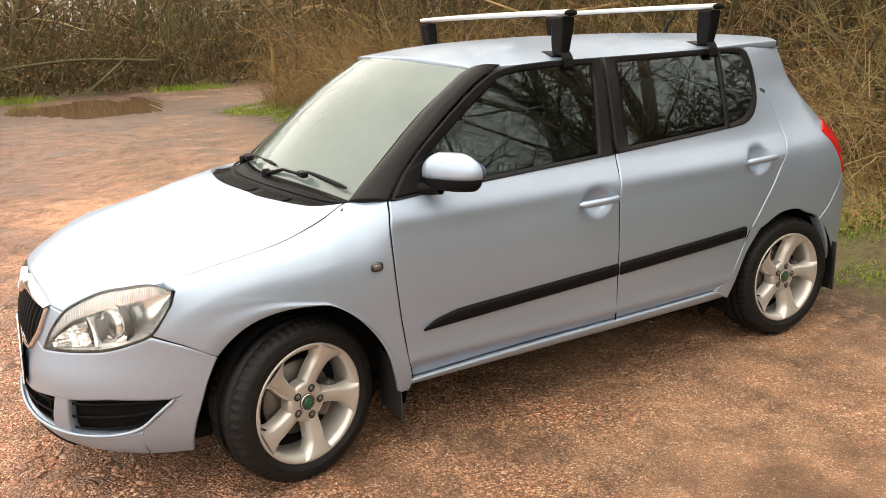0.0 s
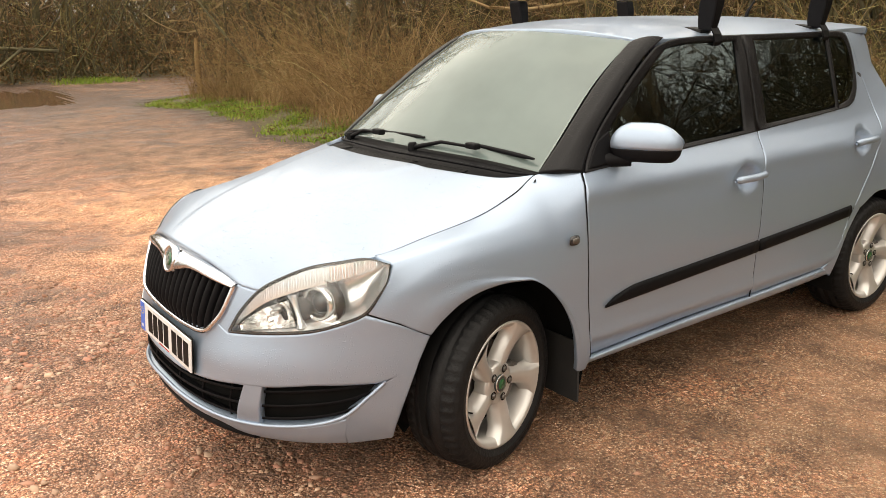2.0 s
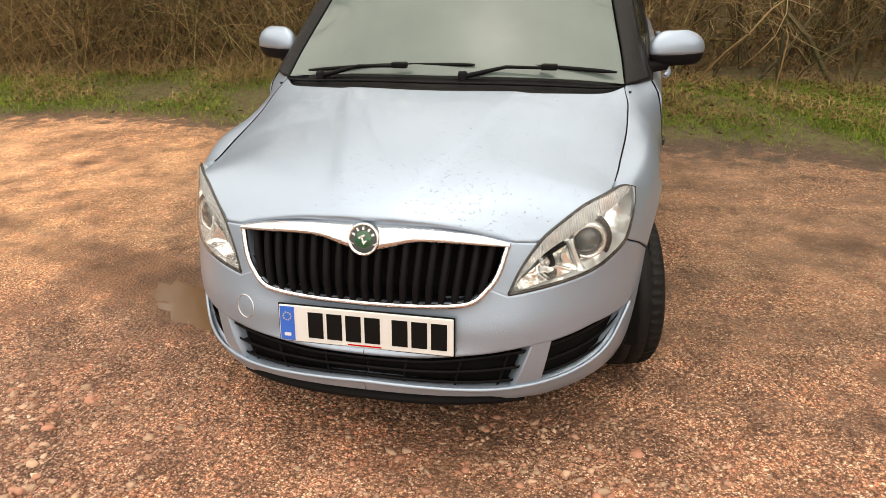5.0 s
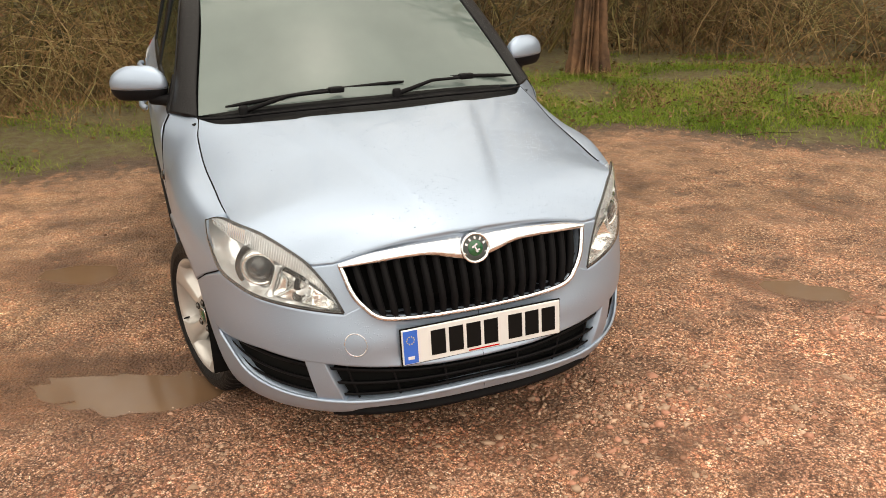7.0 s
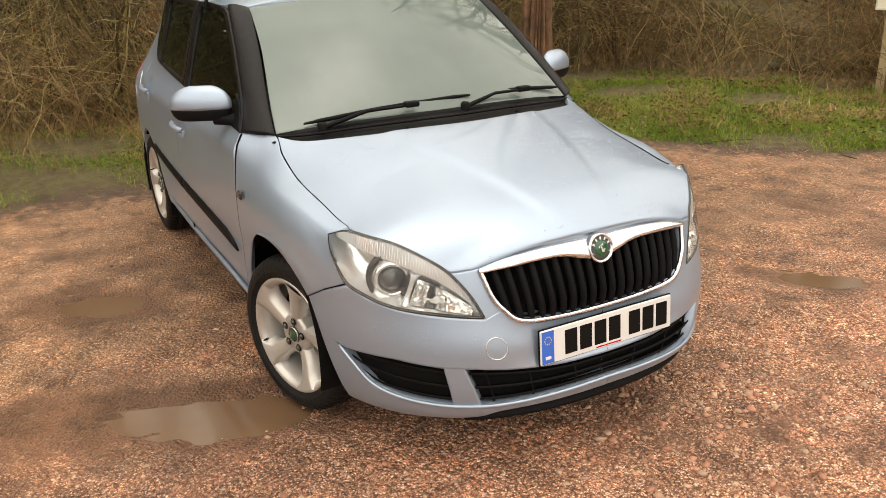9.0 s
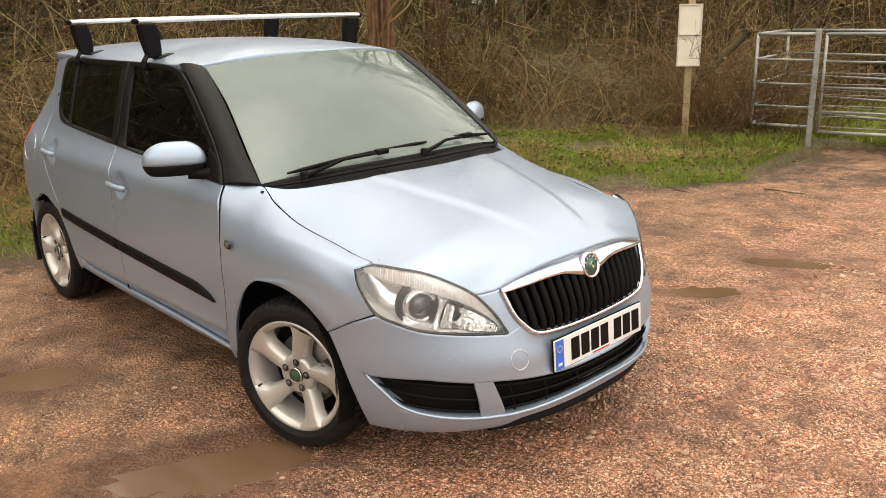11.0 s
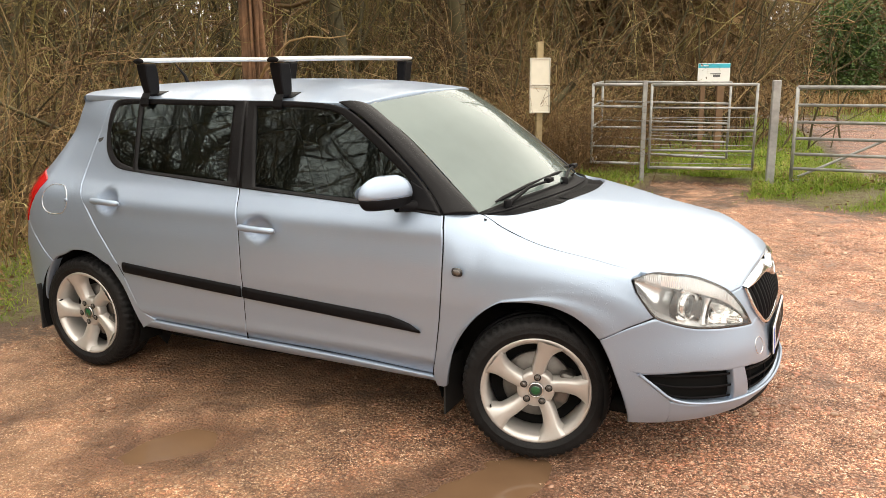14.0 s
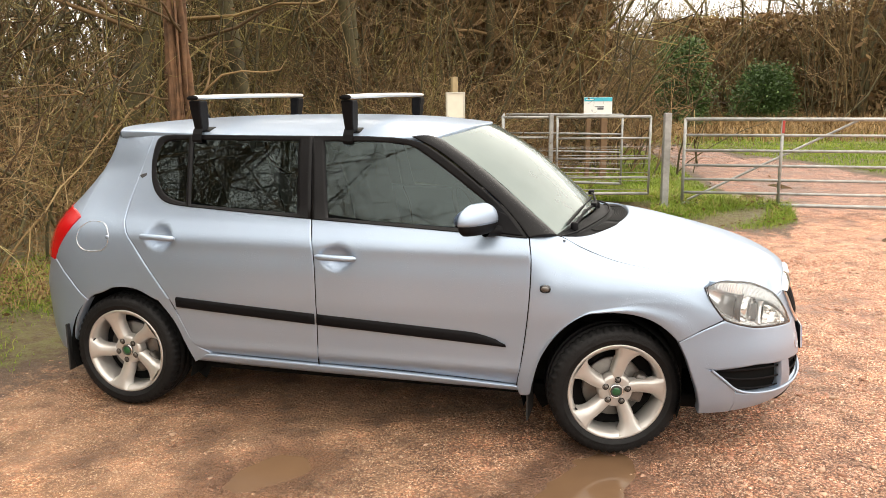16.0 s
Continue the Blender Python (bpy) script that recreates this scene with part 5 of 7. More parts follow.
def wheel(x, y, steer, side, turn):
    w = new("wheel")
    w.parent = car
    # tyre
    prof = [(R_R - .012, -.19), (R_R + .004, -.200), (R_R + .030, -.207), (R_T - .022, -.203), (R_T - .007, -.188), (R_T - .001, -.165), (R_T, -.155), (R_T - .006, -.153), (R_T - .006, -.147), (R_T, -.145), (R_T + .0005, -.105), (R_T - .006, -.103), (R_T - .006, -.097), (R_T, -.095), (R_T, -.055), (R_T - .006, -.053), (R_T - .006, -.047), (R_T, -.045), (R_T - .001, -.035), (R_T - .007, -.012), (R_T - .022, .002), (R_T - .040, .007), (R_R + .028, .006), (R_R + .026, .0075), (R_R + .024, .006), (R_R + .006, .001), (R_R - .004, -.010), (R_R - .012, -.02)]
    seg = 162
    v, f = lathe(prof, seg)
    n = len(prof)
    v = [list(q) for q in v]
    for k in range(seg):
        if k % 3 == 0:
            for j in (5, 6, 17, 18, 19):
                q = v[k * n + j]
                q[0] *= .968
                q[2] *= .968
    tyre = mk("tyre", v, f, RUBBER, w, "black tyre, wet")
    # rim barrel and lip
    prof = [(R_R - .013, -.19), (R_R - .02, -.15), (R_R - .024, -.02), (R_R - .012, -.004), (R_R - .002, .002), (R_R + .003, -.001), (R_R + .004, -.012)]
    v, f = lathe(prof, 72)
    rim = mk("rim", v, f, ALLOY, w, "five-spoke silver alloy rim")
    # spokes
    for k in range(5):
        a0 = 2 * math.pi * k / 5 + .12
        nr, nc = 16, 9
        V, F = [], []
        for i in range(nr):
            t = i / (nr - 1)
            r = .034 + (R_R - .012 - .034) * t
            hw = .026 + .014 * t + .038 * max(0, (t - .68) / .32) ** 1.8 + .006 * max(0, (.3 - t) / .3)
            aa = a0 + .20 * t**1.5
            dep = -.030 + .030 * t**1.6
            for j in range(nc):
                c = -1 + 2 * j / (nc - 1)
                side_drop = .0 if abs(c) < .8 else (.006 if abs(c) < .99 else .045)
                yv = dep + .010 * (1 - c * c) * (1 - .4 * t) - side_drop - .004 * (c > 0) * c
                ca, sa = math.cos(aa), math.sin(aa)
                cc = c * hw * (1.0 if abs(c) < .99 else .97)
                V.append((r * ca - cc * sa, yv, r * sa + cc * ca))
        for i in range(nr - 1):
            for j in range(nc - 1):
                p = i * nc + j
                F.append((p, p + 1, p + nc + 1, p + nc))
        mk("spoke", V, F, ALLOY, rim)
    v, f = lathe([(1e-5, -.022), (.040, -.022), (.060, -.021), (.072, -.024), (.076, -.034), (.078, -.07)], 40)
    mk("hub", v, f, ALLOY, rim)
    for k in range(5):
        a = 2 * math.pi * k / 5 + .14
        v, f = lathe([(1e-5, .004), (.008, .004), (.0095, .001), (.0095, -.012)], 6)
        mk("wheel_nut", [(q[0] + .052 * math.cos(a), q[1] - .0135, q[2] + .052 * math.sin(a)) for q in v], f, DISC, rim)
        v, f = lathe([(.0105, -.003), (.0125, .0012), (.0145, -.001)], 16)
        mk("nut_seat", [(q[0] + .052 * math.cos(a), q[1] - .0150, q[2] + .052 * math.sin(a)) for q in v], f, DARK, rim)
    v, f = lathe([(1e-5, -.012), (.020, -.012), (.0265, -.013), (.030, -.015), (.031, -.024)], 32)
    cap = mk("centre_cap", v, f, BADGE_DARK, rim, "dark cap with green emblem")
    v, f = lathe([(1e-5, -.0105), (.016, -.0105), (.018, -.012)], 24)
    mk("cap_field", v, f, GREEN, cap)
    v, f = lathe([(.0262, -.0135), (.0285, -.0115), (.031, -.0145)], 32)
    mk("cap_ring", v, f, SILVER, cap)
    # brake
    v, f = lathe([(.05, -.085), (.135, -.085), (.137, -.09), (.137, -.105), (.05, -.105)], 48)
    mk("brake_disc", v, f, DISC, w)
    part("brake_caliper", box(.06, .09, .13, at=(-.105, -.09, .03), bevel=.015), DISC, w)
    v, f = lathe([(1e-5, -.12), (.19, -.12)], 32)
    mk("wheel_back", v, f, DARK, w)
    V, F = tubes([([(.150, -.02, -.125), (.146, .004, -.122)], [.004, .003])], 6)
    mk("valve", list(V), [tuple(q) for q in F], TRIM, rim)
    w.matrix_local = Matrix.Translation((x, y, R_T + .001)) @ Matrix.Rotation(radians(steer + (0 if side > 0 else 180)), 4, 'Z') @ Matrix.Rotation(radians(turn), 4, 'Y')
    return w


STEER = 16.0
wheel(-.026, .772, STEER, 1, -32)
wheel(.022, -.772, STEER, -1, -17)
wheel(-2.465, .752, 0, 1, -22)
wheel(-2.465, -.752, 0, -1, -54)

# ---- mirrors, wipers, roof bars, cabin ----


def door_mirror(side):
    m = new("door_mirror")
    m.parent = car
    c = np.array([-.595, .845, 1.052])

    def shell(zlo, zhi, grow, name, ma, cap=True, label=""):
        V, F = [], []
        nu, nv = 28, 12
        for i in range(nv + 1):
            z = zlo + (zhi - zlo) * (math.sin(math.pi / 2 * i / nv) if zhi > 0 else i / nv)
            hz = (z - 0) / (.078 if z > 0 else .066)
            ex_ = 2.1 if zhi > 0 else 2.6
            k = max(0.0, 1 - abs(hz) ** ex_) ** (1 / ex_) if abs(hz) < 1 else 0
            k = max(k, .02)
            for j in range(nu):
                t = 2 * math.pi * j / nu
                cx, cy = math.cos(t), math.sin(t)
                ex = .058 * (1.0 if cx > 0 else .55)
                yy_ = abs(cy) ** .82 * math.copysign(1, cy)
                V.append((c[0] + grow * k * ex * abs(cx) ** .8 * math.copysign(1, cx), c[1] + grow * (yy_ * .108 * ((.08 + .92 * k) if zhi > 0 else (.35 + .65 * k)) - .012 * (1 - k)), c[2] + z))
                V[-1] = (V[-1][0] - (V[-1][1] - c[1]) * .45, V[-1][1], V[-1][2])
        for i in range(nv):
            for j in range(nu):
                p, q = i * nu + j, i * nu + (j + 1) % nu
                F.append((p, p + nu, q + nu, q))
        F.append(tuple(range(nu)))
        F.append(tuple(nv * nu + j for j in range(nu - 1, -1, -1)))
        return put(name, (V, F), ma, side, m, label)

    shell(-.012, .0745, 1.0, "mirror_cover", PAINT, label="painted mirror cover")
    shell(-.056, -.013, .985, "mirror_base", TRIM, label="black mirror housing")
    V, F = tubes([([(-.565, .80, 1.005), (-.53, .75, .995), (-.50, .715, .99)], [.030, .024, .032])], 12)
    put("mirror_arm", (list(V), [tuple(q) for q in F]), TRIM, side, m)
    g = skin_patch([(-.40, .975), (-.545, .985)], [(-.48, 1.06), (-.545, 1.09)], [(-.40, .975), (-.48, 1.06)], [(-.545, .985), (-.545, 1.09)], 4, 4, off=.008)
    put("mirror_sail", g, TRIM, side, m)
    pane = [(c[0] - .034 - .045 * math.cos(t), c[1] + .095 * math.cos(t), c[2] + .008 + .045 * math.sin(t)) for t in np.linspace(0, 2 * math.pi, 24, endpoint=False)]
    put("mirror_glass", (pane, [tuple(range(24))]), CHROME, side, m)


both(door_mirror)


def wiper(pivot, knuckle, blade_a, blade_b):
    w = new("wiper")
    w.parent = car
    V, F = tubes([([pivot, tuple((np.array(pivot) + np.array(knuckle)) / 2 + (0, 0, .02)), knuckle], [.010, .0065, .0055])], 8)
    mk("wiper_arm", list(V), [tuple(q) for q in F], TRIM, w, "black wiper arm")
    mid = tuple((np.array(blade_a) + np.array(blade_b)) / 2 + np.array((.008, 0, .010)))
    L = curve([blade_a, mid, blade_b], 12)
    V, F = tubes([(L, np.array([.004] + [.008] * 10 + [.004]))], 6)
    mk("wiper_blade", list(V), [tuple(q) for q in F], TRIM, w, "black wiper blade")
    part("wiper_joint", box(.03, .06, .022, at=tuple(np.array(knuckle) + (0, 0, .004)), bevel=.006), TRIM, w)
    v, f = lathe([(1e-5, .02), (.014, .02), (.018, .012), (.018, -.02)], 12)
    mk("wiper_pivot", [(q[0] + pivot[0], q[2] + pivot[1], q[1] + pivot[2]) for q in v], f, TRIM, w)


wiper((-.145, .08, 1.005), (-.196, .391, 1.035), (-.215, .09, 1.035), (-.275, .63, 1.012))
wiper((-.205, -.50, .985), (-.142, -.159, 1.040), (-.235, -.56, 1.002), (-.175, .12, 1.045))


def roof_bar(x):
    bar = tagged(new("roof_bar"), "silver aluminium roof bar with black clamping feet", "roof bar", "roof bars on the car")
    prof = [(.026, 0), (.020, .008), (.004, .012), (-.012, .010), (-.026, .002), (-.020, -.008), (0, -.011), (.018, -.008)]
    ys = np.linspace(-.63, .63, 15)
    V = [(x + a, y, 1.580 + b + .004 * (1 - (y / .63) ** 2)) for y in ys for a, b in prof]
    F = [(i * 8 + j, i * 8 + (j + 1) % 8, (i + 1) * 8 + (j + 1) % 8, (i + 1) * 8 + j) for i in range(14) for j in range(8)]
    mk("bar", V, F, BAR_ALU, bar)
    for sd in (1, -1):
        V = [(x + a * 1.08, sd * (.628 + d), 1.578 + b * 1.1) for d in (0, .014) for a, b in prof]
        F = [(j, (j + 1) % 8, 8 + (j + 1) % 8, 8 + j) for j in range(8)] + [tuple(range(8, 16))]
        mk("end_cap", V, F, TRIM, bar)
        bm = bmesh.new()
        lo, hi = 1.415, 1.566
        ring = []
        for z, hx, y0, y1 in ((lo, .021, .535, .596), (lo + .035, .023, .530, .606), (hi - .05, .027, .535, .620), (hi, .031, .55, .624)):
            ring.append([bm.verts.new((x + a * hx, sd * yv, z)) for a, yv in ((-1, y0), (1, y0), (1, y1), (-1, y1))])
        for r in range(3):
            for j in range(4):
                bm.faces.new((ring[r][j], ring[r][(j + 1) % 4], ring[r + 1][(j + 1) % 4], ring[r + 1][j]))
        bm.faces.new(ring[0])
        bm.faces.new(ring[3])
        bmesh.ops.bevel(bm, geom=bm.edges[:], offset=.008, segments=2, affect='EDGES', profile=.5)
        part("foot", bm, TRIM, bar, "black plastic clamp foot")
        part("foot_pad", box(.075, .09, .022, at=(x, sd * .515, 1.417), bevel=.008, rot=Matrix.Rotation(radians(-sd * 8), 4, 'X')), RUBBER, bar)
        L = np.array([(x, sd * .594, 1.43), (x, sd * .612, 1.405), (x, sd * .619, 1.375), (x, sd * .612, 1.362)])
        V, F = [], []
        for q in L:
            for dx, dy in ((-.024, 0), (.024, 0), (.024, -.006), (-.024, -.006)):
                V.append((q[0] + dx, q[1] + sd * (dy + .004), q[2]))
        for i in range(3):
            for j in range(4):
                F.append((i * 4 + j, i * 4 + (j + 1) % 4, i * 4 + 4 + (j + 1) % 4, i * 4 + 4 + j))
        F.append((12, 13, 14, 15))
        mk("clamp", V, F, TRIM, bar, smooth=False)
    return bar


roof_bar(-1.262)
roof_bar(-2.055)


def seat(x, y, w, back_tilt=14):
    s = new("seat")
    s.parent = car
    part("seat_base", box(.50, w, .16, at=(x, y, .60), bevel=.05, seg=3), FABRIC, s, smooth=True)
    rot = Matrix.Rotation(radians(-back_tilt), 4, 'Y')
    part("backrest", box(.13, w, .62, at=(x - .32, y, .93), bevel=.05, seg=3, rot=rot), FABRIC, s, smooth=True)
    part("headrest", box(.10, w * .52, .17, at=(x - .41, y, 1.30 - (0 if back_tilt < 16 else .1)), bevel=.04, seg=3, rot=rot), FABRIC, s, smooth=True)


seat(-1.15, .36, .48)
seat(-1.15, -.36, .48)
seat(-1.95, .33, .62, 18)
seat(-1.95, -.33, .62, 18)
part("dashboard", box(.50, 1.24, .26, at=(-.48, 0, .86), bevel=.08, seg=3), DASH, car, smooth=True)
bm = bmesh.new()
v, f = lathe([(.185 + .014 * math.cos(a), .014 * math.sin(a)) for a in np.linspace(0, 2 * math.pi, 9)], 36)
sw = Matrix.Translation((-.72, -.36, .98)) @ Matrix.Rotation(radians(65), 4, 'Y') @ Matrix.Rotation(radians(90), 4, 'X')
steering = mk("steering_wheel", [sw @ Vector(q) for q in v], f, DASH, car)
part("steering_boss", box(.05, .12, .12, at=(-.70, -.36, .97), bevel=.02), DASH, steering)
part("interior_mirror", box(.03, .22, .06, at=(-.72, 0, 1.34), bevel=.015), DASH, car)
for sd in (1, -1):
    part("sun_visor", box(.02, .34, .15, at=(-.78, sd * .34, 1.345), bevel=.008, rot=Matrix.Rotation(radians(-52), 4, 'Y')), HEADLINER, car, "pale sun visor")


# ---- gates, boards ----
GALV = mat("galvanised_steel", (.22, .225, .22), .5, .4, 0, .35, 14, .08, 60, tint=(.32, .325, .315))
POST_WOOD = mat("weathered_post_wood", (.17, .155, .125), .85, 0, 0, .4, 9, .3, 30, tint=(.25, .235, .19))
BOARD_POST = mat("tan_board_post", (.27, .20, .11), .85, 0, 0, .35, 9, .3, 30, tint=(.34, .27, .15))
OLD_WOOD = mat("brown_post_wood", (.17, .10, .055), .85, 0, 0, .4, 9, .3, 30)
CREAM = mat("cream_painted_board", (.66, .63, .53), .6, 0, 0, .1, 12, .05, 40)
CREAM_EDGE = mat("aged_white_frame", (.52, .50, .43), .6, 0, 0, .2, 20)
TEAL = mat("teal_print", (.03, .42, .55), .45, 0, .2, .08, 20)
SIGN_WHITE = mat("sign_white", (.76, .77, .75), .45, 0, .2, .06, 20)
DARK_PRINT = mat("dark_print", (.10, .10, .11), .5, 0, 0, .4, 80)
RED_TAPE = mat("red_plastic_tag", (.42, .05, .04), .5, 0, 0, .2, 30)


def panel_frame(name, a, b, z0, z1, rails, uprights, r=.016, wires=0, parent=None, label=""):
    """A tubular steel panel between two places on the ground."""
    a, b = np.array(a, float), np.array(b, float)
    top = tagged(new(name), label, "gate panel", "galvanised gates") if parent is None else parent

    def P(w, z):
        q = a + (b - a) * w
        return (q[0], q[1], z)

    for k in range(rails):
        z = z0 + (z1 - z0) * (k / (rails - 1)) ** 1.12
        part("rail", rod(P(0, z), P(1, z), r * (1.12 if k in (0, rails - 1) else .85), 10), GALV, top, smooth=True)
    for w in uprights:
        part("upright", rod(P(w, z0 - .01), P(w, z1 + .01), r, 10), GALV, top, smooth=True)
    for k in range(wires):
        z = z0 + (z1 - z0) * (k + .5) / (wires + 2)
        part("wire", rod(P(0, z), P(1, z), .0035, 5), GALV, top)
    return top


def square_post(x, y, h, w, material, label, name="post", turn=15):
    bm = box(w, w, h + .3, bevel=.008, at=(0, 0, h / 2 - .15), rot=None)
    o = part(name, bm, material)
    o.matrix_world = Matrix.Translation((x, y, 0)) @ Matrix.Rotation(radians(turn), 4, 'Z')
    return tagged(o, label, "post", "gate posts")


def gz(x, y):
    return float(ground_height(np.array(x), np.array(y)))


# walkers' gate: swinging leaf, its post and the pen behind it
square_post(-1.18, 6.63, 1.30, .055, GALV, "slim square galvanised gate post in the grass")
leaf = panel_frame("pedestrian_gate", (-1.10, 6.65), (.09, 6.92), .24, 1.25, 5, (0, 1), wires=7, label="galvanised tubular walkers' gate, closed")
panel_frame("gate_pen_panel", (-1.22, 6.66), (-1.82, 6.60), .28, 1.25, 5, (1,), label="galvanised tubular front wing of the gate pen")
panel_frame("gate_pen_panel", (-1.83, 6.63), (-2.02, 7.81), .28, 1.25, 5, (1,), label="galvanised tubular side panel of the gate pen")
panel_frame("gate_pen_panel", (-1.99, 7.84), (-.30, 7.64), .28, 1.25, 5, (1,), wires=3, label="galvanised tubular back panel of the gate pen")
square_post(.30, 6.87, 1.30, .09, GALV, "stout square galvanised gate post")
# field gate
fg = panel_frame("field_gate", (.53, 6.97), (4.15, 7.05), .115, 1.215, 7, (0, .33, .71, 1), r=.021, label="long galvanised seven-bar field gate across the track")
part("brace", rod((.60, 6.985, .16), (2.6, 7.03, 1.20), .016, 8), GALV, fg)
part("brace", rod((4.05, 7.04, .16), (3.1, 7.03, 1.20), .016, 8), GALV, fg)
part("tag", box(.05, .02, .10, at=(3.1, 6.99, .80), bevel=.006), RED_TAPE, fg, "red plastic tag")
part("tag", box(.03, .03, .16, at=(1.73, 6.98, 1.12), bevel=.006), RED_TAPE, fg, "red rusty catch")
square_post(4.28, 7.05, 1.35, .14, POST_WOOD, "stout wooden gate post")


def board(name, centre, w, h, facing, label):
    o = tagged(new(name), label, "notice board")
    o.matrix_world = Matrix.Translation(centre) @ Matrix.Rotation(radians(facing), 4, 'Z')
    return o


# notice board: two framed cream panels on a wooden post
nb_ = board("notice_board", (-2.344, 6.061, 0), .245, .66, 32, "two cream framed notice panels on a wooden post")
part("post", box(.075, .075, 1.95, at=(.01, .055, .80), bevel=.006), BOARD_POST, nb_, "weathered wooden post")
for z0, z1 in ((.925, 1.245), (1.255, 1.585)):
    pn = part("panel", box(.243, .035, z1 - z0, at=(0, 0, (z0 + z1) / 2), bevel=.004), CREAM, nb_)
    for dx, ww, dz, hh in ((0, .25, (z1 - z0) / 2 - .008, .016), (0, .25, -(z1 - z0) / 2 + .008, .016), (-.117, .016, 0, z1 - z0 - .034), (.117, .016, 0, z1 - z0 - .034)):
        part("frame", box(ww, .016, hh, at=(dx, -.022, (z0 + z1) / 2 + dz), bevel=.003), CREAM_EDGE, pn)
# information sign on two brown posts
sg = board("information_sign", (-.762, 9.40, 0), .464, .27, 18, "white information sign with a teal band on brown posts")
part("panel", box(.464, .02, .275, at=(0, 0, 1.345), bevel=.004), SIGN_WHITE, sg)
part("header_band", box(.46, .004, .062, at=(0, -.0125, 1.447), bevel=0), TEAL, sg, "teal header band")
part("print_bar", box(.12, .003, .010, at=(-.14, -.0150, 1.447), bevel=0), SIGN_WHITE, sg)
part("print_bar", box(.15, .003, .012, at=(.02, -.0125, 1.33), bevel=0), DARK_PRINT, sg)
part("print_bar", box(.10, .003, .035, at=(.04, -.0125, 1.30), bevel=0), DARK_PRINT, sg)
part("post", box(.10, .10, 1.55, at=(.12, .07, .72), bevel=.008), OLD_WOOD, sg, "brown wooden post")
part("post", box(.07, .07, 1.35, at=(-.14, .06, .62), bevel=.008), OLD_WOOD, sg, "brown wooden post")


# ---- plants ----


def plant_mat(name, stops, rough=.8, scale=.7, through_light=0.0):
    """A material whose colour varies from piece to piece and with place."""
    m = bpy.data.materials.new(name)
    m.use_nodes = True
    n, l = m.node_tree.nodes, m.node_tree.links
    b = n["Principled BSDF"]
    b.inputs["Roughness"].default_value = rough
    b.inputs["Specular IOR Level"].default_value = .25
    g = n.new("ShaderNodeNewGeometry")
    tc = n.new("ShaderNodeTexCoord")
    t = n.new("ShaderNodeTexNoise")
    t.inputs["Scale"].default_value, t.inputs["Detail"].default_value = scale, 4
    l.new(tc.outputs["Object"], t.inputs["Vector"])
    k = n.new("ShaderNodeMath")
    k.operation = 'MULTIPLY_ADD'
    k.inputs[1].default_value = .55
    l.new(g.outputs["Random Per Island"], k.inputs[0])
    w = n.new("ShaderNodeMapRange")
    w.inputs["From Min"].default_value, w.inputs["From Max"].default_value = .25, .75
    w.inputs["To Max"].default_value = .45
    l.new(t.outputs[0], w.inputs["Value"])
    l.new(w.outputs[0], k.inputs[2])
    r = n.new("ShaderNodeValToRGB")
    while len(r.color_ramp.elements) < len(stops):
        r.color_ramp.elements.new(.5)
    for e, (p, c) in zip(r.color_ramp.elements, stops):
        e.position, e.color = p, (*c, 1)
    l.new(k.outputs[0], r.inputs[0])
    l.new(r.outputs[0], b.inputs["Base Color"])
    if through_light:
        tl = n.new("ShaderNodeBsdfTranslucent")
        mx = n.new("ShaderNodeMixShader")
        mx.inputs[0].default_value = through_light
        l.new(r.outputs[0], tl.inputs[0])
        l.new(b.outputs[0], mx.inputs[1])
        l.new(tl.outputs[0], mx.inputs[2])
        l.new(mx.outputs[0], n["Material Output"].inputs[0])
    return m


BARK = mat("brown_grey_bark", (.042, .028, .016), .85, 0, 0, .5, 12, .4, 40, tint=(.08, .07, .028))
TWIG = plant_mat("brown_twigs", [(0, (.014, .008, .004)), (.28, (.065, .039, .018)), (.58, (.20, .126, .058)), (1, (.56, .42, .23))])
OLIVE = plant_mat("lichened_olive_twigs", [(0, (.018, .013, .004)), (.28, (.076, .058, .020)), (.58, (.22, .176, .062)), (1, (.56, .50, .24))])
STRAW = plant_mat("dead_straw_stems", [(0, (.075, .042, .017)), (.4, (.19, .115, .048)), (.8, (.36, .235, .105)), (1, (.55, .41, .21))])
RUST = plant_mat("dead_brown_leaves", [(0, (.020, .010, .005)), (.4, (.065, .034, .015)), (.8, (.18, .095, .042)), (1, (.34, .21, .11))])
LITTER = plant_mat("tan_leaf_litter", [(0, (.050, .028, .012)), (.4, (.12, .070, .030)), (.8, (.22, .135, .060)), (1, (.36, .25, .12))])
THICKET = plant_mat("tan_bare_stems", [(0, (.040, .027, .011)), (.4, (.115, .078, .034)), (.75, (.23, .165, .075)), (1, (.44, .35, .18))])
GRASS = plant_mat("winter_grass", [(0, (.050, .080, .012)), (.3, (.125, .195, .022)), (.62, (.22, .31, .038)), (.82, (.34, .35, .075)), (1, (.50, .40, .17))], .6, 1.6, .4)
WEED = plant_mat("green_weeds", [(0, (.025, .055, .008)), (.5, (.075, .155, .018)), (1, (.19, .31, .045))], .55, .9, .4)
IVY = plant_mat("ivy_leaves", [(0, (.015, .030, .009)), (.5, (.045, .085, .022)), (1, (.11, .17, .045))], .5)


def walk_line(r, p, d, n, step, wander, lift=0.0, droop=0.0):
    pts = [np.array(p, float)]
    d = np.array(d, float)
    d /= np.linalg.norm(d)
    for k in range(n):
        d = d + r.normal(0, wander, 3) + np.array([0, 0, lift - droop * k / n])
        d /= np.linalg.norm(d)
        pts.append(pts[-1] + d * step)
    return np.array(pts)


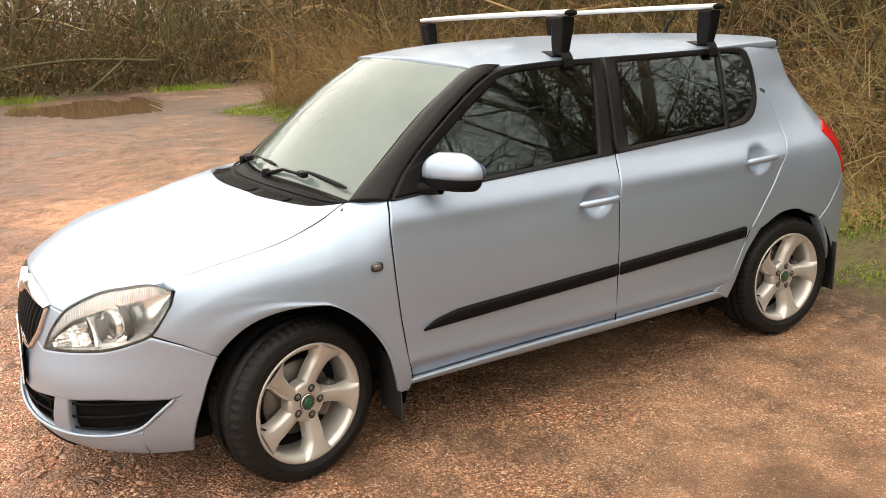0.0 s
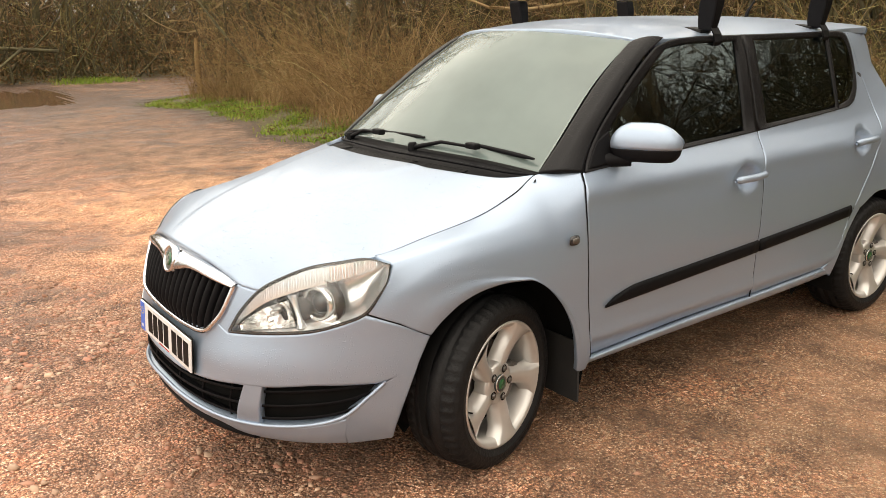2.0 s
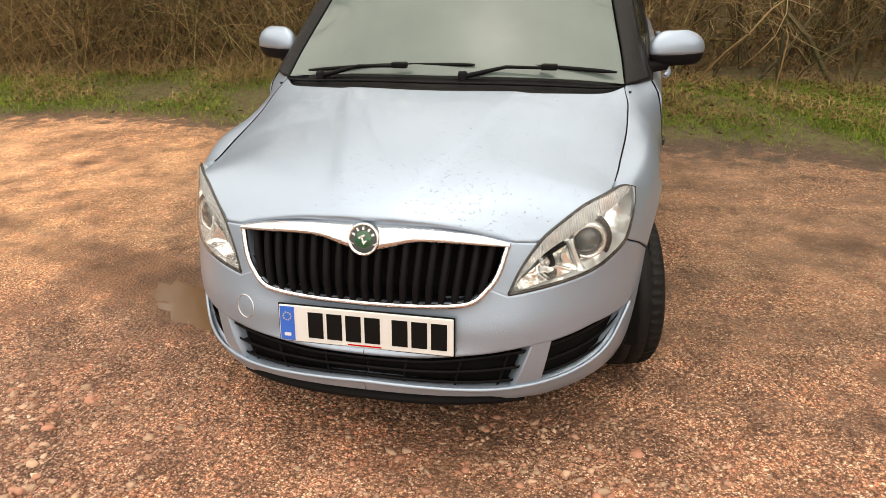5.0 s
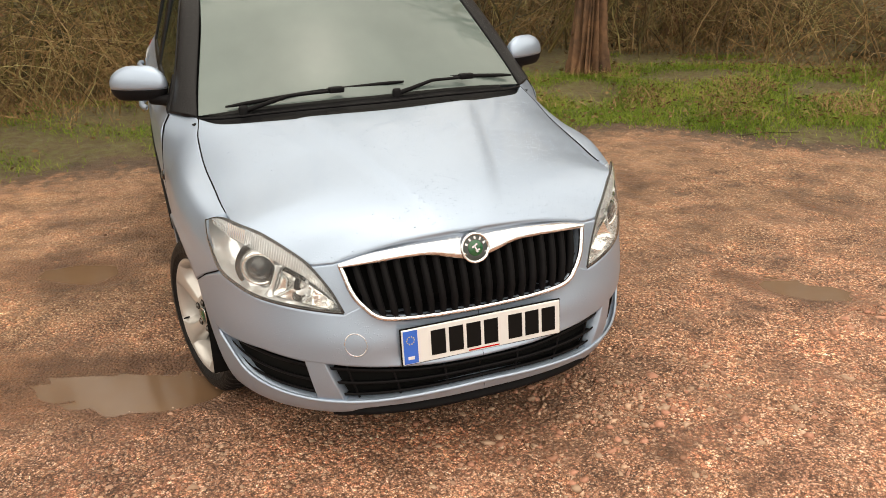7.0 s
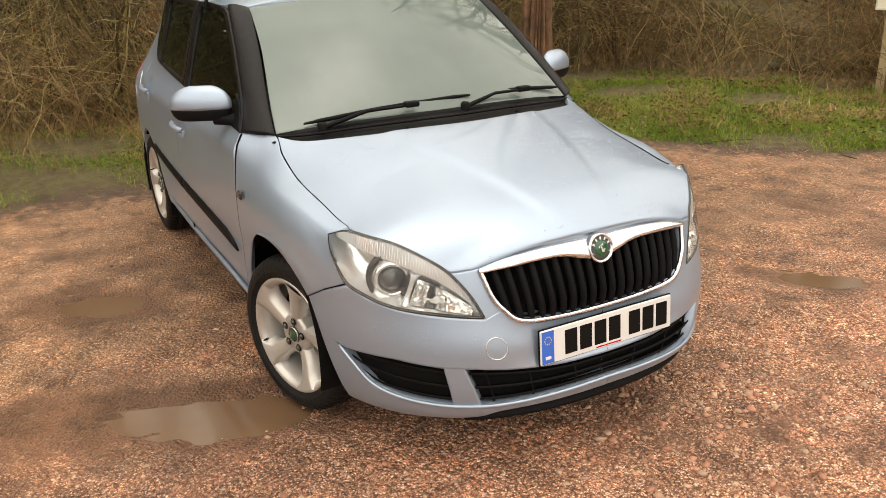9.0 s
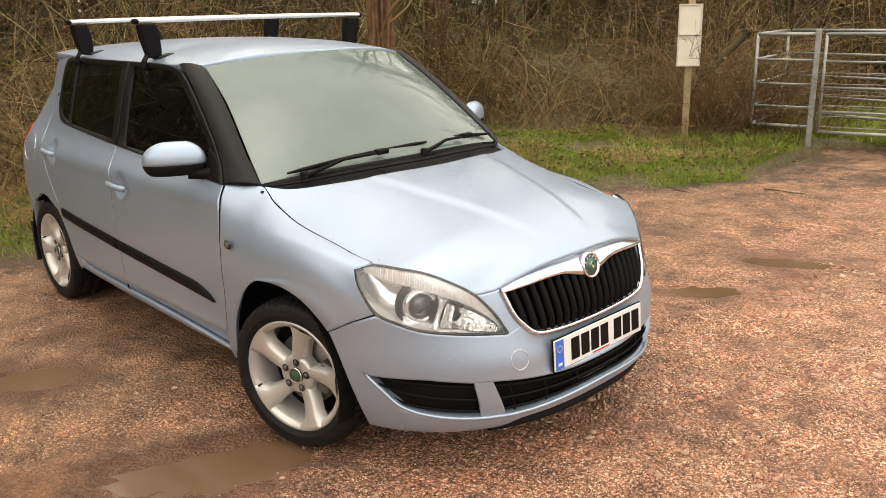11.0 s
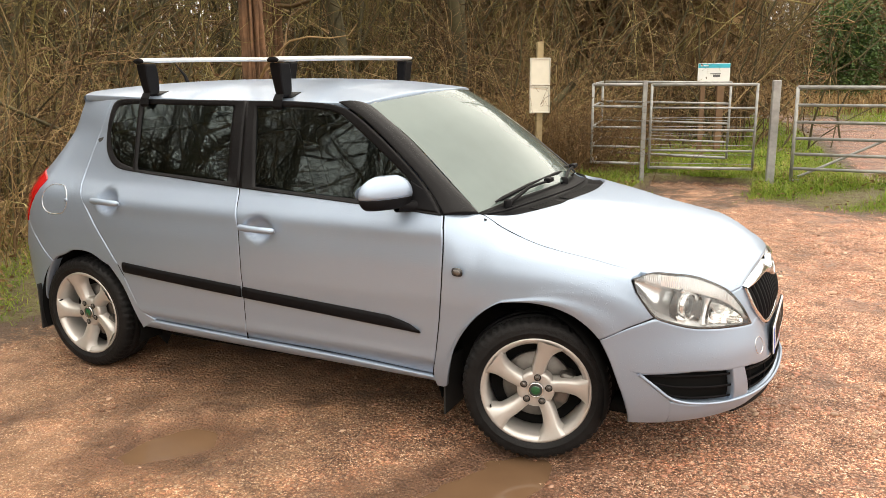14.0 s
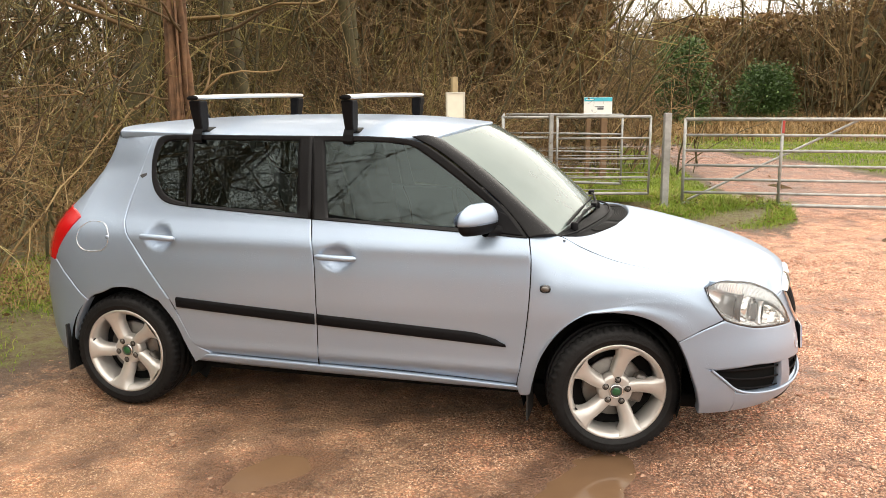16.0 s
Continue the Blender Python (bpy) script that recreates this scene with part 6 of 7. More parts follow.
def shrub_lines(r, height, stems, spread, twigs, sub, thick, wander=.18):
    L = []
    for _ in range(stems):
        a = r.uniform(0, 2 * np.pi)
        h = height * r.uniform(.5, 1.05)
        n = 7
        base = np.array([r.normal(0, spread * .35), r.normal(0, spread * .35), -.05])
        lean = r.uniform(.05, .75)
        p = walk_line(r, base, (math.cos(a) * lean, math.sin(a) * lean, 1), n, h / n, wander, .02)
        r0 = thick * r.uniform(.5, 1.5)
        L.append((p, np.linspace(r0, r0 * .25, n + 1)))
        for _ in range(twigs):
            k = r.integers(1, n)
            q = walk_line(r, p[k], r.normal(0, 1, 3) + (0, 0, .35), 4, h * r.uniform(.05, .12), .3, .02)
            L.append((q, np.linspace(max(r0 * .33, .003), .0015, 5)))
            for _ in range(sub):
                s = walk_line(r, q[r.integers(1, 4)], r.normal(0, 1, 3), 2, h * r.uniform(.025, .06), .4)
                L.append((s, np.array([.0028, .0022, .0012])))
    return L


def leaves(r, centres, size, flat=.5):
    """Small bent leaf quads about the centres."""
    n = len(centres)
    d = r.normal(0, 1, (n, 3)) * (1, 1, flat)
    d /= np.linalg.norm(d, axis=1, keepdims=True)
    e = np.cross(d, r.normal(0, 1, (n, 3)))
    e /= np.linalg.norm(e, axis=1, keepdims=True) + 1e-9
    s = (size * r.uniform(.5, 1.3, n))[:, None]
    up = np.cross(d, e)
    c = centres
    V = np.stack([c - d * s, c + e * s * .45 + up * s * .12, c + d * s, c - e * s * .45 + up * s * .12], 1).reshape(-1, 3)
    return V, np.arange(4 * n).reshape(-1, 4)


def blades(r, base, height, lean, width, seg=3):
    """Tapering bent blades of grass standing on the places given."""
    n = len(base)
    a = r.uniform(0, 2 * np.pi, n)
    out = np.stack([np.cos(a), np.sin(a), np.zeros(n)], 1)
    side = np.stack([-np.sin(a), np.cos(a), np.zeros(n)], 1)
    h = (height * r.uniform(.45, 1.25, n))[:, None]
    ln = (lean * r.uniform(.2, 1.4, n))[:, None]
    rows = []
    for k in range(seg):
        t = k / seg
        c = base + np.array([0, 0, 1.0]) * h * (t - .25 * ln * t * t) + out * h * ln * t * t
        w = width * (1 - t * .8)
        rows += [c - side * w, c + side * w]
    tip = base + np.array([0, 0, 1.0]) * h * (1 - .25 * ln) + out * h * ln
    rows.append(tip - side * width * .1)
    rows.append(tip + side * width * .1)
    V = np.stack(rows, 1).reshape(-1, 3)
    m = 2 * (seg + 1)
    F = []
    for k in range(seg):
        F.append(np.stack([np.arange(n) * m + 2 * k, np.arange(n) * m + 2 * k + 1, np.arange(n) * m + 2 * k + 3, np.arange(n) * m + 2 * k + 2], 1))
    return V, np.concatenate(F)


def heights(p):
    return ground_height(p[:, 0], p[:, 1])


def verge_at(p):
    return np.maximum(verge_edge(p[:, 0], p[:, 1]), np.where(p[:, 1] > 7.0, track_band(p[:, 0], p[:, 1]), -1))


r = np.random.default_rng(21)


def scatter(n, x0, x1, y0, y1, lo, hi, clump=0.0):
    """Places on the verge whose depth into it lies between lo and hi."""
    p = np.stack([r.uniform(x0, x1, n), r.uniform(y0, y1, n)], 1)
    v = verge_at(p) + r.normal(0, .12, n)
    keep = (v > lo) & (v < hi)
    if clump:
        nz = np.sin(p[:, 0] * 3.1 + 2 * np.sin(p[:, 1] * 1.7)) * np.sin(p[:, 1] * 2.7 + 1.5 * np.sin(p[:, 0] * 2.1))
        keep &= nz + r.normal(0, .35, n) > clump
    p = p[keep]
    return np.concatenate([p, heights(p)[:, None]], 1)


def behind(a, least):
    """Only those places that leave the open grass by the notice board free."""
    return a[(a[:, 1] < 1.0) | (verge_at(a) > least)]


# grass on the verge, near and far
B1 = scatter(380000, -6.2, 2.0, -5.0, 9.0, .02, 2.1, -.05)
V, F = blades(r, B1, .050, 1.5, .0034, 2)
tagged(mk_fast("grass", V, F, GRASS), "short green winter grass along the verge", "grass", kind="stuff")
B11 = scatter(170000, -5.2, 1.9, 2.0, 7.4, .02, 3.0, .05)
V, F = blades(r, B11, .06, 1.5, .0040, 2)
tagged(mk_fast("grass", V, F, GRASS), "green winter grass before the notice board and gates", "grass", kind="stuff")
B9 = scatter(70000, -6.0, -2.6, -15.5, -5.0, .05, 1.3, -.1)
V, F = blades(r, B9, .07, 1.2, .0075, 2)
tagged(mk_fast("grass", V, F, GRASS), "short green winter grass along the verge", "grass", kind="stuff")
B2 = scatter(30000, -6.5, 2.0, -17.0, 12.0, .1, 2.0, .5)
V, F = blades(r, B2, .09, 1.5, .0042)
tagged(mk_fast("tall_grass", V, F, GRASS), "longer tufts of green grass on the verge", "grass", kind="stuff")
B8 = scatter(90000, -4.2, 2.0, 5.9, 9.5, .25, 3.0, .1)
V, F = blades(r, B8[r.integers(0, len(B8), 10000)] + np.concatenate([r.normal(0, .02, (10000, 2)), np.zeros((10000, 1))], 1), .14, 1.2, .005)
tagged(mk_fast("lush_grass", V, F, GRASS), "lush bright green grass round the gate posts", "grass", kind="stuff")
B3 = behind(scatter(44000, -7.0, 2.0, -17.0, 11.0, .7, 3.8, .15), 2.2)
V, F = blades(r, B3, .24, 1.9, .0032)
tagged(mk_fast("dead_grass", V, F, STRAW), "dead straw-coloured grass lying under the shrubs", "dead grass", kind="stuff")
B4 = scatter(110000, -6.4, 2.0, -14.0, 9.5, .12, 2.0, .18)
B4[:, 2] += r.uniform(0, 1, len(B4)) ** 1.8 * .12
V, F = leaves(r, B4, .0125, .3)
tagged(mk_fast("green_weeds", V, F, WEED), "low leafy green weeds on the verge", "weeds", kind="stuff")
B5 = scatter(70000, -9.0, 2.0, -17.0, 11.0, .02, 4.5, -.05)
B5[:, 2] += r.uniform(.01, .07, len(B5))
V, F = leaves(r, B5, .024, .25)
tagged(mk_fast("fallen_leaves", V, F, LITTER), "brown fallen leaves on the verge", "leaf litter", kind="stuff")
B10 = scatter(130000, -6.2, 1.8, -9.0, 9.0, .3, 2.3, .45)
B10[:, 2] += r.uniform(.02, .05, len(B10))
V, F = blades(r, B10, .10, 2.6, .0036)
tagged(mk_fast("straw", V, F, STRAW), "pale flattened straw lying in patches on the verge", "straw", kind="stuff")
# meadow beyond the gates
p = np.stack([r.uniform(-4, 10, 110000), 7.3 + 16 * r.uniform(0, 1, 110000) ** 1.4], 1)
p = p[(track_band(p[:, 0], p[:, 1]) > .15) & (p[:, 0] > -6 + .0 * p[:, 1])]
B6 = np.concatenate([p, heights(p)[:, None]], 1)
V, F = blades(r, B6, .085, 1.2, .008, 2)
tagged(mk_fast("meadow_grass", V, F, GRASS), "green meadow grass beside the track", "grass", kind="stuff")
p = np.stack([r.uniform(-4, 16, 16000), r.uniform(20, 34, 16000)], 1)
B7 = np.concatenate([p, heights(p)[:, None]], 1)
V, F = blades(r, B7, .5, .9, .012, 2)
tagged(mk_fast("dead_meadow_grass", V, F, STRAW), "tall dead meadow grass far beyond the gate", "dead grass", kind="stuff")


def arching(r, n, area, hmin, hmax):
    """Bramble and dead stems that arch over."""
    L = []
    for q in area[r.integers(0, len(area), n)]:
        a = r.uniform(0, 2 * np.pi)
        h = r.uniform(hmin, hmax)
        p = walk_line(r, (q[0], q[1], q[2] - .02), (math.cos(a) * .7, math.sin(a) * .7, 1), 8, h * .2, .16, 0, .32)
        L.append((p, np.linspace(.0045, .0014, 9)))
        for _ in range(2):
            L.append((walk_line(r, p[r.integers(2, 7)], r.normal(0, 1, 3), 3, h * .07, .3), np.linspace(.0024, .0012, 4)))
    return L


# dead bracken and leaves between the stems
D1 = behind(scatter(110000, -9.5, -1.5, -17.0, 12.0, 1.6, 6.0, -.1), 2.4)
D1[:, 2] += r.uniform(0, 1, len(D1)) ** 2.2 * 1.1
V, F = leaves(r, D1, .026, .8)
tagged(mk_fast("dead_bracken", V, F, LITTER), "brown dead bracken and leaves between the stems", "undergrowth", kind="stuff")
p = np.stack([r.uniform(-15, 15, 26000), r.uniform(-28, -22.6, 26000)], 1)
D2 = np.concatenate([p, heights(p)[:, None]], 1)
D2[:, 2] += r.uniform(0, 1, len(D2)) ** 1.5 * 1.6
V, F = leaves(r, D2, .06, .8)
tagged(mk_fast("dead_bracken", V, F, LITTER), "brown dead bracken and leaves at the far wood edge", "undergrowth", kind="stuff")
p = np.stack([r.uniform(-12, 10, 16000), r.uniform(-23.5, -21.6, 16000)], 1)
p = p[np.sin(p[:, 0] * 1.3 + 1) + r.normal(0, .3, len(p)) > .35]
V, F = blades(r, np.concatenate([p, heights(p)[:, None]], 1), .16, .9, .008, 2)
tagged(mk_fast("grass", V, F, GRASS), "green grass at the foot of the far wood", "grass", kind="stuff")

A1 = behind(scatter(14000, -7.5, -2.2, -16.0, 10.5, 1.5, 4.6), 3.0)
V, F = tubes(arching(r, 1700, A1, .5, 1.5), 3)
tagged(mk_fast("bramble_stems", V, F, OLIVE), "tangle of dry arching bramble stems", "brambles", kind="stuff")
A2 = behind(scatter(14000, -7.5, -2.2, -16.0, 10.5, 1.8, 4.8), 3.0)
V, F = tubes(arching(r, 1700, A2, .6, 1.7), 3)
tagged(mk_fast("dead_stems", V, F, TWIG), "tangle of dead brown stems under the shrubs", "dead stems", kind="stuff")

A3 = scatter(16000, -7.2, -3.0, -17.5, -6.0, .9, 2.9)
V, F = tubes(arching(r, 1000, A3, .8, 1.7), 3)
tagged(mk_fast("dry_stalks", V, F, STRAW), "tall golden dry stalks and grass at the wood's foot", "dry stalks", kind="stuff")
V, F = blades(r, A3[r.integers(0, len(A3), 7000)] + np.concatenate([r.normal(0, .08, (7000, 2)), np.zeros((7000, 1))], 1), .55, .9, .004)
tagged(mk_fast("dry_reeds", V, F, STRAW), "tall golden dead grass at the wood's foot", "dead grass", kind="stuff")

A4 = behind(scatter(36000, -7.0, -2.2, -15.0, 9.5, 1.25, 3.8), 2.9)
V, F = tubes(arching(r, 1500, A4, .5, 1.35), 3)
tagged(mk_fast("dry_stalks", V, F, STRAW), "pale dry stalks leaning out of the wood edge", "dry stalks", kind="stuff")
V, F = blades(r, A4[r.integers(0, len(A4), 9000)] + np.concatenate([r.normal(0, .10, (9000, 2)), np.zeros((9000, 1))], 1), .20, 2.4, .0035)
tagged(mk_fast("dry_reeds", V, F, STRAW), "dead straw flopped over the grass at the wood edge", "dead grass", kind="stuff")

# shrubs
KINDS = [(11, 2.3, 13, 1.3, 12, 2, .011, TWIG, "low bare brown winter shrub with tangled twigs"), (12, 2.7, 13, 1.3, 12, 2, .012, OLIVE, "bare shrub with olive lichened twigs"), (13, 3.6, 12, 1.4, 12, 2, .016, TWIG, "tall bare brown shrub with many fine twigs"), (14, 4.6, 11, 1.5, 12, 2, .022, OLIVE, "tall bare hawthorn-like shrub with lichened twigs")]
KINDS += [(15, 3.4, 11, 1.6, 8, 1, .022, TWIG, "bare brown shrub in the wood behind"), (16, 4.6, 10, 1.7, 9, 1, .030, OLIVE, "tall bare olive-brown shrub in the wood behind")]
protos = []
for seed, h, st, sp_, tw, sb, th, ma, lab in KINDS:
    rr = np.random.default_rng(seed)
    o = tagged(new("shrub"), lab, "shrub", "bare shrubs of the wood edge")
    L = shrub_lines(rr, h, st, sp_, tw, sb, th)
    thick = [q for q in L if len(q[0]) == 8]
    fine = [q for q in L if len(q[0]) != 8]
    V, F = tubes(thick, 4)
    tagged(mk_fast("stem", V, F, BARK if h > 3 else ma, o), kind="stuff")
    V, F = tubes(fine, 3)
    tagged(mk_fast("twig", V, F, ma, o), kind="stuff")
    ends = np.array([q[0][-1] for q in fine])
    low = ends[(ends[:, 2] < h * .5)]
    V, F = leaves(rr, low[rr.integers(0, len(low), 220)] + rr.normal(0, .10, (220, 3)), .030)
    tagged(mk_fast("dead_leaf", V, F, RUST, o), kind="stuff")
    protos.append(o)
spots = []
for y in np.arange(-16.5, 9.4, 1.35):
    for row, x in enumerate((-6.1, -7.2, -8.9, -11.0)):
        if y > 3.2 and row == 0:
            continue
        spots.append((x + r.normal(0, .35), y + r.normal(0, .45), row))
spots += [(-6.1, 2.6, 0), (-5.7, 5.2, 0), (-6.2, 4.1, 1), (-5.8, 6.2, 0)]
for x in np.arange(-8.5, -2.9, 1.25):
    for row, y in enumerate((8.6, 10.2, 12.2)):
        spots.append((x + r.normal(0, .3), y + r.normal(0, .35), row))
for x in np.arange(-12, -1.5, 1.5):
    for y in (14.5, 18.0):
        spots.append((x + r.normal(0, .4), y + r.normal(0, .5), 4 if y > 15 else 3))
for x in np.arange(-3, 20, 1.7):
    for y in (36.0,):
        spots.append((x + r.normal(0, .5), y + r.normal(0, .8), 6))
for x in np.arange(-1.6, 1.0, 1.2):
    spots.append((x - .8 + r.normal(0, .2), 11.6 + r.normal(0, .4), 0))
    spots.append((x - 1.6 + r.normal(0, .2), 14.5 + r.normal(0, .4), 1))
spots += [(-1.7, 10.6, 0), (-2.9, 10.0, 0), (-.6, 11.2, 0), (-2.2, 11.4, 1), (-.9, 12.4, 1), (-3.6, 9.0, 0)]
for x in np.arange(-15, 15, 1.15):
    for row, y in enumerate((-23.6, -25.2, -27.2)):
        spots.append((x + r.normal(0, .5), y + r.normal(0, .5) - max(0, x - 6) * .2, row))
for y in np.arange(-21.5, -16, 1.6):
    for x in (-8.5, -11.0):
        spots.append((x + r.normal(0, .4), y, 1))
for x in np.arange(-9, 17, 2.0):
    spots.append((x + r.normal(0, .5), 33.5 + r.normal(0, 1.0), 3))
for x in (6.5, 8.5, 10.5, 12.5):
    spots.append((x, 27 + r.normal(0, 1.5), 2))
for k, (x, y, row) in enumerate(spots):
    far = row >= 2 or y < -18 or y > 16
    pr = protos[4 + k % 2 if far else int(r.integers(0, 3)) if row == 0 else int(r.integers(0, 4))]
    s = r.uniform(.8, 1.2) * (1 + .13 * row)
    o = copy_thing(pr, Matrix.Translation((x, y, gz(x, y) - .02)) @ Matrix.Rotation(r.uniform(0, 6.28), 4, 'Z'))
    o.scale = (s, s, s * r.uniform(.9, 1.1))
for pr in protos:
    for c in list(pr.children_recursive):
        bpy.data.objects.remove(c)
    bpy.data.objects.remove(pr)


def tree(h, seed, lean=0.0, fork=False):
    r = np.random.default_rng(seed)
    t = tagged(new("tree"), "bare winter tree with brown bark and branches in the wood", "tree", "trees of the wood")
    r0 = h * .013
    trunks = [walk_line(r, (0, 0, -.15), (lean, .1, 1), 9, h / 9, .07, .03)]
    if fork:
        trunks.append(walk_line(r, (.1, 0, -.15), (-lean - .15, -.2, 1), 9, h / 10, .08, .03))
    for q in trunks:
        V, F = tubes([(q, np.linspace(r0, r0 * .22, 10))], 9)
        mk_fast("trunk", V, F, BARK, t)
    L = []
    for _ in range(26):
        q = trunks[r.integers(0, len(trunks))]
        k = r.integers(2, 9)
        b = walk_line(r, q[k], r.normal(0, 1, 3) * (1, 1, .4) + (0, 0, .6), 6, h * .055, .22, .04)
        L.append((b, np.linspace(r0 * .3, .006, 7)))
        for _ in range(7):
            c = walk_line(r, b[r.integers(1, 6)], r.normal(0, 1, 3) + (0, 0, .3), 4, h * .03, .28, .02)
            L.append((c, np.linspace(.009, .003, 5)))
            for _ in range(3):
                L.append((walk_line(r, c[r.integers(1, 4)], r.normal(0, 1, 3), 3, h * .018, .35), np.linspace(.004, .002, 4)))
    V, F = tubes(L, 3)
    mk_fast("crown", V, F, TWIG, t)
    return t


def cleft_trunk(x, y, h, r0, seed, lean):
    """A stout trunk whose reddish bark is split by long furrows, forking above."""
    r = np.random.default_rng(seed)
    t = tagged(new("tree"), "stout reddish-brown tree trunk split by a long dark cleft", "tree", "trees of the wood")
    n, m = 40, 160
    th = np.linspace(0, 2 * np.pi, m, endpoint=False)
    V = []
    for k in range(n):
        w = k / (n - 1)
        fl = 1 + .55 * math.exp(-w * h / .35)
        R = r0 * fl * (1 - .30 * w)
        tw = .5 * w
        furrow = .15 * np.sin(9 * th + 3 * np.sin(w * 5) + tw) + .06 * np.sin(17 * th + 7 * w) + r.normal(0, .025, m)
        cleft = sum(-dp * np.exp(-((((th - at - tw_ * w + np.pi) % (2 * np.pi)) - np.pi) / wd) ** 2) for at, wd, dp, tw_ in ((.15, .16, .55, .5), (1.1, .13, .5, -.3), (-.32, .10, .5, .35), (-.85, .12, .55, .2), (-1.3, .08, .4, .1), (-.6, .05, .3, .5)))
        q = R * (1 + furrow + cleft)
        V += [(lean[0] * w * h + q[i] * math.cos(th[i]), lean[1] * w * h + q[i] * 1.1 * math.sin(th[i]), w * h - .1) for i in range(m)]
    F = [(k * m + i, k * m + (i + 1) % m, (k + 1) * m + (i + 1) % m, (k + 1) * m + i) for k in range(n - 1) for i in range(m)]
    mk("trunk", V, F, RED_BARK, t)
    L = []
    top = np.array([lean[0] * h, lean[1] * h, h - .25])
    for d in ((.1, .35, 1), (-.2, -.4, 1), (.3, -.1, .9)):
        b = walk_line(r, top, d, 8, .85, .10, .03)
        L.append((b, np.linspace(r0 * .6, .025, 9)))
        for _ in range(22):
            c = walk_line(r, b[r.integers(1, 9)], r.normal(0, 1, 3) + (.2, 0, .3), 6, .32, .25, .02)
            L.append((c, np.linspace(.014, .003, 7)))
            for _ in range(5):
                L.append((walk_line(r, c[r.integers(1, 6)], r.normal(0, 1, 3), 3, .18, .35), np.linspace(.005, .002, 4)))
    for _ in range(5):
        b = walk_line(r, (0, 0, r.uniform(1.2, h)), r.normal(0, 1, 3) * (1, 1, .2) + (.1, 0, .6), 7, .22, .22, .03)
        L.append((b, np.linspace(.018, .004, 8)))
    V, F = tubes(L, 5)
    mk_fast("crown", V, F, TWIG, t)
    t.location = (x, y, gz(x, y))


RED_BARK = mat("reddish_split_bark", (.050, .027, .014), .85, 0, 0, .8, 11, 1.0, 26, tint=(.14, .072, .036))
cleft_trunk(-4.75, 3.68, 2.6, .145, 71, (-.05, .05))
cleft_trunk(-6.4, 6.1, 3.2, .16, 72, (.06, -.04))

trees = [tree(9.5, 31, .05, True), tree(11, 32, .15), tree(8, 33, -.1, True)]
PLACES = [(-6.9, -15.0), (-7.6, -10.5), (-7.8, -6.0), (-8.4, -1.5), (-6.9, 5.3), (-7.5, 11.5), (-10.5, -13), (-11.5, -8), (-11, -3.5), (-11.5, 1.5), (-10.5, 6), (-9.5, 10.5), (-3.6, 13.5), (-5.0, 17.0), (-8, -23), (-3.5, -25.5), (.5, -25), (4, -27), (8, -27), (13, -28), (18, -24), (23, -14), (24, -4), (25, 6), (21, 15), (-3, 36), (5, 37), (11, 36), (17, 33), (-12, 15), (-4.9, 9.4), (-5.9, 7.4), (-6.6, -5.2), (-6.9, -8.2), (-6.3, -11.4), (-8.0, -12.6), (-8.6, -4.0), (-9.0, -9.0), (9.0, 22.0), (11.5, 26.0), (13.5, 21.0), (7.5, 29.0), (-7.2, -16.5), (-7.9, -18.2), (-6.9, -14.4)]
for k, (x, y) in enumerate(PLACES):
    o = copy_thing(trees[k % 3], Matrix.Translation((x, y, gz(x, y))) @ Matrix.Rotation(k * 1.7, 4, 'Z'))
    if k >= 30:
        o.scale = (.9, .9, 1.5) if k < 32 else (1.15, 1.15, 1.1)
for t in trees:
    for c in list(t.children_recursive):
        bpy.data.objects.remove(c)
    bpy.data.objects.remove(t)


def far_wood(name, x0, x1, y0, y1, n, label, seed, tall=6.5, thin=1.0):
    """A deep thicket of upright stems with dead leaves, far behind the shrubs."""
    r = np.random.default_rng(seed)
    L = []
    for _ in range(n):
        x, y = r.uniform(x0, x1), r.uniform(y0, y1)
        h = r.uniform(.3, 1) * tall
        L.append((walk_line(r, (x, y, gz(x, y) - .1), (r.normal(0, .25), r.normal(0, .25), 1), 4, h / 4, .12), thin * np.linspace(r.uniform(.012, .05), .008, 5)))
        for _ in range(3):
            q = L[-1][0] if len(L[-1][0]) == 5 else q
            L.append((walk_line(r, q[r.integers(1, 5)], r.normal(0, 1, 3) + (0, 0, .5), 3, .45, .3), thin * np.linspace(.012, .005, 4)))
    V, F = tubes(L, 3)
    tagged(mk_fast(name + "_stems", V, F, THICKET), label, "thicket", kind="stuff")
    m = n * 14
    c = np.stack([r.uniform(x0, x1, m), r.uniform(y0, y1, m)], 1)
    c = np.concatenate([c, heights(c)[:, None]], 1)
    c[:, 2] += r.uniform(0, 1, m) ** 1.2 * tall * .8
    V, F = leaves(r, c, .16, .9)
    tagged(mk_fast(name + "_leaves", V, F, LITTER), "brown dead leaves hanging in the thicket", "undergrowth", kind="stuff")


far_wood("thicket", -19, -12.5, -22, 14, 1300, "deep brown thicket of bare stems behind the shrubs", 81)
far_wood("thicket", -16, 16, -34, -28, 1300, "deep brown thicket of bare stems at the far wood", 82)
far_wood("thicket", -14, -3.5, 15, 24, 1500, "deep brown thicket of bare stems behind the notice board", 83, 6.5, .45)
far_wood("thicket", -6.5, -.9, 12.8, 17.5, 1300, "deep brown thicket of bare stems behind the sign", 84, 6.5, .3)
far_wood("thicket", 6.5, 24, 28, 39, 1700, "olive-brown bare wood far beyond the field gate", 85, 8.0)
far_wood("thicket", 0, 9, 32, 38, 1100, "bare brown wood along the end of the meadow", 87, 5.4)
far_wood("thicket", -8, 3, 33, 38, 450, "olive-brown bare wood at the end of the track", 86, 5.5)


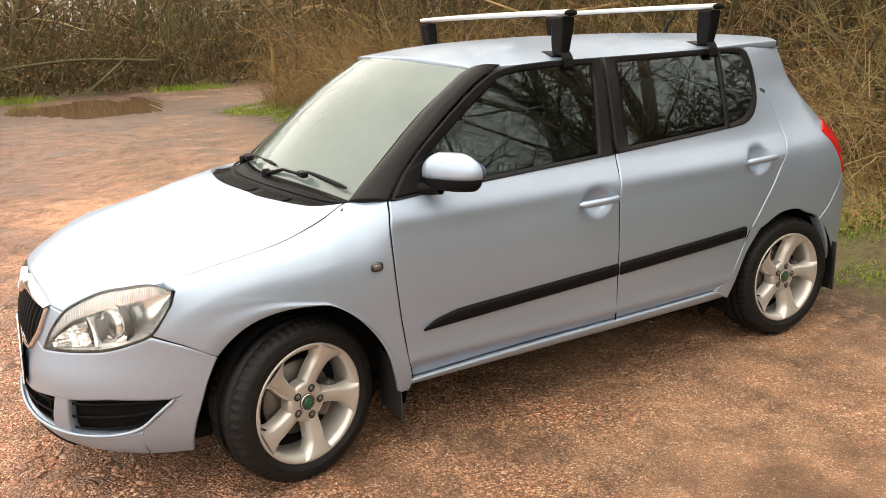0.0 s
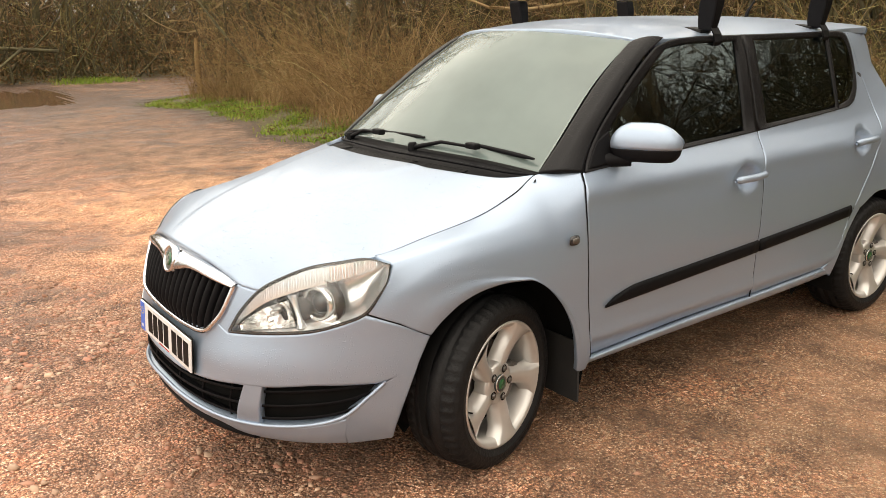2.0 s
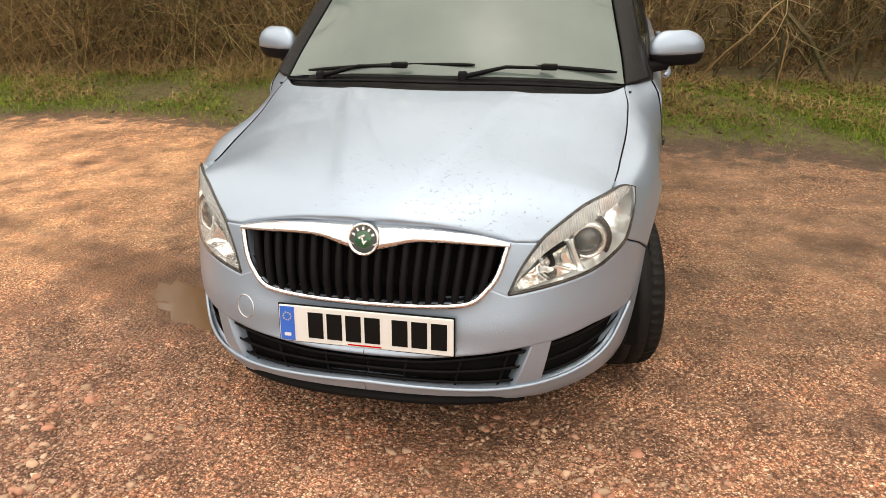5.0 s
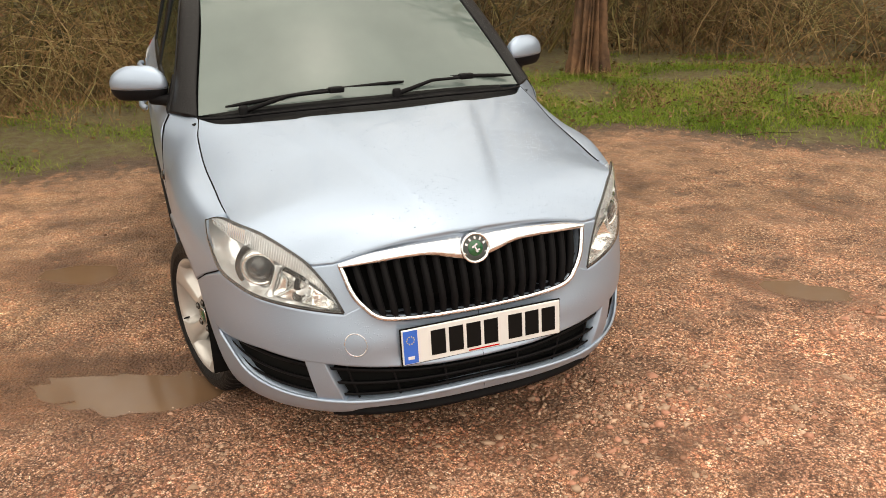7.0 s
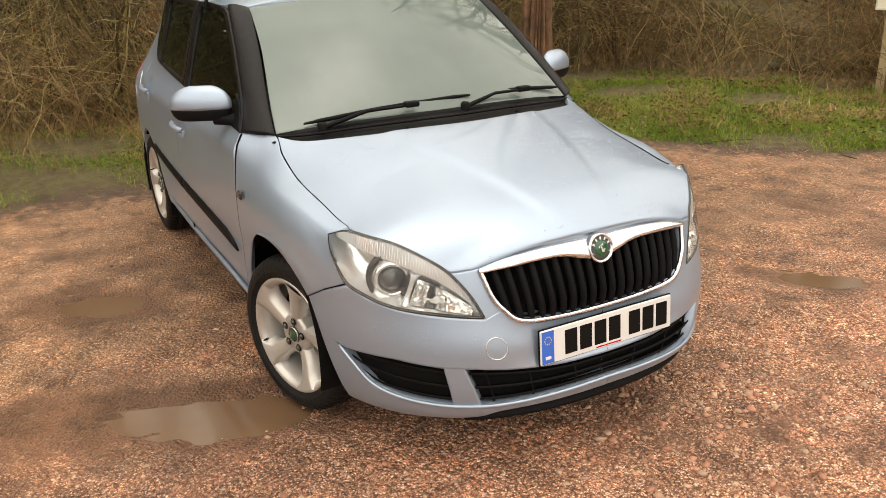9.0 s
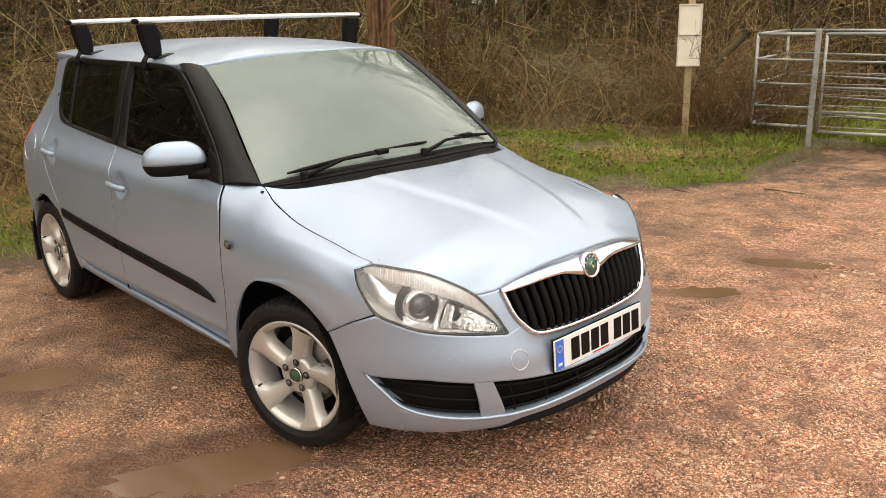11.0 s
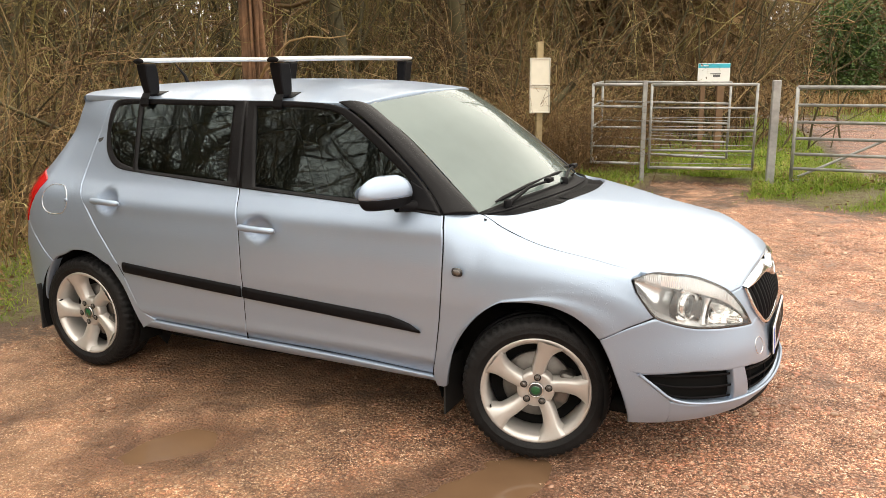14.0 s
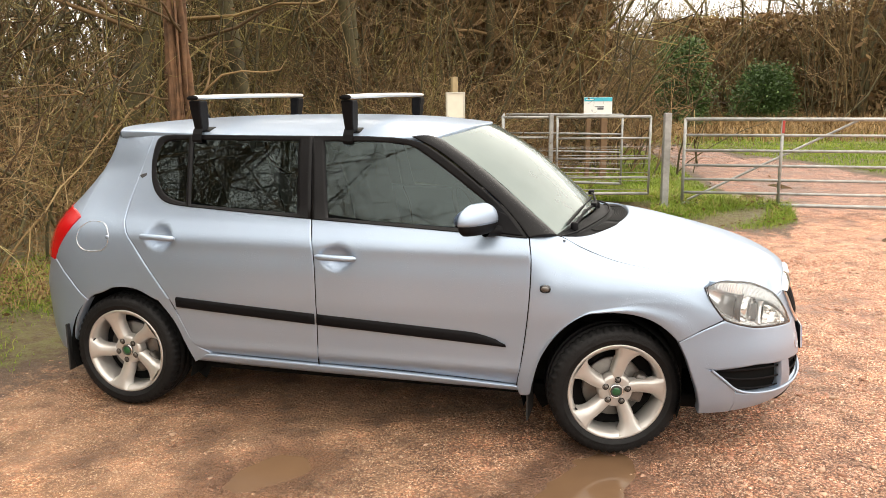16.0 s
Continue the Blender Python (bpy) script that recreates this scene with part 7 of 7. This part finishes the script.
def evergreen(x, y, h, w, seed):
    """An ivy-clad tree: a trunk within many clumps of dark leaves."""
    r = np.random.default_rng(seed)
    t = tagged(new("evergreen_tree"), "dark green ivy-clad tree beyond the gate", "tree", "evergreen trees beyond the gate")
    V, F = tubes([(walk_line(r, (0, 0, -.1), (0, 0, 1), 8, h / 8.5, .04), np.linspace(.16, .04, 9))], 8)
    mk_fast("trunk", V, F, BARK, t)
    c = []
    for _ in range(60):
        z = h * r.uniform(.12, 1.0)
        k = w * (1.05 - .55 * (z / h)) * r.uniform(.2, 1)
        a = r.uniform(0, 2 * np.pi)
        m = np.array([k * math.cos(a), k * math.sin(a), z])
        c.append(m + r.normal(0, 1, (330, 3)) * (.26, .26, .22))
    V, F = leaves(r, np.concatenate(c), .065, .7)
    mk_fast("crown", V, F, IVY, t)
    t.location = (x, y, gz(x, y))


evergreen(1.0, 26.5, 3.0, 1.0, 61)
evergreen(4.2, 29.5, 1.9, 1.2, 62)


def log(name, pts, radius, label, material=BARK):
    V, F = tubes([(curve(pts, 14), np.linspace(radius, radius * .55, 14))], 9)
    F = [tuple(f) for f in F] + [tuple(range(9)), tuple(range(len(V) - 1, len(V) - 10, -1))]
    return tagged(mk(name, list(V), F, material), label, "fallen log")


log("fallen_log", [(-3.5, 6.7, .10), (-3.0, 6.95, .40), (-2.55, 7.2, .95), (-2.3, 7.35, 1.25)], .075, "leaning dead trunk beside the notice board")
log("fallen_log", [(-4.6, 6.2, .12), (-3.9, 6.5, .2), (-3.0, 6.7, .12)], .05, "broken branch lying in the grass")
log("fallen_log", [(-3.6, -22.8, .9), (-1.2, -22.6, 1.05), (1.0, -23.0, .8), (2.4, -23.4, .35)], .055, "long fallen branch at the wood edge")
log("fallen_log", [(-2.6, -22.3, 1.0), (-1.9, -22.0, .5), (-1.4, -21.8, .12)], .045, "broken branch propped on the ground")
log("tree_stump", [(-4.85, -15.2, .0), (-4.82, -15.2, .7), (-4.86, -15.25, 1.25)], .075, "pale cut stump among brambles", STRAW)

for k, (x, y, a, ln) in enumerate(((-.5, 4.6, 20, .4), (-1.3, 4.2, -35, .45), (-2.1, 3.7, 60, .4), (-3.75, -2.2, 65, .5))):
    c_, s_ = math.cos(radians(a)), math.sin(radians(a))
    pts = [(x + c_ * ln * (q - .5) + .05 * math.sin(5 * q + k), y + s_ * ln * (q - .5) + .05 * math.cos(4 * q + k), gz(x + c_ * ln * (q - .5), y + s_ * ln * (q - .5)) + .012) for q in (0, .33, .66, 1)]
    log("fallen_stick", pts, .006, "thin dark stick lying on the muddy verge edge")

pile = np.stack([r.normal(-2.35, .5, 700), r.normal(7.2, .45, 700)], 1)
pile = np.concatenate([pile, heights(pile)[:, None]], 1)
V, F = tubes(arching(r, 800, pile, .4, 1.1), 3)
tagged(mk_fast("brush_pile", V, F, LITTER), "heap of dead brown brushwood beside the notice board", "brushwood", kind="stuff")

# ---- loose stones ----
STONE = plant_mat("mixed_red_gravel_stones", [(0, (.05, .030, .022)), (.2, (.20, .100, .062)), (.42, (.45, .215, .145)), (.6, (.34, .23, .16)), (.8, (.56, .36, .25)), (1, (.78, .68, .56))], .5, 3.0)


def stones(n, x0, x1, y0, y1, smin, smax, seed, power=3.0):
    r = np.random.default_rng(seed)
    octa = np.array([(1, 0, 0), (-1, 0, 0), (0, 1, 0), (0, -1, 0), (0, 0, 1), (0, 0, -1)]) * 1.0
    ofc = np.array([(0, 2, 4), (2, 1, 4), (1, 3, 4), (3, 0, 4), (2, 0, 5), (1, 2, 5), (3, 1, 5), (0, 3, 5)])
    t = (1 + 5**.5) / 2
    ico = np.array([(-1, t, 0), (1, t, 0), (-1, -t, 0), (1, -t, 0), (0, -1, t), (0, 1, t), (0, -1, -t), (0, 1, -t), (t, 0, -1), (t, 0, 1), (-t, 0, -1), (-t, 0, 1)]) / 1.9
    fc = np.array([(0, 11, 5), (0, 5, 1), (0, 1, 7), (0, 7, 10), (0, 10, 11), (1, 5, 9), (5, 11, 4), (11, 10, 2), (10, 7, 6), (7, 1, 8), (3, 9, 4), (3, 4, 2), (3, 2, 6), (3, 6, 8), (3, 8, 9), (4, 9, 5), (2, 4, 11), (6, 2, 10), (8, 6, 7), (9, 8, 1)])
    if smax < .015:
        ico, fc = octa, ofc
    nv = len(ico)
    p = np.stack([r.uniform(x0, x1, n), r.uniform(y0, y1, n)], 1)
    drift = np.sin(p[:, 0] * 2.3 + 1.3 * np.sin(p[:, 1] * 1.9)) * np.sin(p[:, 1] * 2.9 + np.sin(p[:, 0] * 3.7))
    p = p[(verge_edge(p[:, 0], p[:, 1]) < .1) & (drift + r.normal(0, .45, n) > -.15)]
    m = len(p)
    s = smin + (smax - smin) * r.uniform(0, 1, m) ** power
    sh = ico[None] * r.uniform(.5, 1.3, (m, nv, 1)) * np.stack([r.uniform(.7, 1.4, m), r.uniform(.7, 1.2, m), r.uniform(.35, .75, m)], 1)[:, None]
    a = r.uniform(0, 2 * np.pi, m)
    ca, sa = np.cos(a)[:, None], np.sin(a)[:, None]
    sh = np.stack([sh[..., 0] * ca - sh[..., 1] * sa, sh[..., 0] * sa + sh[..., 1] * ca, sh[..., 2]], -1) * s[:, None, None]
    z = heights(p) - s * .10
    V = (sh + np.concatenate([p, z[:, None]], 1)[:, None]).reshape(-1, 3)
    F = (fc[None] + nv * np.arange(m)[:, None, None]).reshape(-1, 3)
    return V, F


# rubble in front of the car, compacted grit beside it, thinner further off
for n, x0, x1, y0, y1, a, b, sd in ((26000, -3.4, .6, -3.6, 3.4, .002, .0065, 1), (48000, .4, 3.0, -3.0, 4.0, .004, .0125, 2), (12000, .5, 3.2, -3.2, 4.6, .007, .019, 3), (4500, -3.4, .8, -4.2, 3.6, .005, .014, 4), (14000, -3.3, 4.0, 3.0, 7.0, .004, .014, 5), (5000, -3.5, 3.0, -12, -3, .006, .0149, 6), (2300, .6, 3.2, -3.0, 4.6, .012, .030, 7), (200, -3.3, .5, -4.0, 3.4, .010, .024, 8), (60, .7, 3.1, -2.4, 4.2, .024, .036, 9)):
    V, F = stones(n, x0, x1, y0, y1, a, b, sd)
    tagged(mk_fast("loose_gravel", V, F, STONE, smooth=False), "loose wet red and tan gravel stones", "gravel", kind="stuff")
